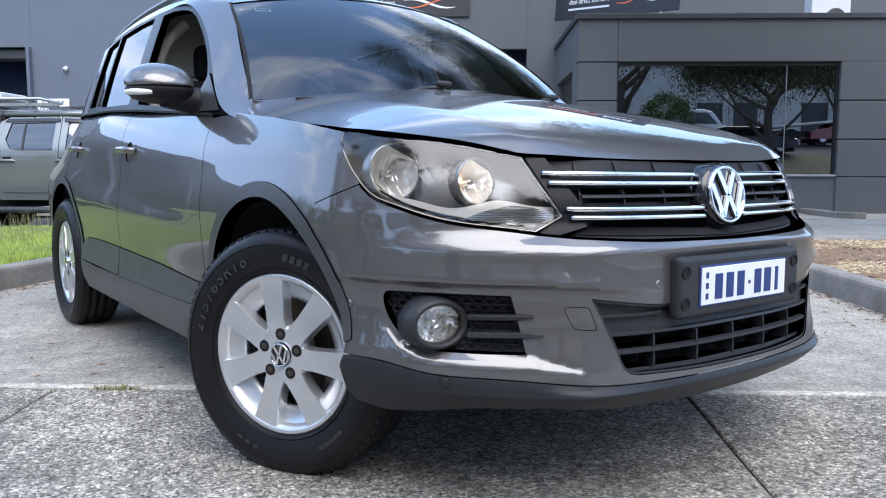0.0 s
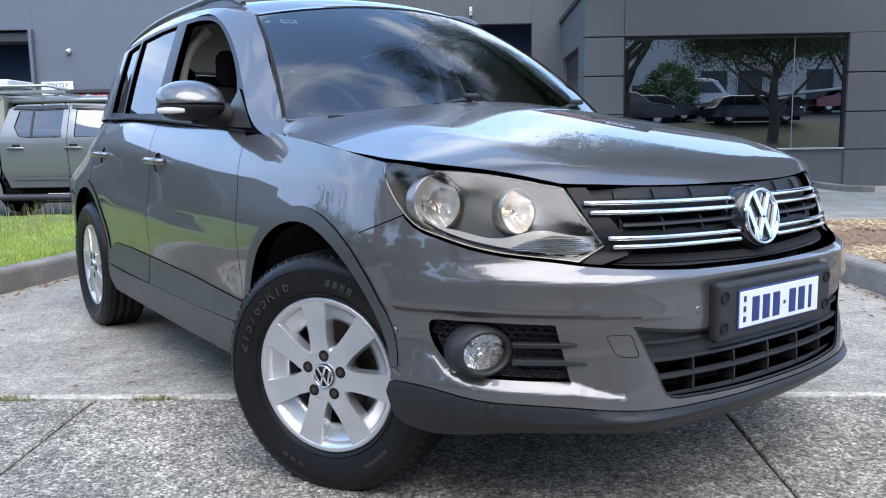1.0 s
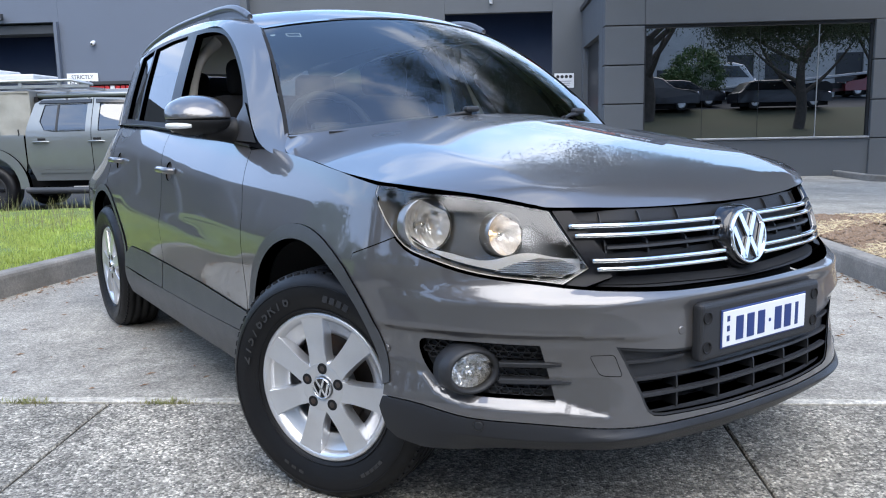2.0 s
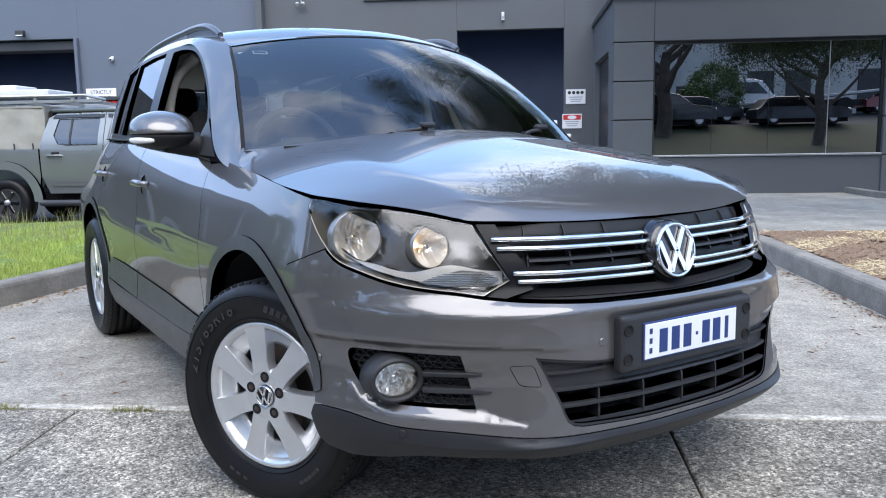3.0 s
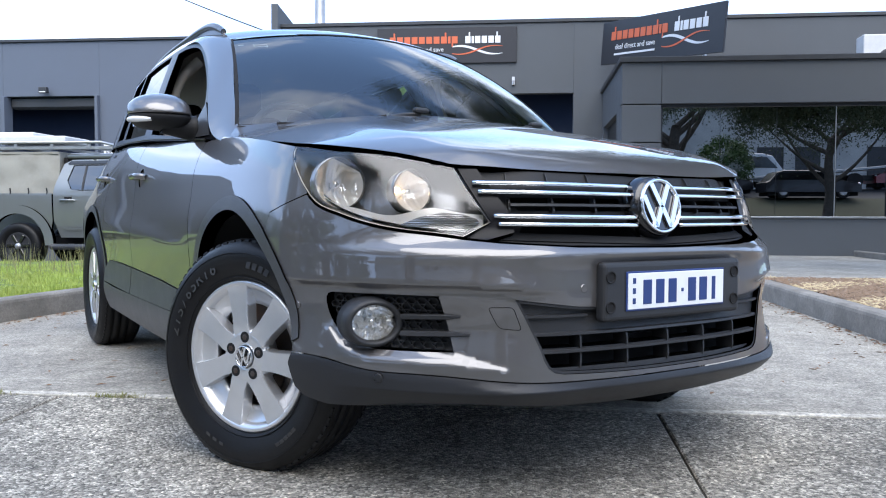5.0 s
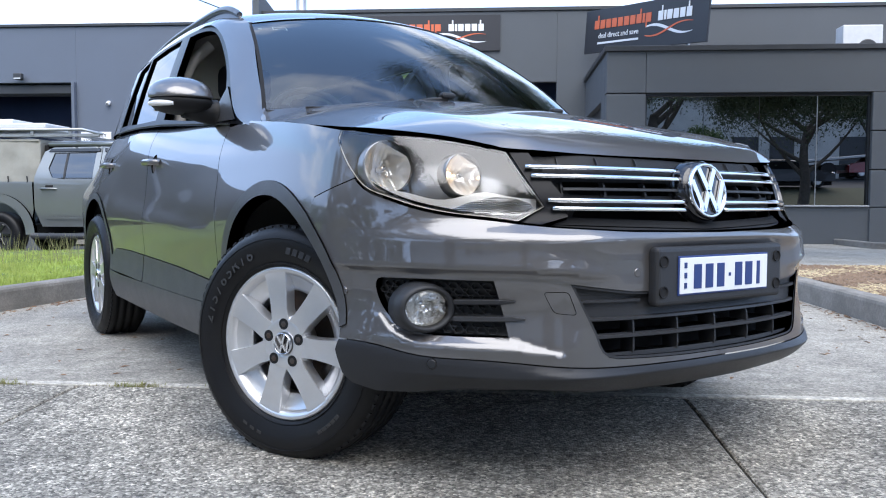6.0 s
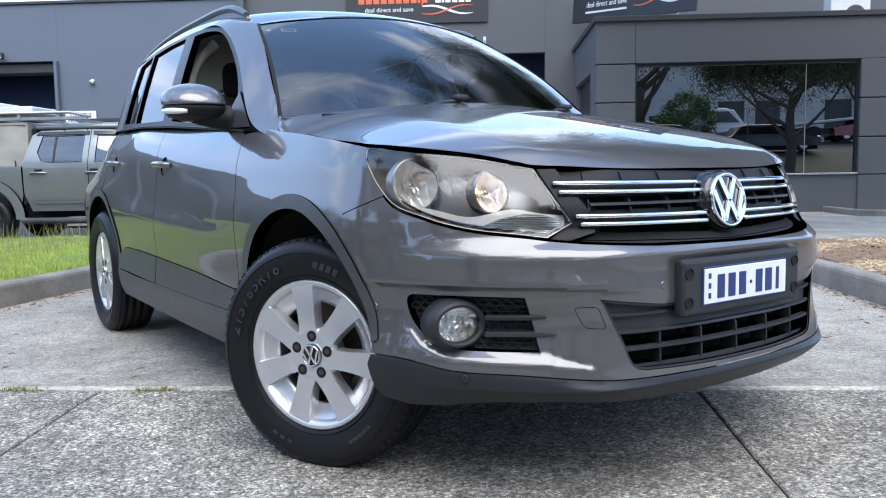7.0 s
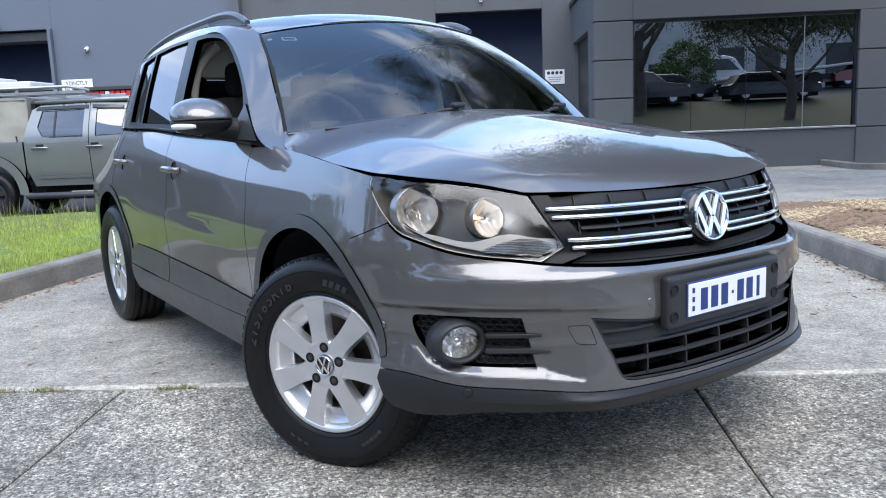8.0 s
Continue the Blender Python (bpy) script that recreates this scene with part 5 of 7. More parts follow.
# front wings, doors, rear quarters
def flanks(side):
    hint = (-side, 0, 0)
    sk = skin(side)
    cy, cz, r = FA
    R = 0.432
    door_f = [(ay(0.585), 0.95), (ay(0.555), 0.88), (ay(0.515), 0.78), (ay(0.498), 0.64), (ay(0.497), 0.47)]
    wing = ([(ay(-0.232), 0.738), (1.10, 0.760), (1.034, 0.786)] + lamp_back[::-1][1:] + [(ay(-0.10), 0.937), (ay(0.10), 0.961), (ay(0.31), 0.981)]
            + [(ay(0.42), 0.992), (ay(0.52), 0.990), (ay(0.600), 0.985)] + door_f + arc(cy, cz, R, 6, 129, 24))
    part("front_wing", panel("front_wing", wing, sk, PAINT, 0.022, flange=0.015, out_hint=hint), PAINT, car)
    g = 0.004
    handle_hole = lambda y0, z0: [(ay(y0 + 0.042 * math.cos(w)), z0 + 0.040 * math.sin(w)) for w in np.linspace(0, 2 * math.pi, 25)[:-1]]
    fd = [(a + g, z) for a, z in [(ay(0.600), 0.985)] + door_f] + [(ay(0.50), 0.445), (ay(0.97), 0.470), (ay(1.46), 0.486), (ay(1.495), 0.487)]
    fd += [(ay(1.497), 0.60), (ay(1.490), 0.75), (ay(1.500), 0.88), (ay(1.535), 0.97), (ay(1.56), 1.077)] + [(ay(1.3), 1.067), (ay(0.95), 1.038), (ay(0.70), 1.006)]
    front_door = part("front_door", panel("front_door", fd, sk, PAINT, 0.025, holes=[handle_hole(1.40, 0.888)], flange=0.006, out_hint=hint), PAINT, car)
    rd = [(ay(1.56) + g, 1.077), (ay(1.535) + g, 0.97), (ay(1.50) + g, 0.88), (ay(1.490) + g, 0.75), (ay(1.497) + g, 0.60), (ay(1.495) + g, 0.487), (ay(1.78), 0.491), (ay(2.03), 0.489), (ay(2.13), 0.455)]
    rd += arc(RA[0], RA[1], 0.425, 166, 100, 14) + [(ay(2.50), 0.84), (ay(2.47), 0.95), (ay(2.50), 1.104), (ay(2.1), 1.102), (ay(1.8), 1.094)]
    rear_door = part("rear_door", panel("rear_door", rd, sk, PAINT, 0.025, holes=[handle_hole(2.30, 0.912)], flange=0.006, out_hint=hint), PAINT, car)
    rq = arc(RA[0], RA[1], 0.425, 99, 18, 14) + [(ay(3.1), 0.42), (ay(3.35), 0.42), (ay(3.35), 0.98), (ay(3.2), 1.08), (ay(2.9), 1.104), (ay(2.51), 1.104), (ay(2.478), 0.95), (ay(2.508), 0.84)]
    part("rear_quarter", panel("rear_quarter", rq, sk, PAINT, 0.03, flange=0.015, out_hint=hint), PAINT, car)
    # lower cladding on doors, sill
    cl = [(ay(0.47), 0.452), (ay(0.97), 0.478), (ay(1.493), 0.493), (ay(1.493), 0.376), (ay(0.888), 0.376), (ay(0.455), 0.382)]
    part("door_cladding", panel("door_cladding", cl, skin(side, 0.006), CLAD, 0.025, flange=0.02, out_hint=hint), CLAD, front_door, "smooth dark grey lower cladding")
    cl = [(ay(1.501), 0.493), (ay(1.78), 0.500), (ay(2.05), 0.499), (ay(2.155), 0.46), (ay(2.18), 0.387), (ay(1.501), 0.376)]
    part("door_cladding", panel("door_cladding", cl, skin(side, 0.006), CLAD, 0.025, flange=0.02, out_hint=hint), CLAD, rear_door, "smooth dark grey lower cladding")
    sill = [(ay(0.452), 0.379), (ay(0.888), 0.3745), (ay(1.2), 0.3745), (ay(1.9), 0.3745), (ay(2.185), 0.384), (ay(2.17), 0.25), (ay(1.2), 0.235), (ay(0.48), 0.235), (ay(0.455), 0.30)]
    part("sill", panel("sill", sill, skin(side, 0.006), CLAD, 0.03, flange=0.04, out_hint=hint), CLAD, car, "dark grey sill trim")
    # wheel arch trims
    inner, outer = arc(cy, cz, r, -12, 172, 36), arc(cy, cz, R, -10, 128, 30) + [(ay(cy + q * math.cos(radians(w))), cz + q * math.sin(radians(w))) for w, q in zip(np.linspace(132, 171, 10), np.linspace(R - 0.003, r + 0.020, 10))]
    rim = lambda a, z: body(a * side, z, 0.005)
    part("arch_trim", panel("arch_trim", outer + inner[::-1], rim, CLAD, 0.016, flange=0.045, out_hint=hint), CLAD, car, "dark grey plastic wheel arch trim")
    inner, outer = arc(*RA, -14, 190, 40), arc(RA[0], RA[1], 0.436, -14, 170, 36) + [(ay(2.165), 0.38)]
    part("arch_trim", panel("arch_trim", outer + inner[::-1], rim, CLAD, 0.02, flange=0.045, out_hint=hint), CLAD, car, "dark grey plastic wheel arch trim")
    # wheel housings
    for (c_y, c_z, rr) in (FA, RA):
        bm = bmesh.new()
        n = 24
        vs, fs = [], []
        for i in range(n + 1):
            w = radians(-18 + 194 * i / n)
            rim_x = float(np.interp(c_y + (rr + 0.012) * math.cos(w), TABY, TABX)) - 0.045
            for x in (min(rim_x, 0.855), 0.60, 0.50):
                q = rr + 0.012 if x > 0.55 else rr * 0.2
                vs.append((-side * x, c_y + q * math.cos(w), c_z + q * math.sin(w)))
        for i in range(n):
            fs += [(i * 3, i * 3 + 1, i * 3 + 4, i * 3 + 3), (i * 3 + 1, i * 3 + 2, i * 3 + 5, i * 3 + 4)]
        add(bm, vs, fs)
        part("wheel_housing", bm, VOID, car, smooth=True)
    # handles
    for door_ob, y0, z0 in ((front_door, 1.40, 0.893), (rear_door, 2.30, 0.915)):
        p = Vector(body(np.array([ay(y0) * side]), np.array([z0]))[0])
        bowl = np.array([body(np.array([ay(y0 + 0.043 * q * math.cos(w)) * side]), np.array([z0 - 0.004 + 0.041 * q * math.sin(w)]), -0.005 - 0.022 * (1 - q * q))[0] for q in (1.0, 0.85, 0.6, 0.3, 0.05) for w in np.linspace(0, 2 * math.pi, 25)[:-1]])
        part("handle_recess", mesh_of("handle_recess", bowl, [(r * 24 + k, r * 24 + (k + 1) % 24, (r + 1) * 24 + (k + 1) % 24, (r + 1) * 24 + k) for r in range(4) for k in range(24)], PAINT, True), PAINT, door_ob)
        pts = [(p.x - side * o, p.y + dy, p.z + dz) for dy, o, dz in ((-0.085, 0.0, -0.002), (-0.075, 0.022, 0.0), (-0.03, 0.032, 0.002), (0.03, 0.032, 0.003), (0.075, 0.022, 0.002), (0.085, 0.0, 0.0))]
        me = bmesh.new()
        add(me, *tube([tuple(q) for q in curve_through(pts, 18)], [0.012] + [0.0135] * 16 + [0.012], 12))
        part("door_handle", me, PAINT, door_ob, smooth=True)


both(flanks)

# floor, tail
part("underbody", boxes(((0, 1.55, 0.31), (1.45, 3.3, 0.06)), ((0, 0.05, 0.50), (0.9, 1.1, 0.3))), VOID, car)
# hidden tray, added to keep light off the ground below the bumper
part("under_tray", boxes(((0, -0.28, 0.287), (1.22, 0.62, 0.02)), bevel=0.006), VOID, car, "unseen black tray added under the nose to darken the ground")
tail = [(ay(3.352), 0.30), (PS[-1], 0.30), (PS[-1], 1.06), (ay(3.352), 1.0)]
both(lambda s: part("tailgate", panel("tailgate", tail, skin(s), PAINT, 0.06, flange=0.0, out_hint=(0, 1, 0)), PAINT, car))


# ---- glasshouse ----
def pillar_side(side):
    sx = -side
    pairs = [((0.745, 0.405, 1.016), (0.800, 0.315, 0.962)), ((0.728, 0.487, 1.083), (0.806, 0.470, 0.992)),
             ((0.6635, 0.7175, 1.266), (0.760, 0.715, 1.155)), ((0.597, 0.965, 1.437), (0.684, 1.020, 1.380)),
             ((0.582, 1.10, 1.486), (0.668, 1.17, 1.452))]
    rear_top = ((1.43, 1.485), (1.90, 1.488), (2.30, 1.470), (2.55, 1.440), (2.80, 1.390), (3.0, 1.335))
    pairs += [((float(edge_x(y)), y, float(edge_z(y))), (float(side_glass(y, z, 1)[0]), y, z)) for y, z in rear_top]
    both_edges = curve_through([a + b for a, b in pairs], 110)
    inner, outer = both_edges[:, :3].copy(), both_edges[:, 3:].copy()
    out = np.cross(np.gradient(inner + outer, axis=0), inner - outer)
    out /= np.linalg.norm(out, axis=1)[:, None]
    out[out[:, 0] < 0] *= -1
    mid = (inner + outer) / 2 + 0.015 * out * smoothstep(8, 60, np.arange(110))[:, None]
    for c in (inner, mid, outer):
        c[:, 0] *= sx
    me = loft("pillar", [inner, mid, outer], PAINT, 9)
    part("roof_side", me, PAINT, car)
    # window frames and glass
    g = lambda y, z: side_glass(y, z, sx)
    hint = (sx, 0, 0)
    belt = lambda y: float(np.interp(y, [0.5, 0.95, 1.45, 1.9, 2.5, 3.1], [0.992, 1.030, 1.066, 1.088, 1.100, 1.105]))
    frame_out = smooth2([(0.50, 0.990), (0.71, 1.158), (0.88, 1.290), (1.01, 1.388), (1.16, 1.457), (1.40, 1.484), (1.9, 1.486), (2.2, 1.474), (2.40, 1.452)], 40) + [(2.462, 1.435), (2.455, 1.30), (2.40, belt(2.4) - 0.01), (1.9, belt(1.9) - 0.01), (1.45, belt(1.45) - 0.01), (0.95, belt(0.95) - 0.01)]
    w1 = smooth2([(0.76, 1.030), (0.775, 1.11), (0.86, 1.225), (1.02, 1.345), (1.165, 1.426), (1.28, 1.454), (1.40, 1.465)], 20) + [(1.508, 1.465), (1.475, 1.25), (1.445, 1.083), (1.1, 1.050)]
    w2 = [(1.635, 1.474), (1.90, 1.474), (2.146, 1.461), (2.115, 1.30), (2.072, 1.110), (1.9, 1.103), (1.575, 1.092), (1.605, 1.28)]
    w3 = [(2.172, 1.459), (2.428, 1.438), (2.40, 1.26), (2.36, 1.122), (2.098, 1.115), (2.14, 1.29)]
    rear_post = smooth2([(2.30, 1.4695), (2.55, 1.439), (2.80, 1.389), (3.0, 1.334), (3.1, 1.20), (3.12, 1.09)], 24) + [(2.40, 1.095), (2.452, 1.30), (2.459, 1.430), (2.40, 1.448)]
    part("rear_pillar", panel("rear_pillar", rear_post, lambda y, z: side_glass(y, z, sx), PAINT, 0.03, flange=0.01, out_hint=(sx, 0, 0)), PAINT, car)
    part("window_frame", panel("window_frame", frame_out, g, SATINBLACK, 0.03, holes=[w1, w2, w3], flange=0.03, out_hint=hint), SATINBLACK, car)
    for name, w in (("rear_door_glass", w2), ("quarter_glass", w3)) + ((("front_door_glass", w1),) if side < 0 else ()):
        q = part(name, panel(name, w, lambda y, z: g(y, z) - np.array([sx * 0.012, 0, 0]), TINTED, 0.05, flange=0.0, out_hint=hint), TINTED, car)
        q.visible_shadow = False
    part("belt_seal", mesh_of("belt_seal", *tube([tuple(g(np.array([y]), np.array([belt(y) - 0.004]))[0]) for y in np.linspace(0.62, 2.46, 30)], 0.0045, 6), BLACK, True), BLACK, car)
    # inner pillar trim seen through the open window
    part("inner_pillar", mesh_of("inner_pillar", *tube([tuple(p) for p in curve_through([(sx * 0.73, 1.55, 0.9), (sx * 0.70, 1.56, 1.15), (sx * 0.645, 1.57, 1.36), (sx * 0.56, 1.56, 1.45)], 14)], 0.026, 8), TRIMBEIGE, True), TRIMBEIGE, car, "light inner pillar trim")
    # roof rail
    rail = curve_through([(sx * 0.585, 1.10, 1.498), (sx * 0.588, 1.20, 1.536), (sx * 0.588, 1.32, 1.558), (sx * 0.586, 1.6, 1.568), (sx * 0.580, 2.1, 1.566), (sx * 0.565, 2.55, 1.540), (sx * 0.55, 2.85, 1.50), (sx * 0.54, 3.0, 1.462)], 44)
    g4 = [0.012, 0.015, 0.0155, 0.0155, 0.015, 0.0145, 0.014] + [0.0135] * 36 + [0.012]
    bm = bmesh.new()
    add(bm, *tube([tuple(p) for p in rail], g4, 12))
    part("roof_rail", bm, RAILGREY, car, "satin grey roof rail", smooth=True)
    foot = loft("rail_foot", [rail[:12], rail[:12] * np.array([1, 1, 0]) + np.array([0, 0, 1]) * np.array([edge_z(p[1]) - 0.006 for p in rail[:12]])[:, None]], RAILGREY, 3)
    part("rail_foot", foot, RAILGREY, car)


both(pillar_side)
ws = part("windscreen", panel("windscreen", [(-1, -0.1), (1, -0.1), (1, 1), (-1, 1)], screen, SCREEN, 0.05, flange=0.0, out_hint=(0, -1, 0.5)), SCREEN, car, "windscreen reflecting sky and trees")
ws.visible_shadow = False
part("screen_seal", panel("screen_seal", [(-1.006, -0.12), (1.006, -0.12), (1.006, 1.008), (-1.006, 1.008)], screen, VOID, 0.05, holes=[[(-0.990, -0.06), (0.990, -0.06), (0.988, 0.985), (-0.988, 0.985)]], flange=0.006, lift=0.002, out_hint=(0, -1, 0.5)), BLACK, ws)
part("roof", panel("roof", [(-1, 0.965), (1, 0.965), (1, 3.34), (-1, 3.34)], roof, PAINT, 0.06, flange=0.0, out_hint=(0, 0, 1)), PAINT, car)
part("rear_screen", mesh_of("rear_screen", [(-0.45, 3.34, 1.41), (0.45, 3.34, 1.41), (0.48, 3.48, 1.03), (-0.48, 3.48, 1.03)], [(0, 1, 2, 3)], TINTED, False), TINTED, car)

# stickers behind the glass
behind = lambda a, b: screen(a, b) - np.array([0, -0.006, 0.006])
part("sticker", panel("sticker", [(0.9450 + 0.016 * math.cos(w), 0.900 + 0.012 * math.sin(w)) for w in np.linspace(0, 2 * math.pi, 17)[:-1]], behind, SEMIWHITE, 0.02, flange=0.0, out_hint=(0, -1, 0.5)), SEMIWHITE, ws, "small white oval sticker")
label_out = [(0.872, 0.905), (0.790, 0.880), (0.788, 0.835), (0.870, 0.860)]
part("sticker", panel("sticker", label_out, behind, SEMIWHITE, 0.02, holes=[[(0.866, 0.897), (0.796, 0.876), (0.794, 0.844), (0.864, 0.867)]], flange=0.0, out_hint=(0, -1, 0.5)), SEMIWHITE, ws, "thin pale outline of a label")


# mirrors
def mirror(side):
    sx = -side
    m = Matrix.Translation((sx * 0.915, 0.80, 1.100)) if side > 0 else Matrix.Translation((0.86, 0.93, 1.07))
    bm = bmesh.new()
    bmesh.ops.create_uvsphere(bm, u_segments=40, v_segments=24, radius=1.0)
    for v in bm.verts:
        x, y, z = v.co
        # a blunt shell, flat at the back and the bottom
        y = y * (0.098 if y < 0 else 0.03)
        p = 1.0 - 0.18 * (x * sx if x * sx > 0 else 0)
        z = (math.copysign(abs(z) ** 0.72, z)) * (0.078 * p if z > 0 else 0.012)
        v.co = (math.copysign(abs(x) ** 0.8, x) * 0.108, y + 0.02 * x * sx + 0.5 * max(z, 0.0), z)
    bmesh.ops.transform(bm, matrix=m, verts=bm.verts)
    cap = part("mirror_cap", bm, PAINT, car, "grey painted mirror cap", smooth=True)
    bm = bmesh.new()
    bmesh.ops.create_uvsphere(bm, u_segments=36, v_segments=20, radius=1.0)
    for v in bm.verts:
        x, y, z = v.co
        y = y * (0.090 if y < 0 else 0.045)
        z = z * (0.012 if z > 0 else 0.050)
        v.co = (math.copysign(abs(x) ** 0.75, x) * 0.106, y + 0.02 * x * sx, z - 0.012)
    bmesh.ops.transform(bm, matrix=m, verts=bm.verts)
    part("mirror_base", bm, MATTBLACK, cap, smooth=True)
    bm = bmesh.new()
    add(bm, *tube([tuple(p) for p in curve_through([(sx * 0.91, 0.79, 1.062), (sx * 0.85, 0.79, 1.057), (sx * 0.79, 0.79, 1.052)], 8)], [0.034, 0.036, 0.038, 0.040, 0.042, 0.044, 0.046, 0.048], 14))
    part("mirror_arm", bm, MATTBLACK, cap, smooth=True)
    part("mirror_sail", panel("mirror_sail", [(0.56, 1.01), (0.86, 1.02), (0.80, 1.10), (0.76, 1.15)], lambda y, z: side_glass(y, z, sx) + np.array([sx * 0.006, 0, 0]), SAIL, 0.04, flange=0.02, out_hint=(sx, 0, 0)), SAIL, cap, "dark grey sail trim")
    bm = bmesh.new()
    add(bm, *tube([tuple(p) for p in curve_through([(sx * 1.022, 0.80, 1.072), (sx * 1.006, 0.757, 1.071), (sx * 0.96, 0.726, 1.070)], 8)], [0.008, 0.010, 0.011, 0.011, 0.011, 0.010, 0.009, 0.006], 10))
    part("indicator", bm, mat("indicator_lens" + str(side), (0.75, 0.76, 0.76), rough=0.12, coat=0.8), cap, "clear indicator lens", smooth=True)
    part("mirror_glass", box(bmesh.new(), (sx * 0.915, 0.838, 1.10), (0.17, 0.006, 0.10), 0.003), CHROME, cap)


both(mirror)

# wipers
def wiper(x0, x1):
    """An arm parked along the foot of the screen, with its blade."""
    pts = [tuple(screen(np.array([-x / 0.735]), np.array([0.030 - 0.12 * smoothstep(0, 0.7, k / 7)]))[0] + np.array([0, -0.010, 0.008])) for k, x in enumerate(np.linspace(x0, x1, 8))]
    arm = part("wiper", mesh_of("wiper", *tube(pts, [0.008, 0.007, 0.006, 0.006, 0.005, 0.005, 0.004, 0.004], 8), BLACK, True), BLACK, car, "black wiper arm and blade")
    blade = [tuple(np.array(p) + np.array([0, -0.003, 0.006])) for p in pts[2:]]
    part("wiper_blade", mesh_of("wiper_blade", *tube(blade, 0.006, 6), VOID, True), VOID, arm)
    part("wiper_cap", box(bmesh.new(), tuple(np.array(pts[0]) + np.array([0, -0.004, 0.012])), (0.060, 0.030, 0.020), 0.009, seg=2), BLACK, arm)


wiper(-0.115, -0.62)
wiper(0.485, 0.0)


# ---- wheels ----
def wheel(cx, cy, cz, steer, side, turn, lettered=False):
    m = Matrix.Translation((cx, cy, cz)) @ pose(0, 0, 0, 0, 0, steer) @ pose(0, 0, 0, 0, 0, -90 * side) @ pose(0, 0, 0, 0, turn, 0)
    # local: -y points outwards, the wheel turns round y; the hub face lies at y = 0
    rim_prof = [(0.214, -0.012), (0.219, -0.006), (0.217, 0.006), (0.205, 0.010), (0.200, 0.03), (0.192, 0.05), (0.188, 0.10), (0.200, 0.165), (0.219, 0.175), (0.21, 0.18), (0.18, 0.17), (0.170, 0.05), (0.190, 0.02), (0.196, 0.0), (0.205, -0.008), (0.214, -0.012)]
    rim = part("wheel", lathe(rim_prof, 84, m), ALLOY, car, "silver seven-spoke alloy wheel with worn edges", smooth=True)
    bm = bmesh.new()
    for k in range(7):
        a = 2 * math.pi * (k + 0.25) / 7
        rot = Matrix.Rotation(a, 4, "Y")
        secs = [(0.045, 0.024, -0.007), (0.062, 0.030, -0.009), (0.080, 0.0300, -0.011), (0.095, 0.0285, -0.011), (0.12, 0.0295, -0.009), (0.15, 0.0325, -0.007), (0.18, 0.0365, -0.006), (0.200, 0.0395, -0.007), (0.212, 0.0415, -0.010)]
        # strips with their own edges: flat machined face, narrow shoulders, steep flanks
        for strip in (((-0.96, 0.0), (-0.45, 0.0008), (0.0, 0.0012), (0.45, 0.0008), (0.96, 0.0)), ((-0.96, 0.0), (-1.0, 0.004)), ((0.96, 0.0), (1.0, 0.004)), ((-1.0, 0.004), (-1.04, 0.036)), ((1.0, 0.004), (1.04, 0.036))):
            k = len(strip)
            vs = [(r, y + d, w * a) for r, w, y in secs for a, d in strip]
            add(bm, vs, [(i * k + j, i * k + j + 1, (i + 1) * k + j + 1, (i + 1) * k + j) for i in range(len(secs) - 1) for j in range(k - 1)], m @ rot)
    part("spoke_star", bm, ALLOY, rim, smooth=True)
    bm = lathe([(0.031, -0.004), (0.034, -0.008), (0.042, -0.010), (0.058, -0.0095), (0.072, -0.0088), (0.081, -0.003), (0.083, 0.04), (0.03, 0.05)], 60, m)
    part("hub", bm, ALLOY, rim, smooth=True)
    for k in range(5):
        a = 2 * math.pi * (k + 0.1) / 5
        c = m @ Matrix.Translation((0.056 * math.cos(a), -0.0075, 0.056 * math.sin(a)))
        # black disc on the hub face, drawn as a deep well's shade
        part("lug_well", lathe([(0.0, -0.0030), (0.0160, -0.0030), (0.0168, 0.003)], 22, c), VOID, rim)
        part("lug_bolt", lathe([(0.0, -0.0045), (0.005, -0.0045), (0.0088, -0.0035), (0.0088, 0.002)], 6, c), IRON, rim)
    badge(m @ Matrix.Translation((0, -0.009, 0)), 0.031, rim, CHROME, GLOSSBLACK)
    part("rim_dish", lathe([(0.207, 0.000), (0.200, 0.006), (0.186, 0.016), (0.166, 0.025), (0.150, 0.030), (0.148, 0.036), (0.150, 0.045)], 84, m), ALLOY, rim, smooth=True)
    part("brake_disc", lathe([(0.0, 0.075), (0.155, 0.075), (0.155, 0.10), (0.0, 0.10)], 48, m), IRON, rim)
    part("caliper", box(bmesh.new(), (0, 0, 0), (0.08, 0.06, 0.14), 0.012, m=m @ Matrix.Rotation(radians(40), 4, "Y") @ Matrix.Translation((0.15, 0.08, 0)), seg=2), IRON, rim)
    # tyre: sidewall, shoulder, ribbed tread
    R = 0.338
    prof = [(0.219, -0.006), (0.226, -0.013), (0.236, -0.017), (0.262, -0.028), (0.290, -0.032), (0.308, -0.027), (0.322, -0.014), (0.331, 0.002), (R, 0.016)]
    prof += [(R - 0.001, 0.034), (R - 0.009, 0.036), (R - 0.009, 0.042), (R - 0.001, 0.044), (R, 0.072), (R - 0.009, 0.074), (R - 0.009, 0.082), (R, 0.084)]
    prof += [(R, 0.112), (R - 0.009, 0.114), (R - 0.009, 0.12), (R - 0.001, 0.122), (R, 0.146), (0.331, 0.160), (0.318, 0.178), (0.290, 0.194), (0.25, 0.188), (0.219, 0.17)]
    bm = lathe(prof, 120, m)
    for v in bm.verts:
        if v.co.z < 0.008:
            v.co.z = 0.004 + 0.004 * (v.co.z + 0.03)
    tyre = part("tyre", bm, RUBBER, rim, "black road tyre with moulded sidewall lettering", smooth=True)
    bm = bmesh.new()
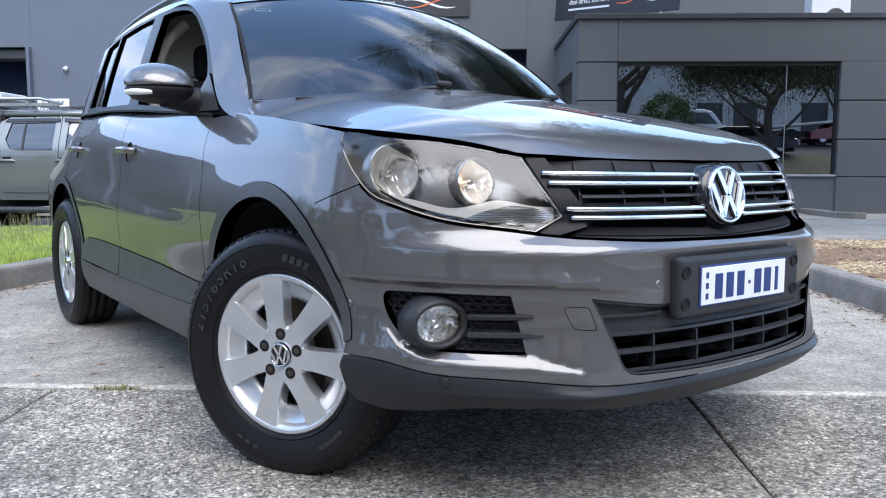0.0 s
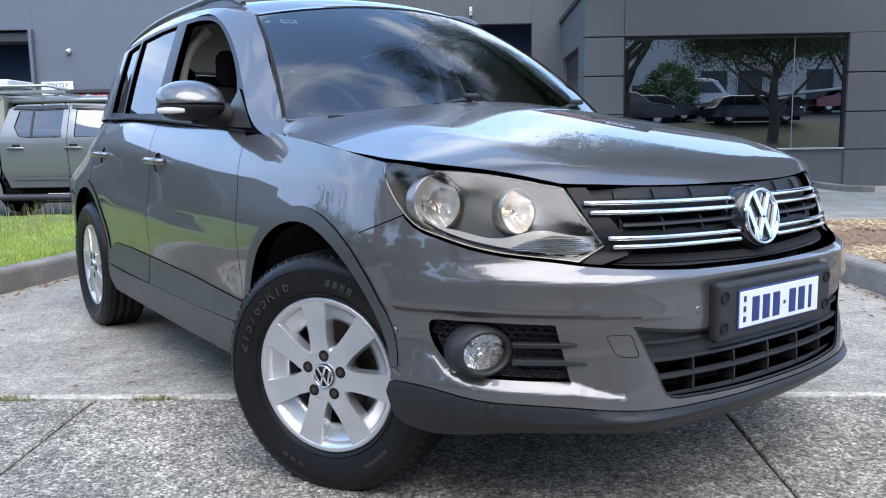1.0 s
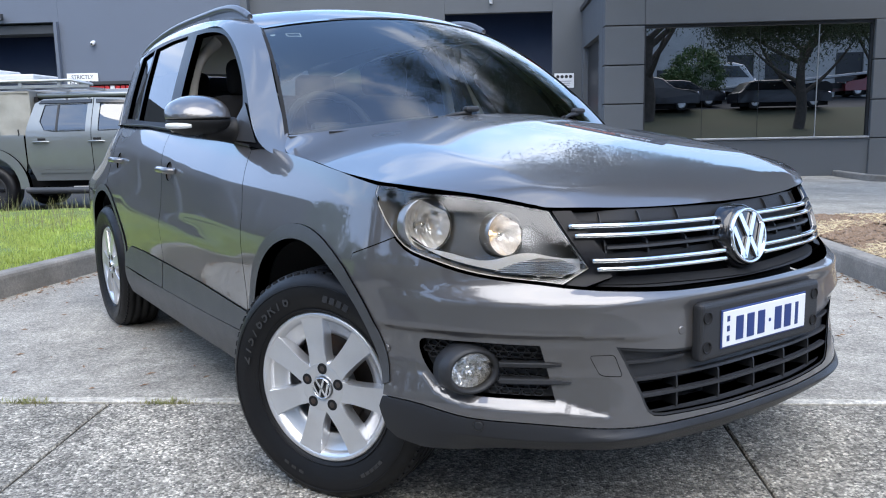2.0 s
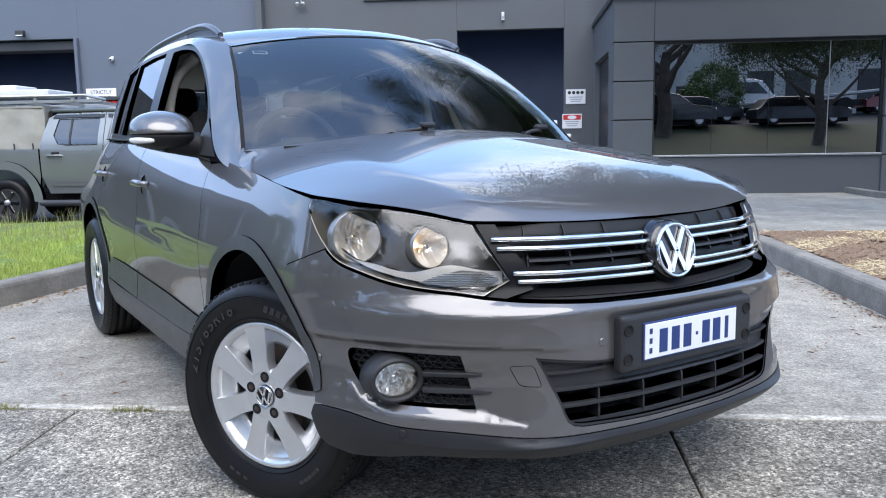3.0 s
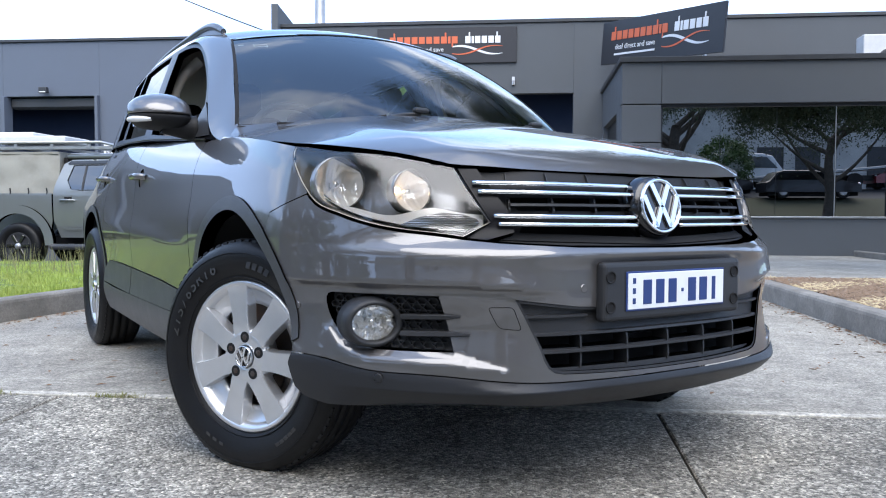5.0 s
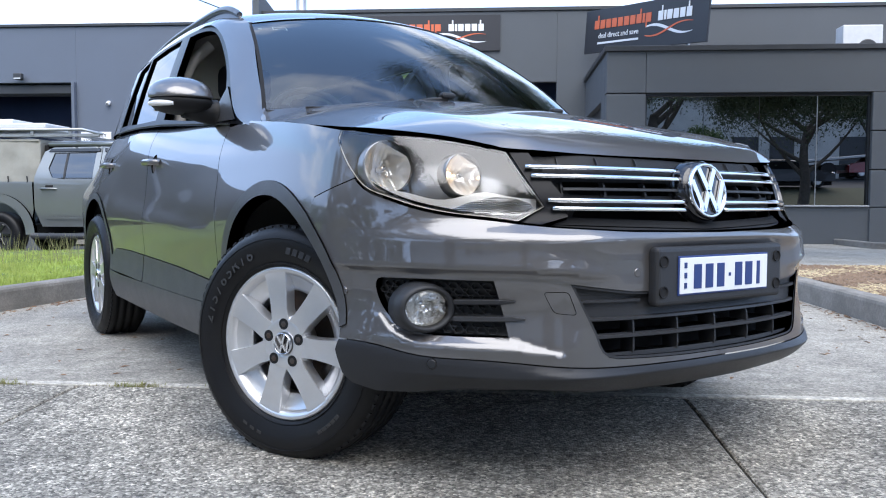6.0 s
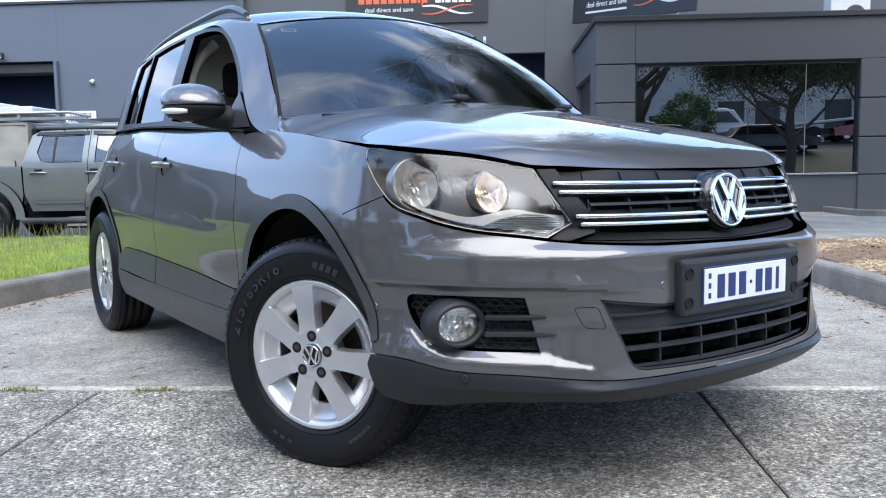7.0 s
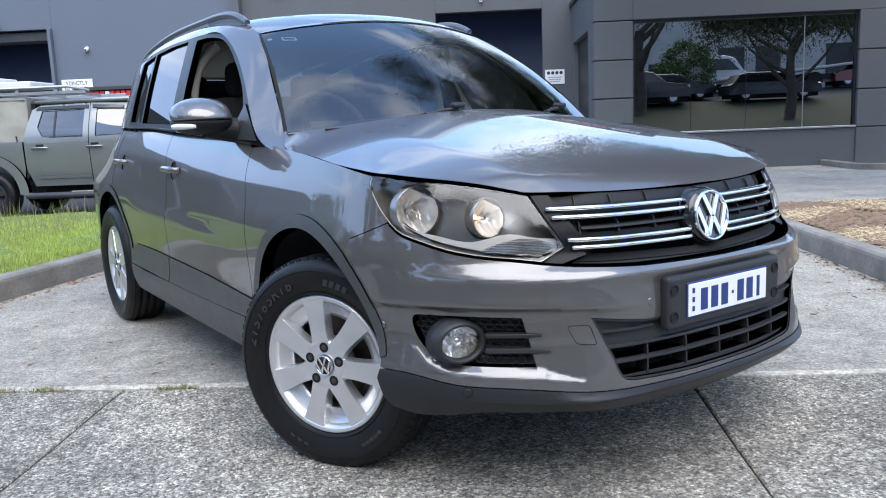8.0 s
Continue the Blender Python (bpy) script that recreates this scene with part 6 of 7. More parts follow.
    for k in range(72):
        a = 2 * math.pi * k / 72
        rot = Matrix.Rotation(a, 4, "Y")
        for y0, y1, sh in ((-0.004, 0.032, 0.010), (0.128, 0.164, -0.010)):
            box(bm, (0, 0, 0), (0.010, y1 - y0, 0.0165), 0.0, m=m @ rot @ Matrix.Translation((R - 0.0118, (y0 + y1) / 2, 0)) @ pose(0, 0, 0, 0, 0, 12 if y0 < 0 else -12))
    for v in bm.verts:
        v.co.z = max(v.co.z, 0.004)
    part("shoulder_tread", bm, RUBBER, tyre)["kind"] = "stuff"
    bm = bmesh.new()
    for r, w in ((0.229, 0.0016), (0.2985, 0.0012)):
        pts = [(r * math.cos(q), -0.0165 if r < 0.25 else -0.031, r * math.sin(q)) for q in np.linspace(0, 2 * math.pi, 73)[:-1]]
        add(bm, *tube(pts, w, 5, closed=True), m)
    part("sidewall_ring", bm, RUBBER, tyre, smooth=True)
    if lettered:
        rest = pose(0, 0, 0, 0, -turn, 0)
        for k, ch in enumerate("215/65R16"):
            ob = part("moulded_character", text_mesh("moulded_character", ch, 0.050, RUBBERSHINE, 0.0008, 0.0002), RUBBERSHINE, tyre)
            ob.matrix_world = m @ rest @ Matrix.Rotation(radians(-78 + 6.9 * k), 4, "Y") @ Matrix.Translation((0, -0.0300, 0.266)) @ pose(0, 0, 0, 90 - 9)
        for w0 in (8, 13, 18, 23, 132, 136, 140, 144, 148, 196, 202, 208):
            r0 = Matrix.Rotation(radians(w0), 4, "Y")
            part("moulded_bar", box(bmesh.new(), (0, 0, 0), (0.016, 0.0016, 0.022 if w0 < 100 else 0.010), 0.0005, m=m @ rest @ r0 @ Matrix.Translation((0, -0.0305, 0.268)) @ pose(0, 0, 0, -9)), RUBBERSHINE, tyre)


STEER = 27.5
wheel(-0.862, -0.022, 0.325, STEER, 1, -9, True)
wheel(-0.868, 2.606, 0.325, 0, 1, 20)
wheel(0.760, 0.06, 0.325, STEER, -1, 3)
wheel(0.868, 2.606, 0.325, 0, -1, 30)

# ---- cabin ----
cab = bmesh.new()
box(cab, (0, 0.62, 0.93), (1.36, 0.5, 0.22), 0.05, seg=3)
part("dashboard", cab, DASH, car)
part("cabin_floor", boxes(((0, 1.6, 0.40), (1.5, 2.6, 0.05)), ((-0.72, 1.6, 0.72), (0.05, 2.4, 0.62)), ((0.72, 1.6, 0.72), (0.05, 2.4, 0.62)), ((0, 3.1, 0.7), (1.4, 0.1, 0.6))), DASH, car)
part("headlining", panel("headlining", [(-0.97, 1.05), (0.97, 1.05), (0.97, 3.2), (-0.97, 3.2)], lambda x, y: roof(x, y) - np.array([0, 0, 0.035]), TRIMBEIGE, 0.1, flange=0.0, out_hint=(0, 0, -1)), TRIMBEIGE, car)


def seat(x, y, w=0.48):
    bm = bmesh.new()
    box(bm, (x, y, 0.62), (w, 0.50, 0.16), 0.05, seg=3)
    box(bm, (0, 0, 0), (w * 0.95, 0.13, 0.60), 0.05, m=Matrix.Translation((x, y + 0.29, 0.92)) @ pose(0, 0, 0, -14), seg=3)
    s = part("seat", bm, CLOTH, car, "charcoal cloth seat", smooth=True)
    part("headrest", box(bmesh.new(), (x, y + 0.39, 1.30), (0.26, 0.10, 0.17), 0.045, seg=3), CLOTH, s, smooth=True)
    part("headrest_post", boxes(((x - 0.06, y + 0.38, 1.2), (0.012, 0.012, 0.12)), ((x + 0.06, y + 0.38, 1.2), (0.012, 0.012, 0.12))), CHROME, s)


seat(-0.36, 1.28)
seat(0.36, 1.28)
seat(-0.40, 2.20, 0.55)
seat(0.40, 2.20, 0.55)
sw = Matrix.Translation((-0.36, 0.86, 1.02)) @ pose(0, 0, 0, 65)
bm = bmesh.new()
add(bm, *tube([(0.185 * math.cos(q), 0.185 * math.sin(q), 0) for q in np.linspace(0, 2 * math.pi, 41)[:-1]], 0.015, 10, closed=True), sw)
wheel_ob = part("steering_wheel", bm, DASH, car, smooth=True)
part("steering_boss", box(bmesh.new(), (0, 0, -0.01), (0.16, 0.13, 0.05), 0.02, m=sw, seg=2), DASH, wheel_ob)
part("steering_spoke", box(bmesh.new(), (0, 0, 0), (0.36, 0.04, 0.015), 0.004, m=sw), DASH, wheel_ob)


# ---- signs and fittings on the building ----
SIGNDARK = mat("sign_face_charcoal", (0.022, 0.022, 0.026), rough=0.45, stain=0.2, stain_scale=2)
ORANGE = mat("sign_orange", (0.62, 0.13, 0.05), rough=0.5)
SIGNWHITE = mat("sign_white", (0.75, 0.76, 0.78), rough=0.5)
REDP = mat("sign_red", (0.55, 0.03, 0.03), rough=0.45)
FADEINK = mat("faded_ink", (0.28, 0.30, 0.34), rough=0.6)
INK = mat("sign_ink", (0.02, 0.02, 0.025), rough=0.6)
SEMI = mat("matt_white_plastic", (0.62, 0.63, 0.64), rough=0.5, stain=0.2, stain_scale=6)
STEELGREY = mat("galvanised_steel", (0.42, 0.43, 0.44), rough=0.4, metal=0.7, stain=0.3, stain_scale=3)


def swoosh(w, h, y, parent, cx, cz):
    """Two crossing tapered ribbons."""
    for k, (m, s, off) in enumerate(((SIGNWHITE, 1, 0.0), (ORANGE, -1, 0.02))):
        vs, fs = [], []
        n = 20
        for i in range(n + 1):
            t = i / n
            z = s * (0.30 * math.cos(math.pi * t) + 0.12 * math.sin(2 * math.pi * t)) * h
            b = (0.20 if s > 0 else 0.12) * h * math.sin(math.pi * min(1.0, 0.12 + t * 0.85)) + 0.004
            vs += [(cx + (t - 0.5) * w, y - 0.002 * k, cz + z - b / 2), (cx + (t - 0.5) * w, y - 0.002 * k, cz + z + b / 2)]
        fs = [(2 * i, 2 * i + 2, 2 * i + 3, 2 * i + 1) for i in range(n)]
        part("ribbon", mesh_of("ribbon", vs, fs, m, False), m, parent)


def sign_board(m, w, h, url):
    """A dark fascia sign: plain orange and white bars for its lettering, two ribbons."""
    s = thing("sign", "dark fascia sign with orange and white lettering bars and ribbons", "sign", "fascia signs", m=m)
    part("board", box(bmesh.new(), (0, 0.03, 0), (w, 0.05, h), 0.004), SIGNDARK, s)
    y = 0.0
    # each stroke group: x-height block, with a stem up or down where there is one
    x0, zt = -w * 0.415, h * 0.05
    for word, material, x, span in (("dxxxxxxdip", ORANGE, x0, 0.50), ("dixxxt", SIGNWHITE, x0 + w * 0.545, 0.26)):
        unit = w * span / (len(word) - 0.55 * word.count("i"))
        for q in word:
            bw = unit * (0.45 if q == "i" else 1.0)
            part("letter_bar", box(bmesh.new(), (x + bw / 2, y, zt + h * 0.10), (bw * 0.80, 0.012, h * 0.20), 0.010 if q == "i" else 0.022, seg=3), material, s)
            if q in "dt":
                part("letter_stem", box(bmesh.new(), (x + bw * (0.72 if q == "d" else 0.4), y, zt + h * 0.24), (bw * 0.22, 0.012, h * 0.14), 0.006), material, s)
            if q == "p":
                part("letter_stem", box(bmesh.new(), (x + bw * 0.2, y, zt - h * 0.04), (bw * 0.22, 0.012, h * 0.12), 0.006), material, s)
            x += bw
    slogan = part("lettering", text_mesh("lettering", "deal direct and save", h * 0.172, SIGNWHITE, 0.004), SIGNWHITE, s)
    slogan["kind"] = "stuff"
    slogan.matrix_local = Matrix.Translation((x0 + w * 0.222, y, -h * 0.115)) @ pose(0, 0, 0, 90)
    if url:
        part("letter_bar", box(bmesh.new(), (x0 + w * 0.22, y, -h * 0.28), (w * 0.36, 0.008, h * 0.045), 0.002), SIGNWHITE, s)
    swoosh(w * 0.36, h * 0.32, -0.002, s, w * 0.22, -h * 0.14)
    return s


sign_board(SITE @ Matrix.Translation((-1.775, VB - 0.06, 4.84)), 3.38, 0.85, False)
a, b = Vector((1.89, 16.1, 0)), Vector((3.905, 12.95, 0))
d = (b - a).normalized()
turn = math.degrees(math.atan2(d.y, d.x))
m2 = SITE @ Matrix.Translation(((a.x + b.x) / 2, (a.y + b.y) / 2, 4.543)) @ pose(0, 0, 0, 0, 0, turn) @ pose(0, 0, 0, 0, 5.6, 0)
sign_two = sign_board(m2, (b - a).length, 0.96, True)
for t in (-0.35, 0.35):
    part("prop", box(bmesh.new(), (t * (b - a).length, 0.10, -0.45), (0.06, 0.06, 1.0), 0.004), STEELGREY, sign_two)

no_stock = thing("sign", "white sign with black capitals on the yard wall", "sign", m=SITE @ Matrix.Translation((-10.14, VB - 0.03, 2.355)))
part("board", box(bmesh.new(), (0, 0, 0), (0.78, 0.02, 0.32), 0.004), SIGNWHITE, no_stock)
for txt, z in (("STRICTLY", 0.065), ("NO STOCK", -0.075)):
    ob = part("lettering", text_mesh("lettering", txt, 0.128, INK), INK, no_stock)
    ob["kind"] = "stuff"
    ob.matrix_local = Matrix.Translation((0.0, -0.013, z)) @ pose(0, 0, 0, 90)


def notice(m, w, h, top):
    n = thing("notice", "small white safety notice with a coloured heading band", "notice", "wall notices", m=m)
    part("board", box(bmesh.new(), (0, 0, 0), (w, 0.012, h), 0.002), SIGNWHITE, n)
    if top is REDP:
        part("heading", box(bmesh.new(), (0, -0.008, h * 0.26), (w * 0.90, 0.004, h * 0.34), 0.001), top, n)
        part("heading_oval", lathe([(0.0, -0.003), (h * 0.13, -0.003), (h * 0.13, 0.0)], 20, Matrix.Translation((0, -0.009, h * 0.26)) @ Matrix.Diagonal((2.4, 1, 1, 1))), SIGNWHITE, n)
    else:
        for k in range(4):
            part("pictogram", lathe([(0.0, -0.003), (w * 0.085, -0.003), (w * 0.085, 0.0)], 18, Matrix.Translation(((k - 1.5) * w * 0.215, -0.007, h * 0.27))), top, n)
    for k in range(3):
        part("text_bar", box(bmesh.new(), (0, -0.008, -h * (0.04 + 0.14 * k)), (w * (0.72 - 0.1 * k), 0.004, h * 0.055), 0.0005), FADEINK, n)


notice(SITE @ Matrix.Translation((1.55, VB - 0.02, 2.08)), 0.46, 0.34, INK)
notice(SITE @ Matrix.Translation((1.467, VB - 0.02, 1.506)), 0.46, 0.34, REDP)
notice(SITE @ Matrix.Translation((2.06, 14.0, 2.0)) @ pose(0, 0, 0, 0, 0, -90), 0.34, 0.34, INK)
notice(SITE @ Matrix.Translation((2.06, 14.0, 1.45)) @ pose(0, 0, 0, 0, 0, -90), 0.34, 0.34, REDP)


def wall_camera(u, z, label):
    c = thing("security_camera", label, "security camera", "wall cameras", m=SITE @ Matrix.Translation((u, VB, z)))
    part("mount", lathe([(0.0, -0.05), (0.035, -0.045), (0.04, 0.0)], 20), SEMI, c, smooth=True)
    bm = bmesh.new()
    bmesh.ops.create_uvsphere(bm, u_segments=20, v_segments=14, radius=0.055, matrix=Matrix.Translation((0, -0.07, -0.04)))
    part("dome", bm, SEMI, c, smooth=True)
    part("lens", lathe([(0.0, -0.03), (0.02, -0.028), (0.022, 0.0)], 16, Matrix.Translation((0, -0.105, -0.05))), VOID, c, smooth=True)


wall_camera(-9.80, 3.25, "small white dome camera on the yard wall")
door_sensor = thing("door_sensor", "slim pale sensor box on the warehouse wall", "sensor", m=SITE @ Matrix.Translation((-0.157, VB, 3.97)))
part("case", box(bmesh.new(), (0, -0.04, 0), (0.07, 0.08, 0.19), 0.012, seg=2), SEMI, door_sensor)
part("window", box(bmesh.new(), (0, -0.083, -0.03), (0.05, 0.012, 0.07), 0.004), FADEINK, door_sensor)


def flood_lamp(u, z):
    f = thing("flood_lamp", "small grey wall flood lamp on a bracket", "wall lamp", m=SITE @ Matrix.Translation((u, VB, z)))
    part("bracket", boxes(((0, -0.06, 0), (0.05, 0.12, 0.05)), bevel=0.004), STEELGREY, f)
    part("housing", box(bmesh.new(), (0, -0.16, -0.02), (0.22, 0.12, 0.15), 0.02, seg=2), CAPGREY, f)
    part("glass", box(bmesh.new(), (0, -0.20, -0.075), (0.18, 0.06, 0.03), 0.008), SEMI, f)


flood_lamp(-12.05, 3.90)
spot = thing("sensor_light", "twin grey sensor light on the warehouse wall", "wall lamp", m=SITE @ Matrix.Translation((-4.97, VB, 4.60)))
part("base", lathe([(0.0, -0.05), (0.05, -0.045), (0.055, 0.0)], 20), STEELGREY, spot, smooth=True)
part("stem", boxes(((0, -0.07, -0.10), (0.025, 0.025, 0.2)), bevel=0.005), STEELGREY, spot)
for sx in (-0.07, 0.07):
    part("head", lathe([(0.0, -0.10), (0.05, -0.10), (0.055, -0.08), (0.03, 0.02), (0.0, 0.03)], 20, Matrix.Translation((sx, -0.12, -0.2)) @ pose(0, 0, 0, 25)), STEELGREY, spot, smooth=True)
ac = thing("air_conditioner", "pale air conditioning unit on the office roof", "air conditioner", m=SITE @ Matrix.Translation((7.76, 15.4, 3.50)))
part("case", box(bmesh.new(), (0, 0, 0.60), (0.84, 0.40, 1.1), 0.02, seg=2), SEMI, ac)
part("fan_guard", lathe([(0.0, -0.01), (0.20, -0.01), (0.22, 0.0)], 28, Matrix.Translation((0.1, -0.205, 0.62))), CAPGREY, ac)
pole = thing("pole", "grey steel service pole rising behind the parapet", "pole", m=SITE @ Matrix.Translation((-5.22, VB + 1.2, 0)))
part("shaft", lathe([(0.14, 0.0), (0.13, 7.6), (0.0, 7.6)], 20, pose(0, 0, 0, 90)), STEELGREY, pole, smooth=True)
cable = thing("overhead_cable", "black overhead service cable sagging to the roof", "cable", m=Matrix())
p0, p1 = Vector((-13.5, VB + 2.0, 8.6)), Vector((-6.0, VB + 1.5, 5.35))
pts = [SITE @ (p0.lerp(p1, t) - Vector((0, 0, 0.5 * t * (1 - t)))) for t in np.linspace(0, 1, 24)]
part("wire", mesh_of("wire", *tube(pts, 0.016, 6), BLACK, True), BLACK, cable)


# ---- parked utility truck ----
UTE = mat("silver_grey_paint", (0.20, 0.216, 0.220), rough=0.35, metal=0.5, coat=0.8, coat_rough=0.03, coat_ior=1.7, grain=0.08, scale=900, stain=0.1, stain_scale=2)
CANVAS = mat("grey_green_canvas", (0.30, 0.295, 0.265), rough=0.9, bump=0.5, bump_scale=300, stain=0.5, stain_scale=2.5, tint=(0.20, 0.19, 0.165))
ute = thing("utility_truck", "silver-grey dual-cab utility truck with canvas canopy and roof rack", "utility truck", m=SITE @ Matrix.Translation((-0.06, 8.8, -0.13)))


def side_panel(name, outline, y, material, parent, holes=(), bulge=0.0, thick=0.04, label=""):
    """An upright panel of the truck's side; its outline is in (u, z)."""
    f = lambda a, z: np.stack([a, y - bulge * np.sin(np.clip((z - 0.4) / 1.3, 0, 1) * math.pi) + 0.16 * smoothstep(1.12, 1.85, z), z], -1)
    return part(name, panel(name, outline, f, material, 0.06, holes=holes, flange=thick, out_hint=(0, -1, 0)), material, parent, label)


# rear door, front door, tub with flared arch
dz = 0.14
rear_win = [(-6.74, 1.10 + dz), (-6.82, 1.24 + dz), (-6.77, 1.48 + dz), (-6.11, 1.49 + dz), (-6.11, 1.08 + dz), (-6.60, 1.08 + dz)]
r_door = [(-6.92, 0.36 + dz), (-7.02, 0.62 + dz), (-7.02, 1.1 + dz), (-6.93, 1.50 + dz), (-6.80, 1.565 + dz), (-6.03, 1.58 + dz), (-6.02, 0.36 + dz)]
rd_ob = side_panel("rear_door", r_door, 0.0, UTE, ute, holes=[rear_win], bulge=0.05)
front_win = [(-5.92, 1.08 + dz), (-5.92, 1.49 + dz), (-5.45, 1.47 + dz), (-5.05, 1.10 + dz)]
f_door = [(-6.01, 0.36 + dz), (-6.02, 1.58 + dz), (-5.45, 1.56 + dz), (-4.95, 1.12 + dz), (-4.93, 0.36 + dz)]
fd_ob = side_panel("front_door", f_door, 0.0, UTE, ute, holes=[front_win], bulge=0.05)
for w_, par in ((rear_win, rd_ob), (front_win, fd_ob)):
    side_panel("door_glass", w_, 0.015, TINTED, par, thick=0.0, bulge=0.05)
side_panel("window_divider", [(-6.575, 1.09 + dz), (-6.575, 1.48 + dz), (-6.545, 1.48 + dz), (-6.545, 1.09 + dz)], 0.008, BLACK, rd_ob, bulge=0.05)
side_panel("rain_deflector", [(-6.86, 1.50 + dz), (-6.82, 1.545 + dz), (-6.05, 1.555 + dz), (-6.05, 1.505 + dz)], -0.02, GLOSSBLACK, rd_ob, bulge=0.05)
side_panel("rain_deflector", [(-5.98, 1.505 + dz), (-5.98, 1.555 + dz), (-5.5, 1.53 + dz), (-5.5, 1.49 + dz)], -0.02, GLOSSBLACK, fd_ob, bulge=0.05)
side_panel("rub_strip", [(-6.85, 0.47 + dz), (-6.85, 0.52 + dz), (-6.03, 0.52 + dz), (-6.03, 0.47 + dz)], -0.012, UTE, rd_ob, bulge=0.05)
for u, par in ((-6.78, rd_ob), (-5.93, fd_ob)):
    bm = bmesh.new()
    add(bm, *tube([(u - 0.13, -0.045, 0.93 + dz), (u - 0.10, -0.085, 0.935 + dz), (u + 0.08, -0.085, 0.935 + dz), (u + 0.11, -0.045, 0.93 + dz)], 0.016, 8))
    part("door_handle", bm, UTE, par, smooth=True)
    # near-black block stands in for the shade of the hollow
    part("handle_recess", box(bmesh.new(), (u, -0.045, 0.955 + dz), (0.13, 0.02, 0.07), 0.008), VOID, par)
tub = [(-9.4, 0.42 + dz)] + [(-7.62 + 0.47 * math.cos(w), 0.24 + dz + 0.50 * math.sin(w)) for w in np.linspace(math.pi * 0.92, 0.12, 16)] + [(-7.09, 0.40 + dz), (-7.05, 0.62 + dz), (-7.06, 1.04 + dz), (-9.4, 1.04 + dz)]
side_panel("tub", tub, 0.0, UTE, ute, bulge=0.03)
flare = [(-7.62 + 0.60 * math.cos(w), 0.24 + dz + 0.62 * math.sin(w)) for w in np.linspace(math.pi * 0.95, 0.0, 22)] + [(-7.62 + 0.46 * math.cos(w), 0.24 + dz + 0.49 * math.sin(w)) for w in np.linspace(0.0, math.pi * 0.95, 22)]
side_panel("arch_flare", flare, -0.06, UTE, ute, bulge=0.0, thick=0.08)
part("cab_roof", box(bmesh.new(), (-5.98, 0.78, 1.62 + dz), (1.9, 1.25, 0.09), 0.04, seg=3), UTE, ute, smooth=True)
# near-black boxes fill the cab in place of its inner shade
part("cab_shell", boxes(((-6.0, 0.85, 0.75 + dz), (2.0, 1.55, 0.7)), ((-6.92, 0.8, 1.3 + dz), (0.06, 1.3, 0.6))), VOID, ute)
part("bonnet", box(bmesh.new(), (-4.2, 0.85, 0.80 + dz), (1.4, 1.6, 0.62), 0.12, seg=4), UTE, ute, smooth=True)
part("screen_pillar", mesh_of("screen_pillar", *tube([(-5.4, 0.12, 1.60 + dz), (-4.9, 0.05, 1.1 + dz)], 0.04, 8), UTE, True), UTE, ute)
part("far_side", boxes(((-6.2, 1.62, 0.9 + dz), (6.0, 0.06, 1.0))), UTE, ute)
part("side_step", mesh_of("side_step", *tube([(-7.05, -0.04, 0.22 + dz), (-6.9, -0.12, 0.22 + dz), (-5.1, -0.12, 0.22 + dz), (-4.95, -0.04, 0.22 + dz)], 0.05, 10), CAPGREY, True), CAPGREY, ute, "grey tubular side step")
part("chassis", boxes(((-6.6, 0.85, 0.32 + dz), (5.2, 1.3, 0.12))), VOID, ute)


def canvas_canopy():
    """A boxy canvas cover with soft creases over the tub."""
    vs, fs = [], []
    nu, nz = 28, 14
    for i in range(nu + 1):
        for j in range(nz + 1):
            u, z = -9.4 + 2.42 * i / nu, 1.0 + 0.66 * j / nz + dz
            w = 0.02 * noise.noise(Vector((u * 3, z * 4, 0))) + 0.012 * math.sin(u * 14 + z * 3) * smoothstep(-7.6, -7.0, u)
            vs.append((u, 0.02 + float(w) + 0.06 * (j / nz), z))
    n = nz + 1
    fs = [(i * n + j, (i + 1) * n + j, (i + 1) * n + j + 1, i * n + j + 1) for i in range(nu) for j in range(nz)]
    c = part("canopy", mesh_of("canopy", vs, fs, CANVAS, True), CANVAS, ute, "creased grey canvas canopy")
    part("canopy_end", boxes(((-6.99, 0.8, 1.33 + dz), (0.03, 1.45, 0.66)), ((-8.2, 0.82, 1.67 + dz), (2.42, 1.5, 0.03))), CANVAS, c)
    for u in (-7.75, -7.45, -7.15):
        part("strap", mesh_of("strap", *tube([(u, -0.01, 1.0 + dz), (u + 0.02, -0.03, 1.06 + dz), (u, -0.01, 1.12 + dz)], 0.01, 6), BLACK, True), BLACK, c)


canvas_canopy()
rack = part("roof_rack", boxes(((-7.35, 0.10, 1.745 + dz), (2.6, 0.05, 0.05)), ((-7.35, 1.45, 1.745 + dz), (2.6, 0.05, 0.05)), bevel=0.006), STEELGREY, ute, "steel roof rack")
part("rack_rail", mesh_of("rack_rail", *tube([(-8.7, 0.06, 1.83 + dz), (-6.3, 0.06, 1.83 + dz), (-6.0, 0.10, 1.76 + dz)], 0.022, 8), STEELGREY, True), STEELGREY, rack)
for u in (-8.3, -7.7, -7.1, -6.5):
    part("rack_post", boxes(((u, 0.08, 1.79 + dz), (0.05, 0.03, 0.09))), STEELGREY, rack)
    part("cross_bar", boxes(((u, 0.78, 1.76 + dz), (0.05, 1.35, 0.04))), STEELGREY, rack)
part("load_panel", box(bmesh.new(), (-7.55, 0.45, 1.885 + dz), (1.30, 0.7, 0.10), 0.02, seg=2), SEMI, ute, "white panels on the roof rack")
part("load_panel", box(bmesh.new(), (-8.2, 0.75, 1.97 + dz), (1.1, 0.6, 0.13), 0.02, seg=2), SEMI, ute, "white panels on the roof rack")


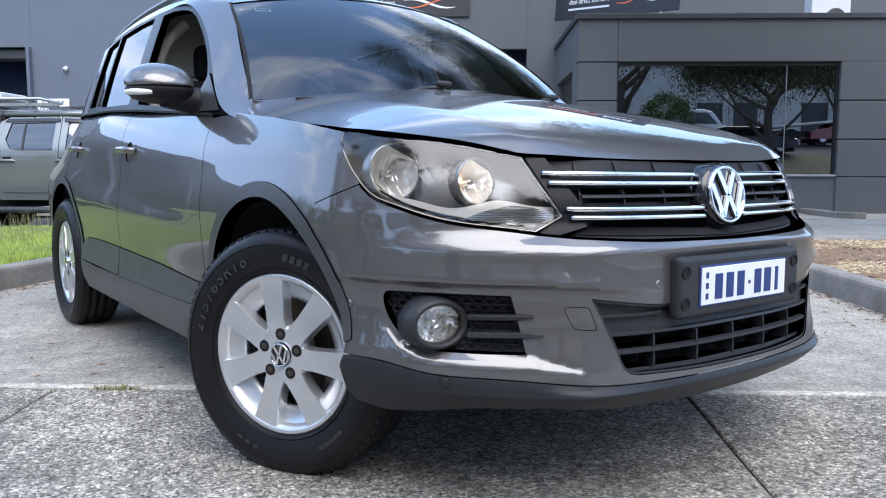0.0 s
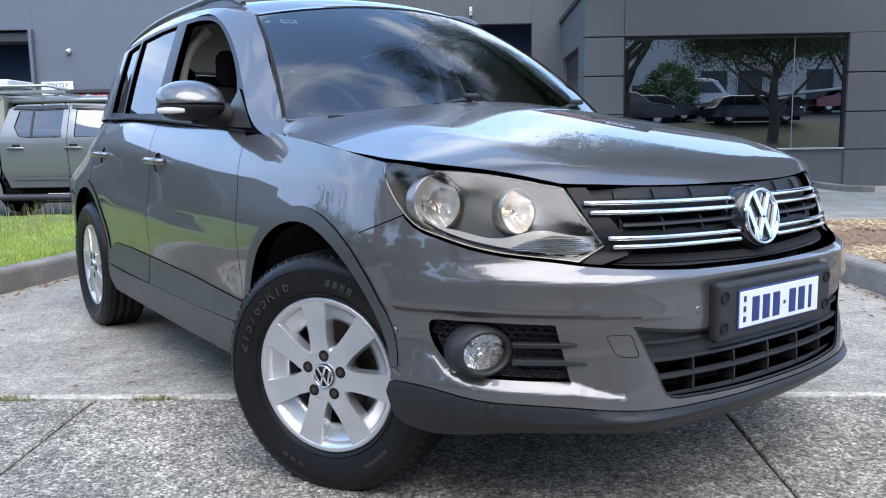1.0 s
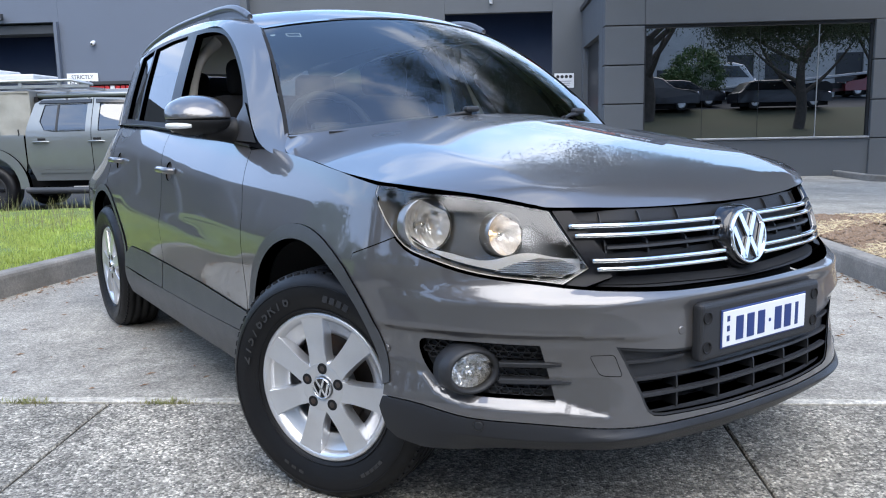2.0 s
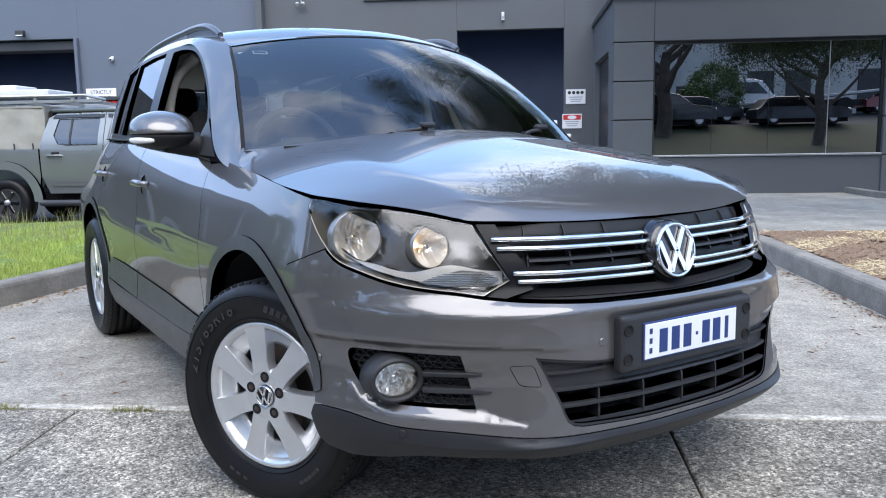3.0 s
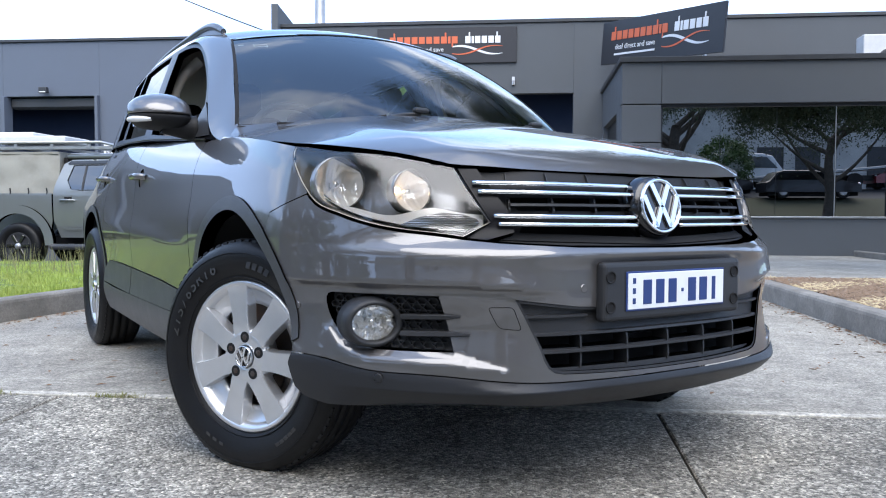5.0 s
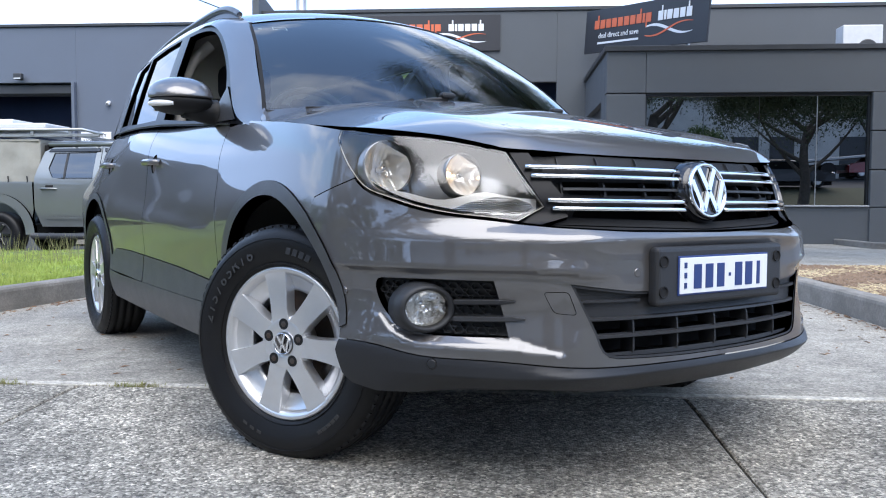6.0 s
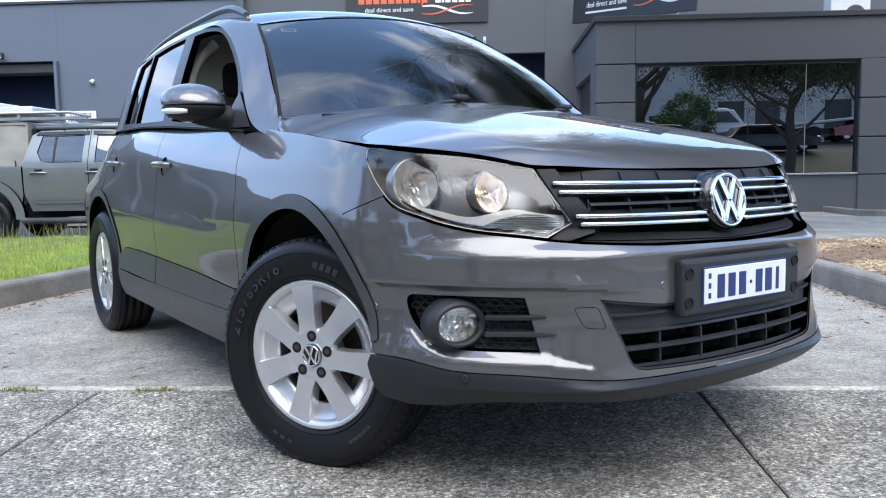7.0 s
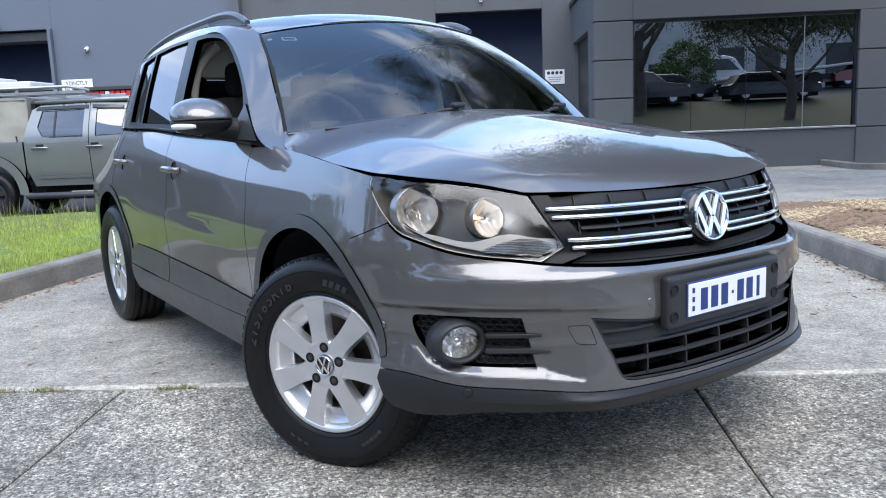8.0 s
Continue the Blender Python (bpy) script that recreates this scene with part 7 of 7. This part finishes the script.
def truck_wheel(u, y):
    t = part("wheel", lathe([(0.0, -0.02), (0.08, -0.03), (0.17, -0.01), (0.20, -0.03), (0.215, -0.02)], 40, Matrix.Translation((u, y, 0.365))), BLACK, ute, "black steel off-road wheel", smooth=True)
    part("tyre", lathe([(0.21, -0.02), (0.24, -0.05), (0.32, -0.055), (0.355, -0.03), (0.365, 0.02), (0.365, 0.18), (0.33, 0.22), (0.21, 0.2)], 48, Matrix.Translation((u, y, 0.365))), RUBBER, t, smooth=True)
    for k in range(6):
        w = 2 * math.pi * k / 6
        part("spoke", box(bmesh.new(), (0, 0, 0), (0.14, 0.03, 0.05), 0.008, m=Matrix.Translation((u, y - 0.025, 0.365)) @ Matrix.Rotation(w, 4, "Y") @ Matrix.Translation((0.12, 0, 0))), GLOSSBLACK, t)
    part("hub_cap", lathe([(0.0, -0.06), (0.04, -0.055), (0.05, -0.02)], 20, Matrix.Translation((u, y, 0.365))), STEELGREY, t, smooth=True)


truck_wheel(-7.62, 0.0)
truck_wheel(-4.35, 0.0)
truck_wheel(-7.62, 1.45)
truck_wheel(-4.35, 1.45)
# stacked trays beyond the truck
crate = thing("crate_stack", "dark rack of red trays against the yard wall", "rack", m=SITE @ Matrix.Translation((-8.55, VB - 0.8, 0)))
part("rack_top", boxes(((0, 0, 2.20), (2.2, 0.8, 0.08)), bevel=0.005), CAPGREY, crate)
part("rack_leg", boxes(((-1.05, 0, 1.08), (0.06, 0.7, 2.3))), CAPGREY, crate)
part("rack_leg", boxes(((1.05, 0, 1.08), (0.06, 0.7, 2.3))), CAPGREY, crate)
for i in range(16):
    part("tray", box(bmesh.new(), (-0.95 + i * 0.125, -0.1, 1.98), (0.10, 0.5, 0.32), 0.006), REDP if i % 5 else SIGNWHITE, crate)


# ---- across the street, behind the viewer ----
# plan place, height, trunk radius, seed
STREET_TREES = [(7.35, -11.2, 9.5, 0.32, 21), (13.8, -9.0, 8.5, 0.21, 29), (17.6, -8.4, 8.5, 0.2, 23), (1.0, -10.0, 7.5, 0.25, 27), (-4.5, -8.6, 8.0, 0.3, 24), (-13.0, -8.2, 10.0, 0.35, 25), (-24.0, -9.0, 9.0, 0.3, 26)]
STREET_CARS = [(7.9, -13.2, 4.6, 1.85, 1.72, "dark", 1, "dark blue four-wheel-drive parked across the street", False),
               (9.9, -15.6, 4.5, 1.8, 1.42, "dark", 1, "dark sedan parked across the street", False),
               (14.4, -13.4, 4.6, 1.8, 1.40, "dark", 1, "dark sedan parked along the verge", False),
               (13.0, -20.6, 4.7, 1.8, 2.1, "white", 1, "white delivery van beside the far warehouse", True),
               (22.1, -20.0, 4.0, 1.75, 1.5, "red", -1, "dark red hatchback parked across the street", False)]
STREET_BUSHES = [(10.25, -17.8, 1.9, 2.0, 31), (11.6, -18.9, 3.0, 3.1, 32)]


def bank_z(v):
    return float(np.interp(v, [-30, -20, -17, -13.5, -8, -5.2, -4.6], [2.6, 2.35, 1.95, 1.68, 0.50, 0.02, -0.03]))


vs, fs = [], []
vv = [-4.62, -5.2, -6, -7, -8, -9, -10, -11, -12, -13.5, -15, -17, -20, -30, -60]
uu = np.linspace(-60, 70, 60)
for v in vv:
    for u in uu:
        vs.append((u, v, bank_z(v) + (0.05 * noise.noise(Vector((u * 0.6, v * 0.6, 0))) if v < -5 else 0)))
n = len(uu)
DRYGRASS = mat("dry_verge_grass", (0.10, 0.105, 0.06), rough=0.95, grain=0.6, scale=14, bump=1.0, bump_scale=30, stain=0.8, stain_scale=0.35, tint=(0.10, 0.09, 0.055))
verge = tagged(part("verge", mesh_of("verge", vs[:12 * n], [(i * n + j, i * n + j + 1, (i + 1) * n + j + 1, (i + 1) * n + j) for i in range(9) for j in range(n - 1)], DRYGRASS, True), DRYGRASS, None), "rising grass verge beside the street", "verge", kind="structure")
verge.matrix_world = SITE
street = tagged(part("road", mesh_of("road", vs, [(i * n + j, i * n + j + 1, (i + 1) * n + j + 1, (i + 1) * n + j) for i in range(9, len(vv) - 1) for j in range(n - 1)], ASPHALT, True), ASPHALT, None), "grey asphalt street", "road", kind="structure")
street.matrix_world = SITE

BARKTREE = mat("gum_bark", (0.10, 0.085, 0.07), rough=0.95, grain=0.5, scale=12, bump=1.0, bump_scale=30, stain=0.6, stain_scale=3)
LEAF = mat("gum_leaf", (0.050, 0.075, 0.030), rough=0.6, stain=0.6, stain_scale=0.8, tint=(0.085, 0.10, 0.045))
LEAF2 = mat("hedge_leaf", (0.06, 0.11, 0.025), rough=0.6, stain=0.5, stain_scale=2.0, tint=(0.10, 0.15, 0.04))


def leaves(centres, count, spread, size, seed, flat=0.6):
    """Many small leaf blades scattered in clumps."""
    rng = np.random.default_rng(seed)
    c = np.array(centres, float)[rng.integers(len(centres), size=count)]
    p = c[:, :3] + rng.normal(0, 1, (count, 3)) * np.stack([c[:, 3], c[:, 3], c[:, 3] * flat], 1) * spread
    l, w = rng.uniform(*size, (count, 1)), rng.uniform(0.25, 0.45, (count, 1))
    d = rng.normal(0, 1, (count, 3)) - np.array([0, 0, 0.7])
    d /= np.linalg.norm(d, axis=1)[:, None]
    s = np.cross(d, rng.normal(0, 1, (count, 3)))
    s /= np.maximum(np.linalg.norm(s, axis=1), 1e-6)[:, None]
    vs = np.stack([p, p + d * l * 0.5 + s * l * w * 0.5, p + d * l, p + d * l * 0.5 - s * l * w * 0.5], 1).reshape(-1, 3)
    fs = np.arange(4 * count).reshape(-1, 4).tolist()
    return vs, fs


def tree(u, v, h, r, seed, label):
    rng = np.random.default_rng(seed)
    t = thing("tree", label, "tree", "street trees", m=SITE @ Matrix.Translation((u, v, bank_z(v) - 0.05)))
    bm = bmesh.new()
    trunk = [(0, 0, 0), (0.08, 0.05, h * 0.14), (-0.05, 0.1, h * 0.28), (0.12, 0.0, h * 0.42)]
    add(bm, *tube([tuple(p) for p in curve_through(trunk, 12)], [r * (1.25 - 0.55 * i / 11) for i in range(12)], 12))
    part("trunk", bm, BARKTREE, t, smooth=True)
    tips = []
    for k in range(9):
        a = rng.uniform(0, 2 * math.pi) if k > 1 else k * math.pi
        z0 = h * rng.uniform(0.16, 0.42)
        reach, up = rng.uniform(0.22, 0.42) * h, rng.uniform(0.2, 0.5) * h
        pts = [(0, 0, z0), (math.cos(a) * reach * 0.4, math.sin(a) * reach * 0.4, z0 + up * 0.3), (math.cos(a) * reach * 0.8, math.sin(a) * reach * 0.8, z0 + up * 0.75), (math.cos(a) * reach, math.sin(a) * reach, z0 + up)]
        bm = bmesh.new()
        cp = curve_through(pts, 9)
        add(bm, *tube([tuple(p) for p in cp], [r * (0.5 - 0.44 * i / 8) for i in range(9)], 8))
        part("limb", bm, BARKTREE, t, smooth=True)
        for q in (5, 6, 7, 8):
            for _ in range(3):
                c = cp[q] + rng.normal(0, 0.05 * h, 3)
                tips.append((c[0], c[1], max(c[2], (0.48 if u > 5 else 0.30) * h + rng.uniform(0, 0.1) * h), rng.uniform(0.04, 0.08) * h))
    lv, lf = leaves(tips, 9000 if u > 5 else 30000, 1.0, (0.10, 0.22), seed + 5)
    part("crown", mesh_of("crown", lv, lf, LEAF, False), LEAF, t, "drooping grey-green leaves in loose clumps")["kind"] = "stuff"


for u, v, h, r, sd in STREET_TREES:
    tree(u, v, h, r, sd, "old gum tree with dark trunk on the verge")


def overhang():
    """A gum beside the garden bed, whose limbs reach over the forecourt."""
    t = thing("tree", "tall gum tree leaning over the garden bed", "tree", "street trees", m=Matrix.Translation((13.5, -3.0, 0)))
    rng = np.random.default_rng(41)
    bm = bmesh.new()
    cp = curve_through([(0, 0, 0), (-0.08, 0.05, 1.6), (-0.35, 0.2, 3.6), (-1.2, 0.9, 6.0)], 12)
    add(bm, *tube([tuple(p) for p in cp], [0.21 - 0.008 * i for i in range(12)], 12))
    part("trunk", bm, BARKTREE, t, smooth=True)
    tips = []
    base = np.array([13.5, -3.0, 0.0])
    for k in range(135):
        az, far = rng.uniform(43, 94), rng.uniform(9.0, 11.5)
        low, high = np.interp(az, [42, 46, 50, 60, 94], [36, 30, 23.5, 20, 16]), np.interp(az, [42, 50, 70, 94], [58, 68, 70, 60])
        el = low + (high - low) * rng.uniform(0, 1) ** 2.0
        # the upper crown is thin, with a gap between its two lobes
        if el > 36 and (rng.uniform(0, 1) < 0.45 or abs(az - 57) < 3.0):
            continue
        az, el = radians(az), radians(el)
        end = np.array([math.sin(az) * math.cos(el), math.cos(az) * math.cos(el), math.sin(el)]) * far + np.array([0, 0, 1.0]) - base
        root = cp[rng.integers(6, 12)]
        c = curve_through([tuple(root), tuple(root * 0.5 + end * 0.5 + np.array([0, 0, 0.5])), tuple(end)], 8)
        bm = bmesh.new()
        add(bm, *tube([tuple(p) for p in c], [0.09 - 0.0105 * i for i in range(8)], 7))
        part("limb", bm, BARKTREE, t, smooth=True)
        for q in (4, 5, 6, 7):
            for _ in range(2):
                tips.append((*(c[q] + rng.normal(0, 0.35, 3)), rng.uniform(0.2, 0.42)))
    lv, lf = leaves(tips, 560000, 1.0, (0.05, 0.105), 42, 1.3)
    # the crown's skirt is lifted over the forecourt
    at = lv.reshape(-1, 4, 3).mean(1) + base - np.array([-1.7, -2.1, 0.8])
    high = (at[:, 2] > 0.295 * np.hypot(at[:, 0], at[:, 1])) | (at[:, 1] < 0.36 * at[:, 0])
    lv = lv.reshape(-1, 4, 3)[high].reshape(-1, 3)
    lf = lf[:len(lv) // 4]
    part("crown", mesh_of("crown", lv, lf, LEAF, False), LEAF, t, "drooping grey-green leaves in loose clumps")["kind"] = "stuff"


overhang()


def hedge(u, v, w, h, seed, size=(0.13, 0.25), clump=0.16, label="clipped round green bush beside the far drive"):
    t = thing("bush", label, "bush", "bushes", m=SITE @ Matrix.Translation((u, v, bank_z(v) - 0.05)))
    rng = np.random.default_rng(seed)
    c = []
    while len(c) < 160:
        p = rng.normal(0, 1, 3)
        p /= np.linalg.norm(p)
        c.append((p[0] * w * 0.45, p[1] * w * 0.45, h * 0.5 + p[2] * h * 0.45, clump))
    lv, lf = leaves(c, 6000, 1.0, size, seed, 1.0)
    part("foliage", mesh_of("foliage", lv, lf, LEAF2, False), LEAF2, t)["kind"] = "stuff"
    part("stem", lathe([(0.08, 0), (0.05, h * 0.6)], 8, pose(0, 0, 0, 90)), BARKTREE, t)


def parked_car(u, v, length, width, height, paint, face, label, van=False):
    """A street car: lofted body, glass band, wheels."""
    c = thing("parked_car", label, "car", "street cars", m=SITE @ Matrix.Translation((u, v, bank_z(v))) @ pose(0, 0, 0, 0, 0, 0 if face > 0 else 180))
    L, W, H = length, width, height
    if van:
        prof = [(-0.5, 0.18), (-0.5, 0.95), (-0.47, 1.0), (0.22, 1.0), (0.34, 0.93), (0.46, 0.55), (0.5, 0.45), (0.5, 0.2)]
        glassp = [(0.02, 0.60), (0.02, 0.90), (0.27, 0.90), (0.40, 0.58)]
    else:
        prof = [(-0.5, 0.22), (-0.5, 0.56), (-0.46, 0.62), (-0.38, 0.94), (-0.30, 1.0), (0.0, 1.0), (0.10, 0.95), (0.24, 0.66), (0.44, 0.58), (0.5, 0.48), (0.5, 0.22)]
        glassp = [(-0.42, 0.66), (-0.35, 0.92), (0.08, 0.92), (0.20, 0.66)]
    bm = bmesh.new()
    ring = [(x * L, z * H) for x, z in prof]
    vs, fs = [], []
    k = len(ring)
    for y, s in ((-0.5, 0.86), (-0.46, 1.0), (0.46, 1.0), (0.5, 0.86)):
        for x, z in ring:
            tw = 1.0 - 0.16 * max(0, (z / H - 0.6) / 0.4)
            vs.append((x * (0.985 if s < 1 else 1), y * W * tw, z if s == 1 else z * 0.97 + 0.02))
    for i in range(3):
        fs += [(i * k + j, i * k + (j + 1) % k, (i + 1) * k + (j + 1) % k, (i + 1) * k + j) for j in range(k)]
    fs += [tuple(range(k)), tuple(reversed(range(3 * k, 4 * k)))]
    add(bm, vs, fs)
    bmesh.ops.recalc_face_normals(bm, faces=bm.faces)
    b = part("body", bm, paint, c)
    part("underbody", boxes(((0, 0, 0.28), (L * 0.94, W * 0.8, 0.3))), VOID, c)
    for s in (-1, 1):
        gl = [(x * L, s * (W * 0.5 * (1.0 - 0.16 * max(0, (z - 0.6) / 0.4)) + 0.004), z * H) for x, z in glassp]
        part("side_glass", mesh_of("side_glass", gl, [tuple(range(len(gl)))], GLOSSBLACK, False), GLOSSBLACK, b)
        for x in (-0.31, 0.31):
            w = part("wheel", lathe([(0.0, -0.02), (0.17, -0.02), (0.20, 0.0)], 24, Matrix.Translation((x * L, s * W * 0.47, 0.33)) @ pose(0, 0, 0, 0, 0, 0 if s < 0 else 180)), ALLOY, c)
            part("tyre", lathe([(0.20, -0.01), (0.30, -0.02), (0.33, 0.02), (0.33, 0.18), (0.2, 0.2)], 28, Matrix.Translation((x * L, s * W * 0.47, 0.33)) @ pose(0, 0, 0, 0, 0, 0 if s < 0 else 180)), RUBBER, w)
        part("headlight", box(bmesh.new(), (0.487 * L, s * W * 0.36, 0.52 * H), (0.06, W * 0.16, 0.12), 0.02), REFLECTOR, b)
    return c


DARKCAR = mat("dark_blue_paint", (0.012, 0.014, 0.020), rough=0.3, coat=0.4)
REDCAR = mat("dark_red_paint", (0.25, 0.012, 0.02), rough=0.3, coat=1.0)
WHITECAR = mat("white_van_paint", (0.70, 0.71, 0.72), rough=0.35, coat=0.6, stain=0.1)
for u, v, l, w, h, pm, f, lab, van in STREET_CARS:
    parked_car(u, v, l, w, h, {"dark": DARKCAR, "red": REDCAR, "white": WHITECAR}[pm], f, lab, van)
for u, v, w, h, sd in STREET_BUSHES:
    hedge(u, v, w, h, sd)
# unseen shrub row, added to hide low sky from the car's flank
for k in range(8):
    hedge(-30.0 - 2.5 * (k % 3), -26.0 + 5.2 * k, 7.5, 5.0 + 1.3 * (k * 5 % 4) / 3, 61 + k, (0.25, 0.55), 0.5, "unseen large dense dark green shrub added to darken the car's reflections")

tow = thing("tow_truck", "tow truck with a long tilted tray", "truck", m=SITE @ Matrix.Translation((19.5, -20.0, bank_z(-20))))
part("tray", box(bmesh.new(), (-3.2, 0, 1.15), (11.0, 2.3, 0.16), 0.03, m=pose(0, 0, 0, 0, -5, 0)), STEELGREY, tow)
part("cab", box(bmesh.new(), (4.6, 0, 1.35), (1.9, 2.1, 2.2), 0.2, seg=3), WHITECAR, tow, smooth=True)
part("chassis", boxes(((1.5, 0, 0.65), (7.0, 0.9, 0.3))), BLACK, tow)
for x in (-0.6, 4.4):
    for y in (-0.95, 0.95):
        part("wheel", lathe([(0.0, -0.15), (0.3, -0.15), (0.45, -0.12), (0.45, 0.12), (0.0, 0.12)], 24, Matrix.Translation((x, y, 0.45))), RUBBER, tow)

# warehouse across the street
FARWALL = mat("grey_precast_wall", (0.52, 0.52, 0.50), rough=0.85, grain=0.2, scale=30, stain=0.5, stain_scale=0.3, tint=(0.17, 0.17, 0.165))
far = thing("warehouse", "grey precast warehouse with roller doors across the street", "warehouse", m=SITE @ Matrix.Translation((0, -34, 1.8)))
part("wall", boxes(((15, -4, 3.6), (90, 8, 7.4))), FARWALL, far)
part("roof_edge", boxes(((15, 0.06, 7.2), (90, 0.2, 0.3))), CAPGREY, far)
for i in range(9):
    part("pilaster", boxes(((-20 + i * 8, 0.15, 3.6), (0.8, 0.3, 7.2))), FARWALL, far)
for u in (-12, 4, 20, 28):
    part("roller_door", boxes(((u, 0.06, 2.1), (4.6, 0.12, 4.2))), CAPGREY, far)
for u in (-4, 12, 36):
    part("window", boxes(((u, 0.06, 2.2), (4.2, 0.12, 2.0))), GLOSSBLACK, far)
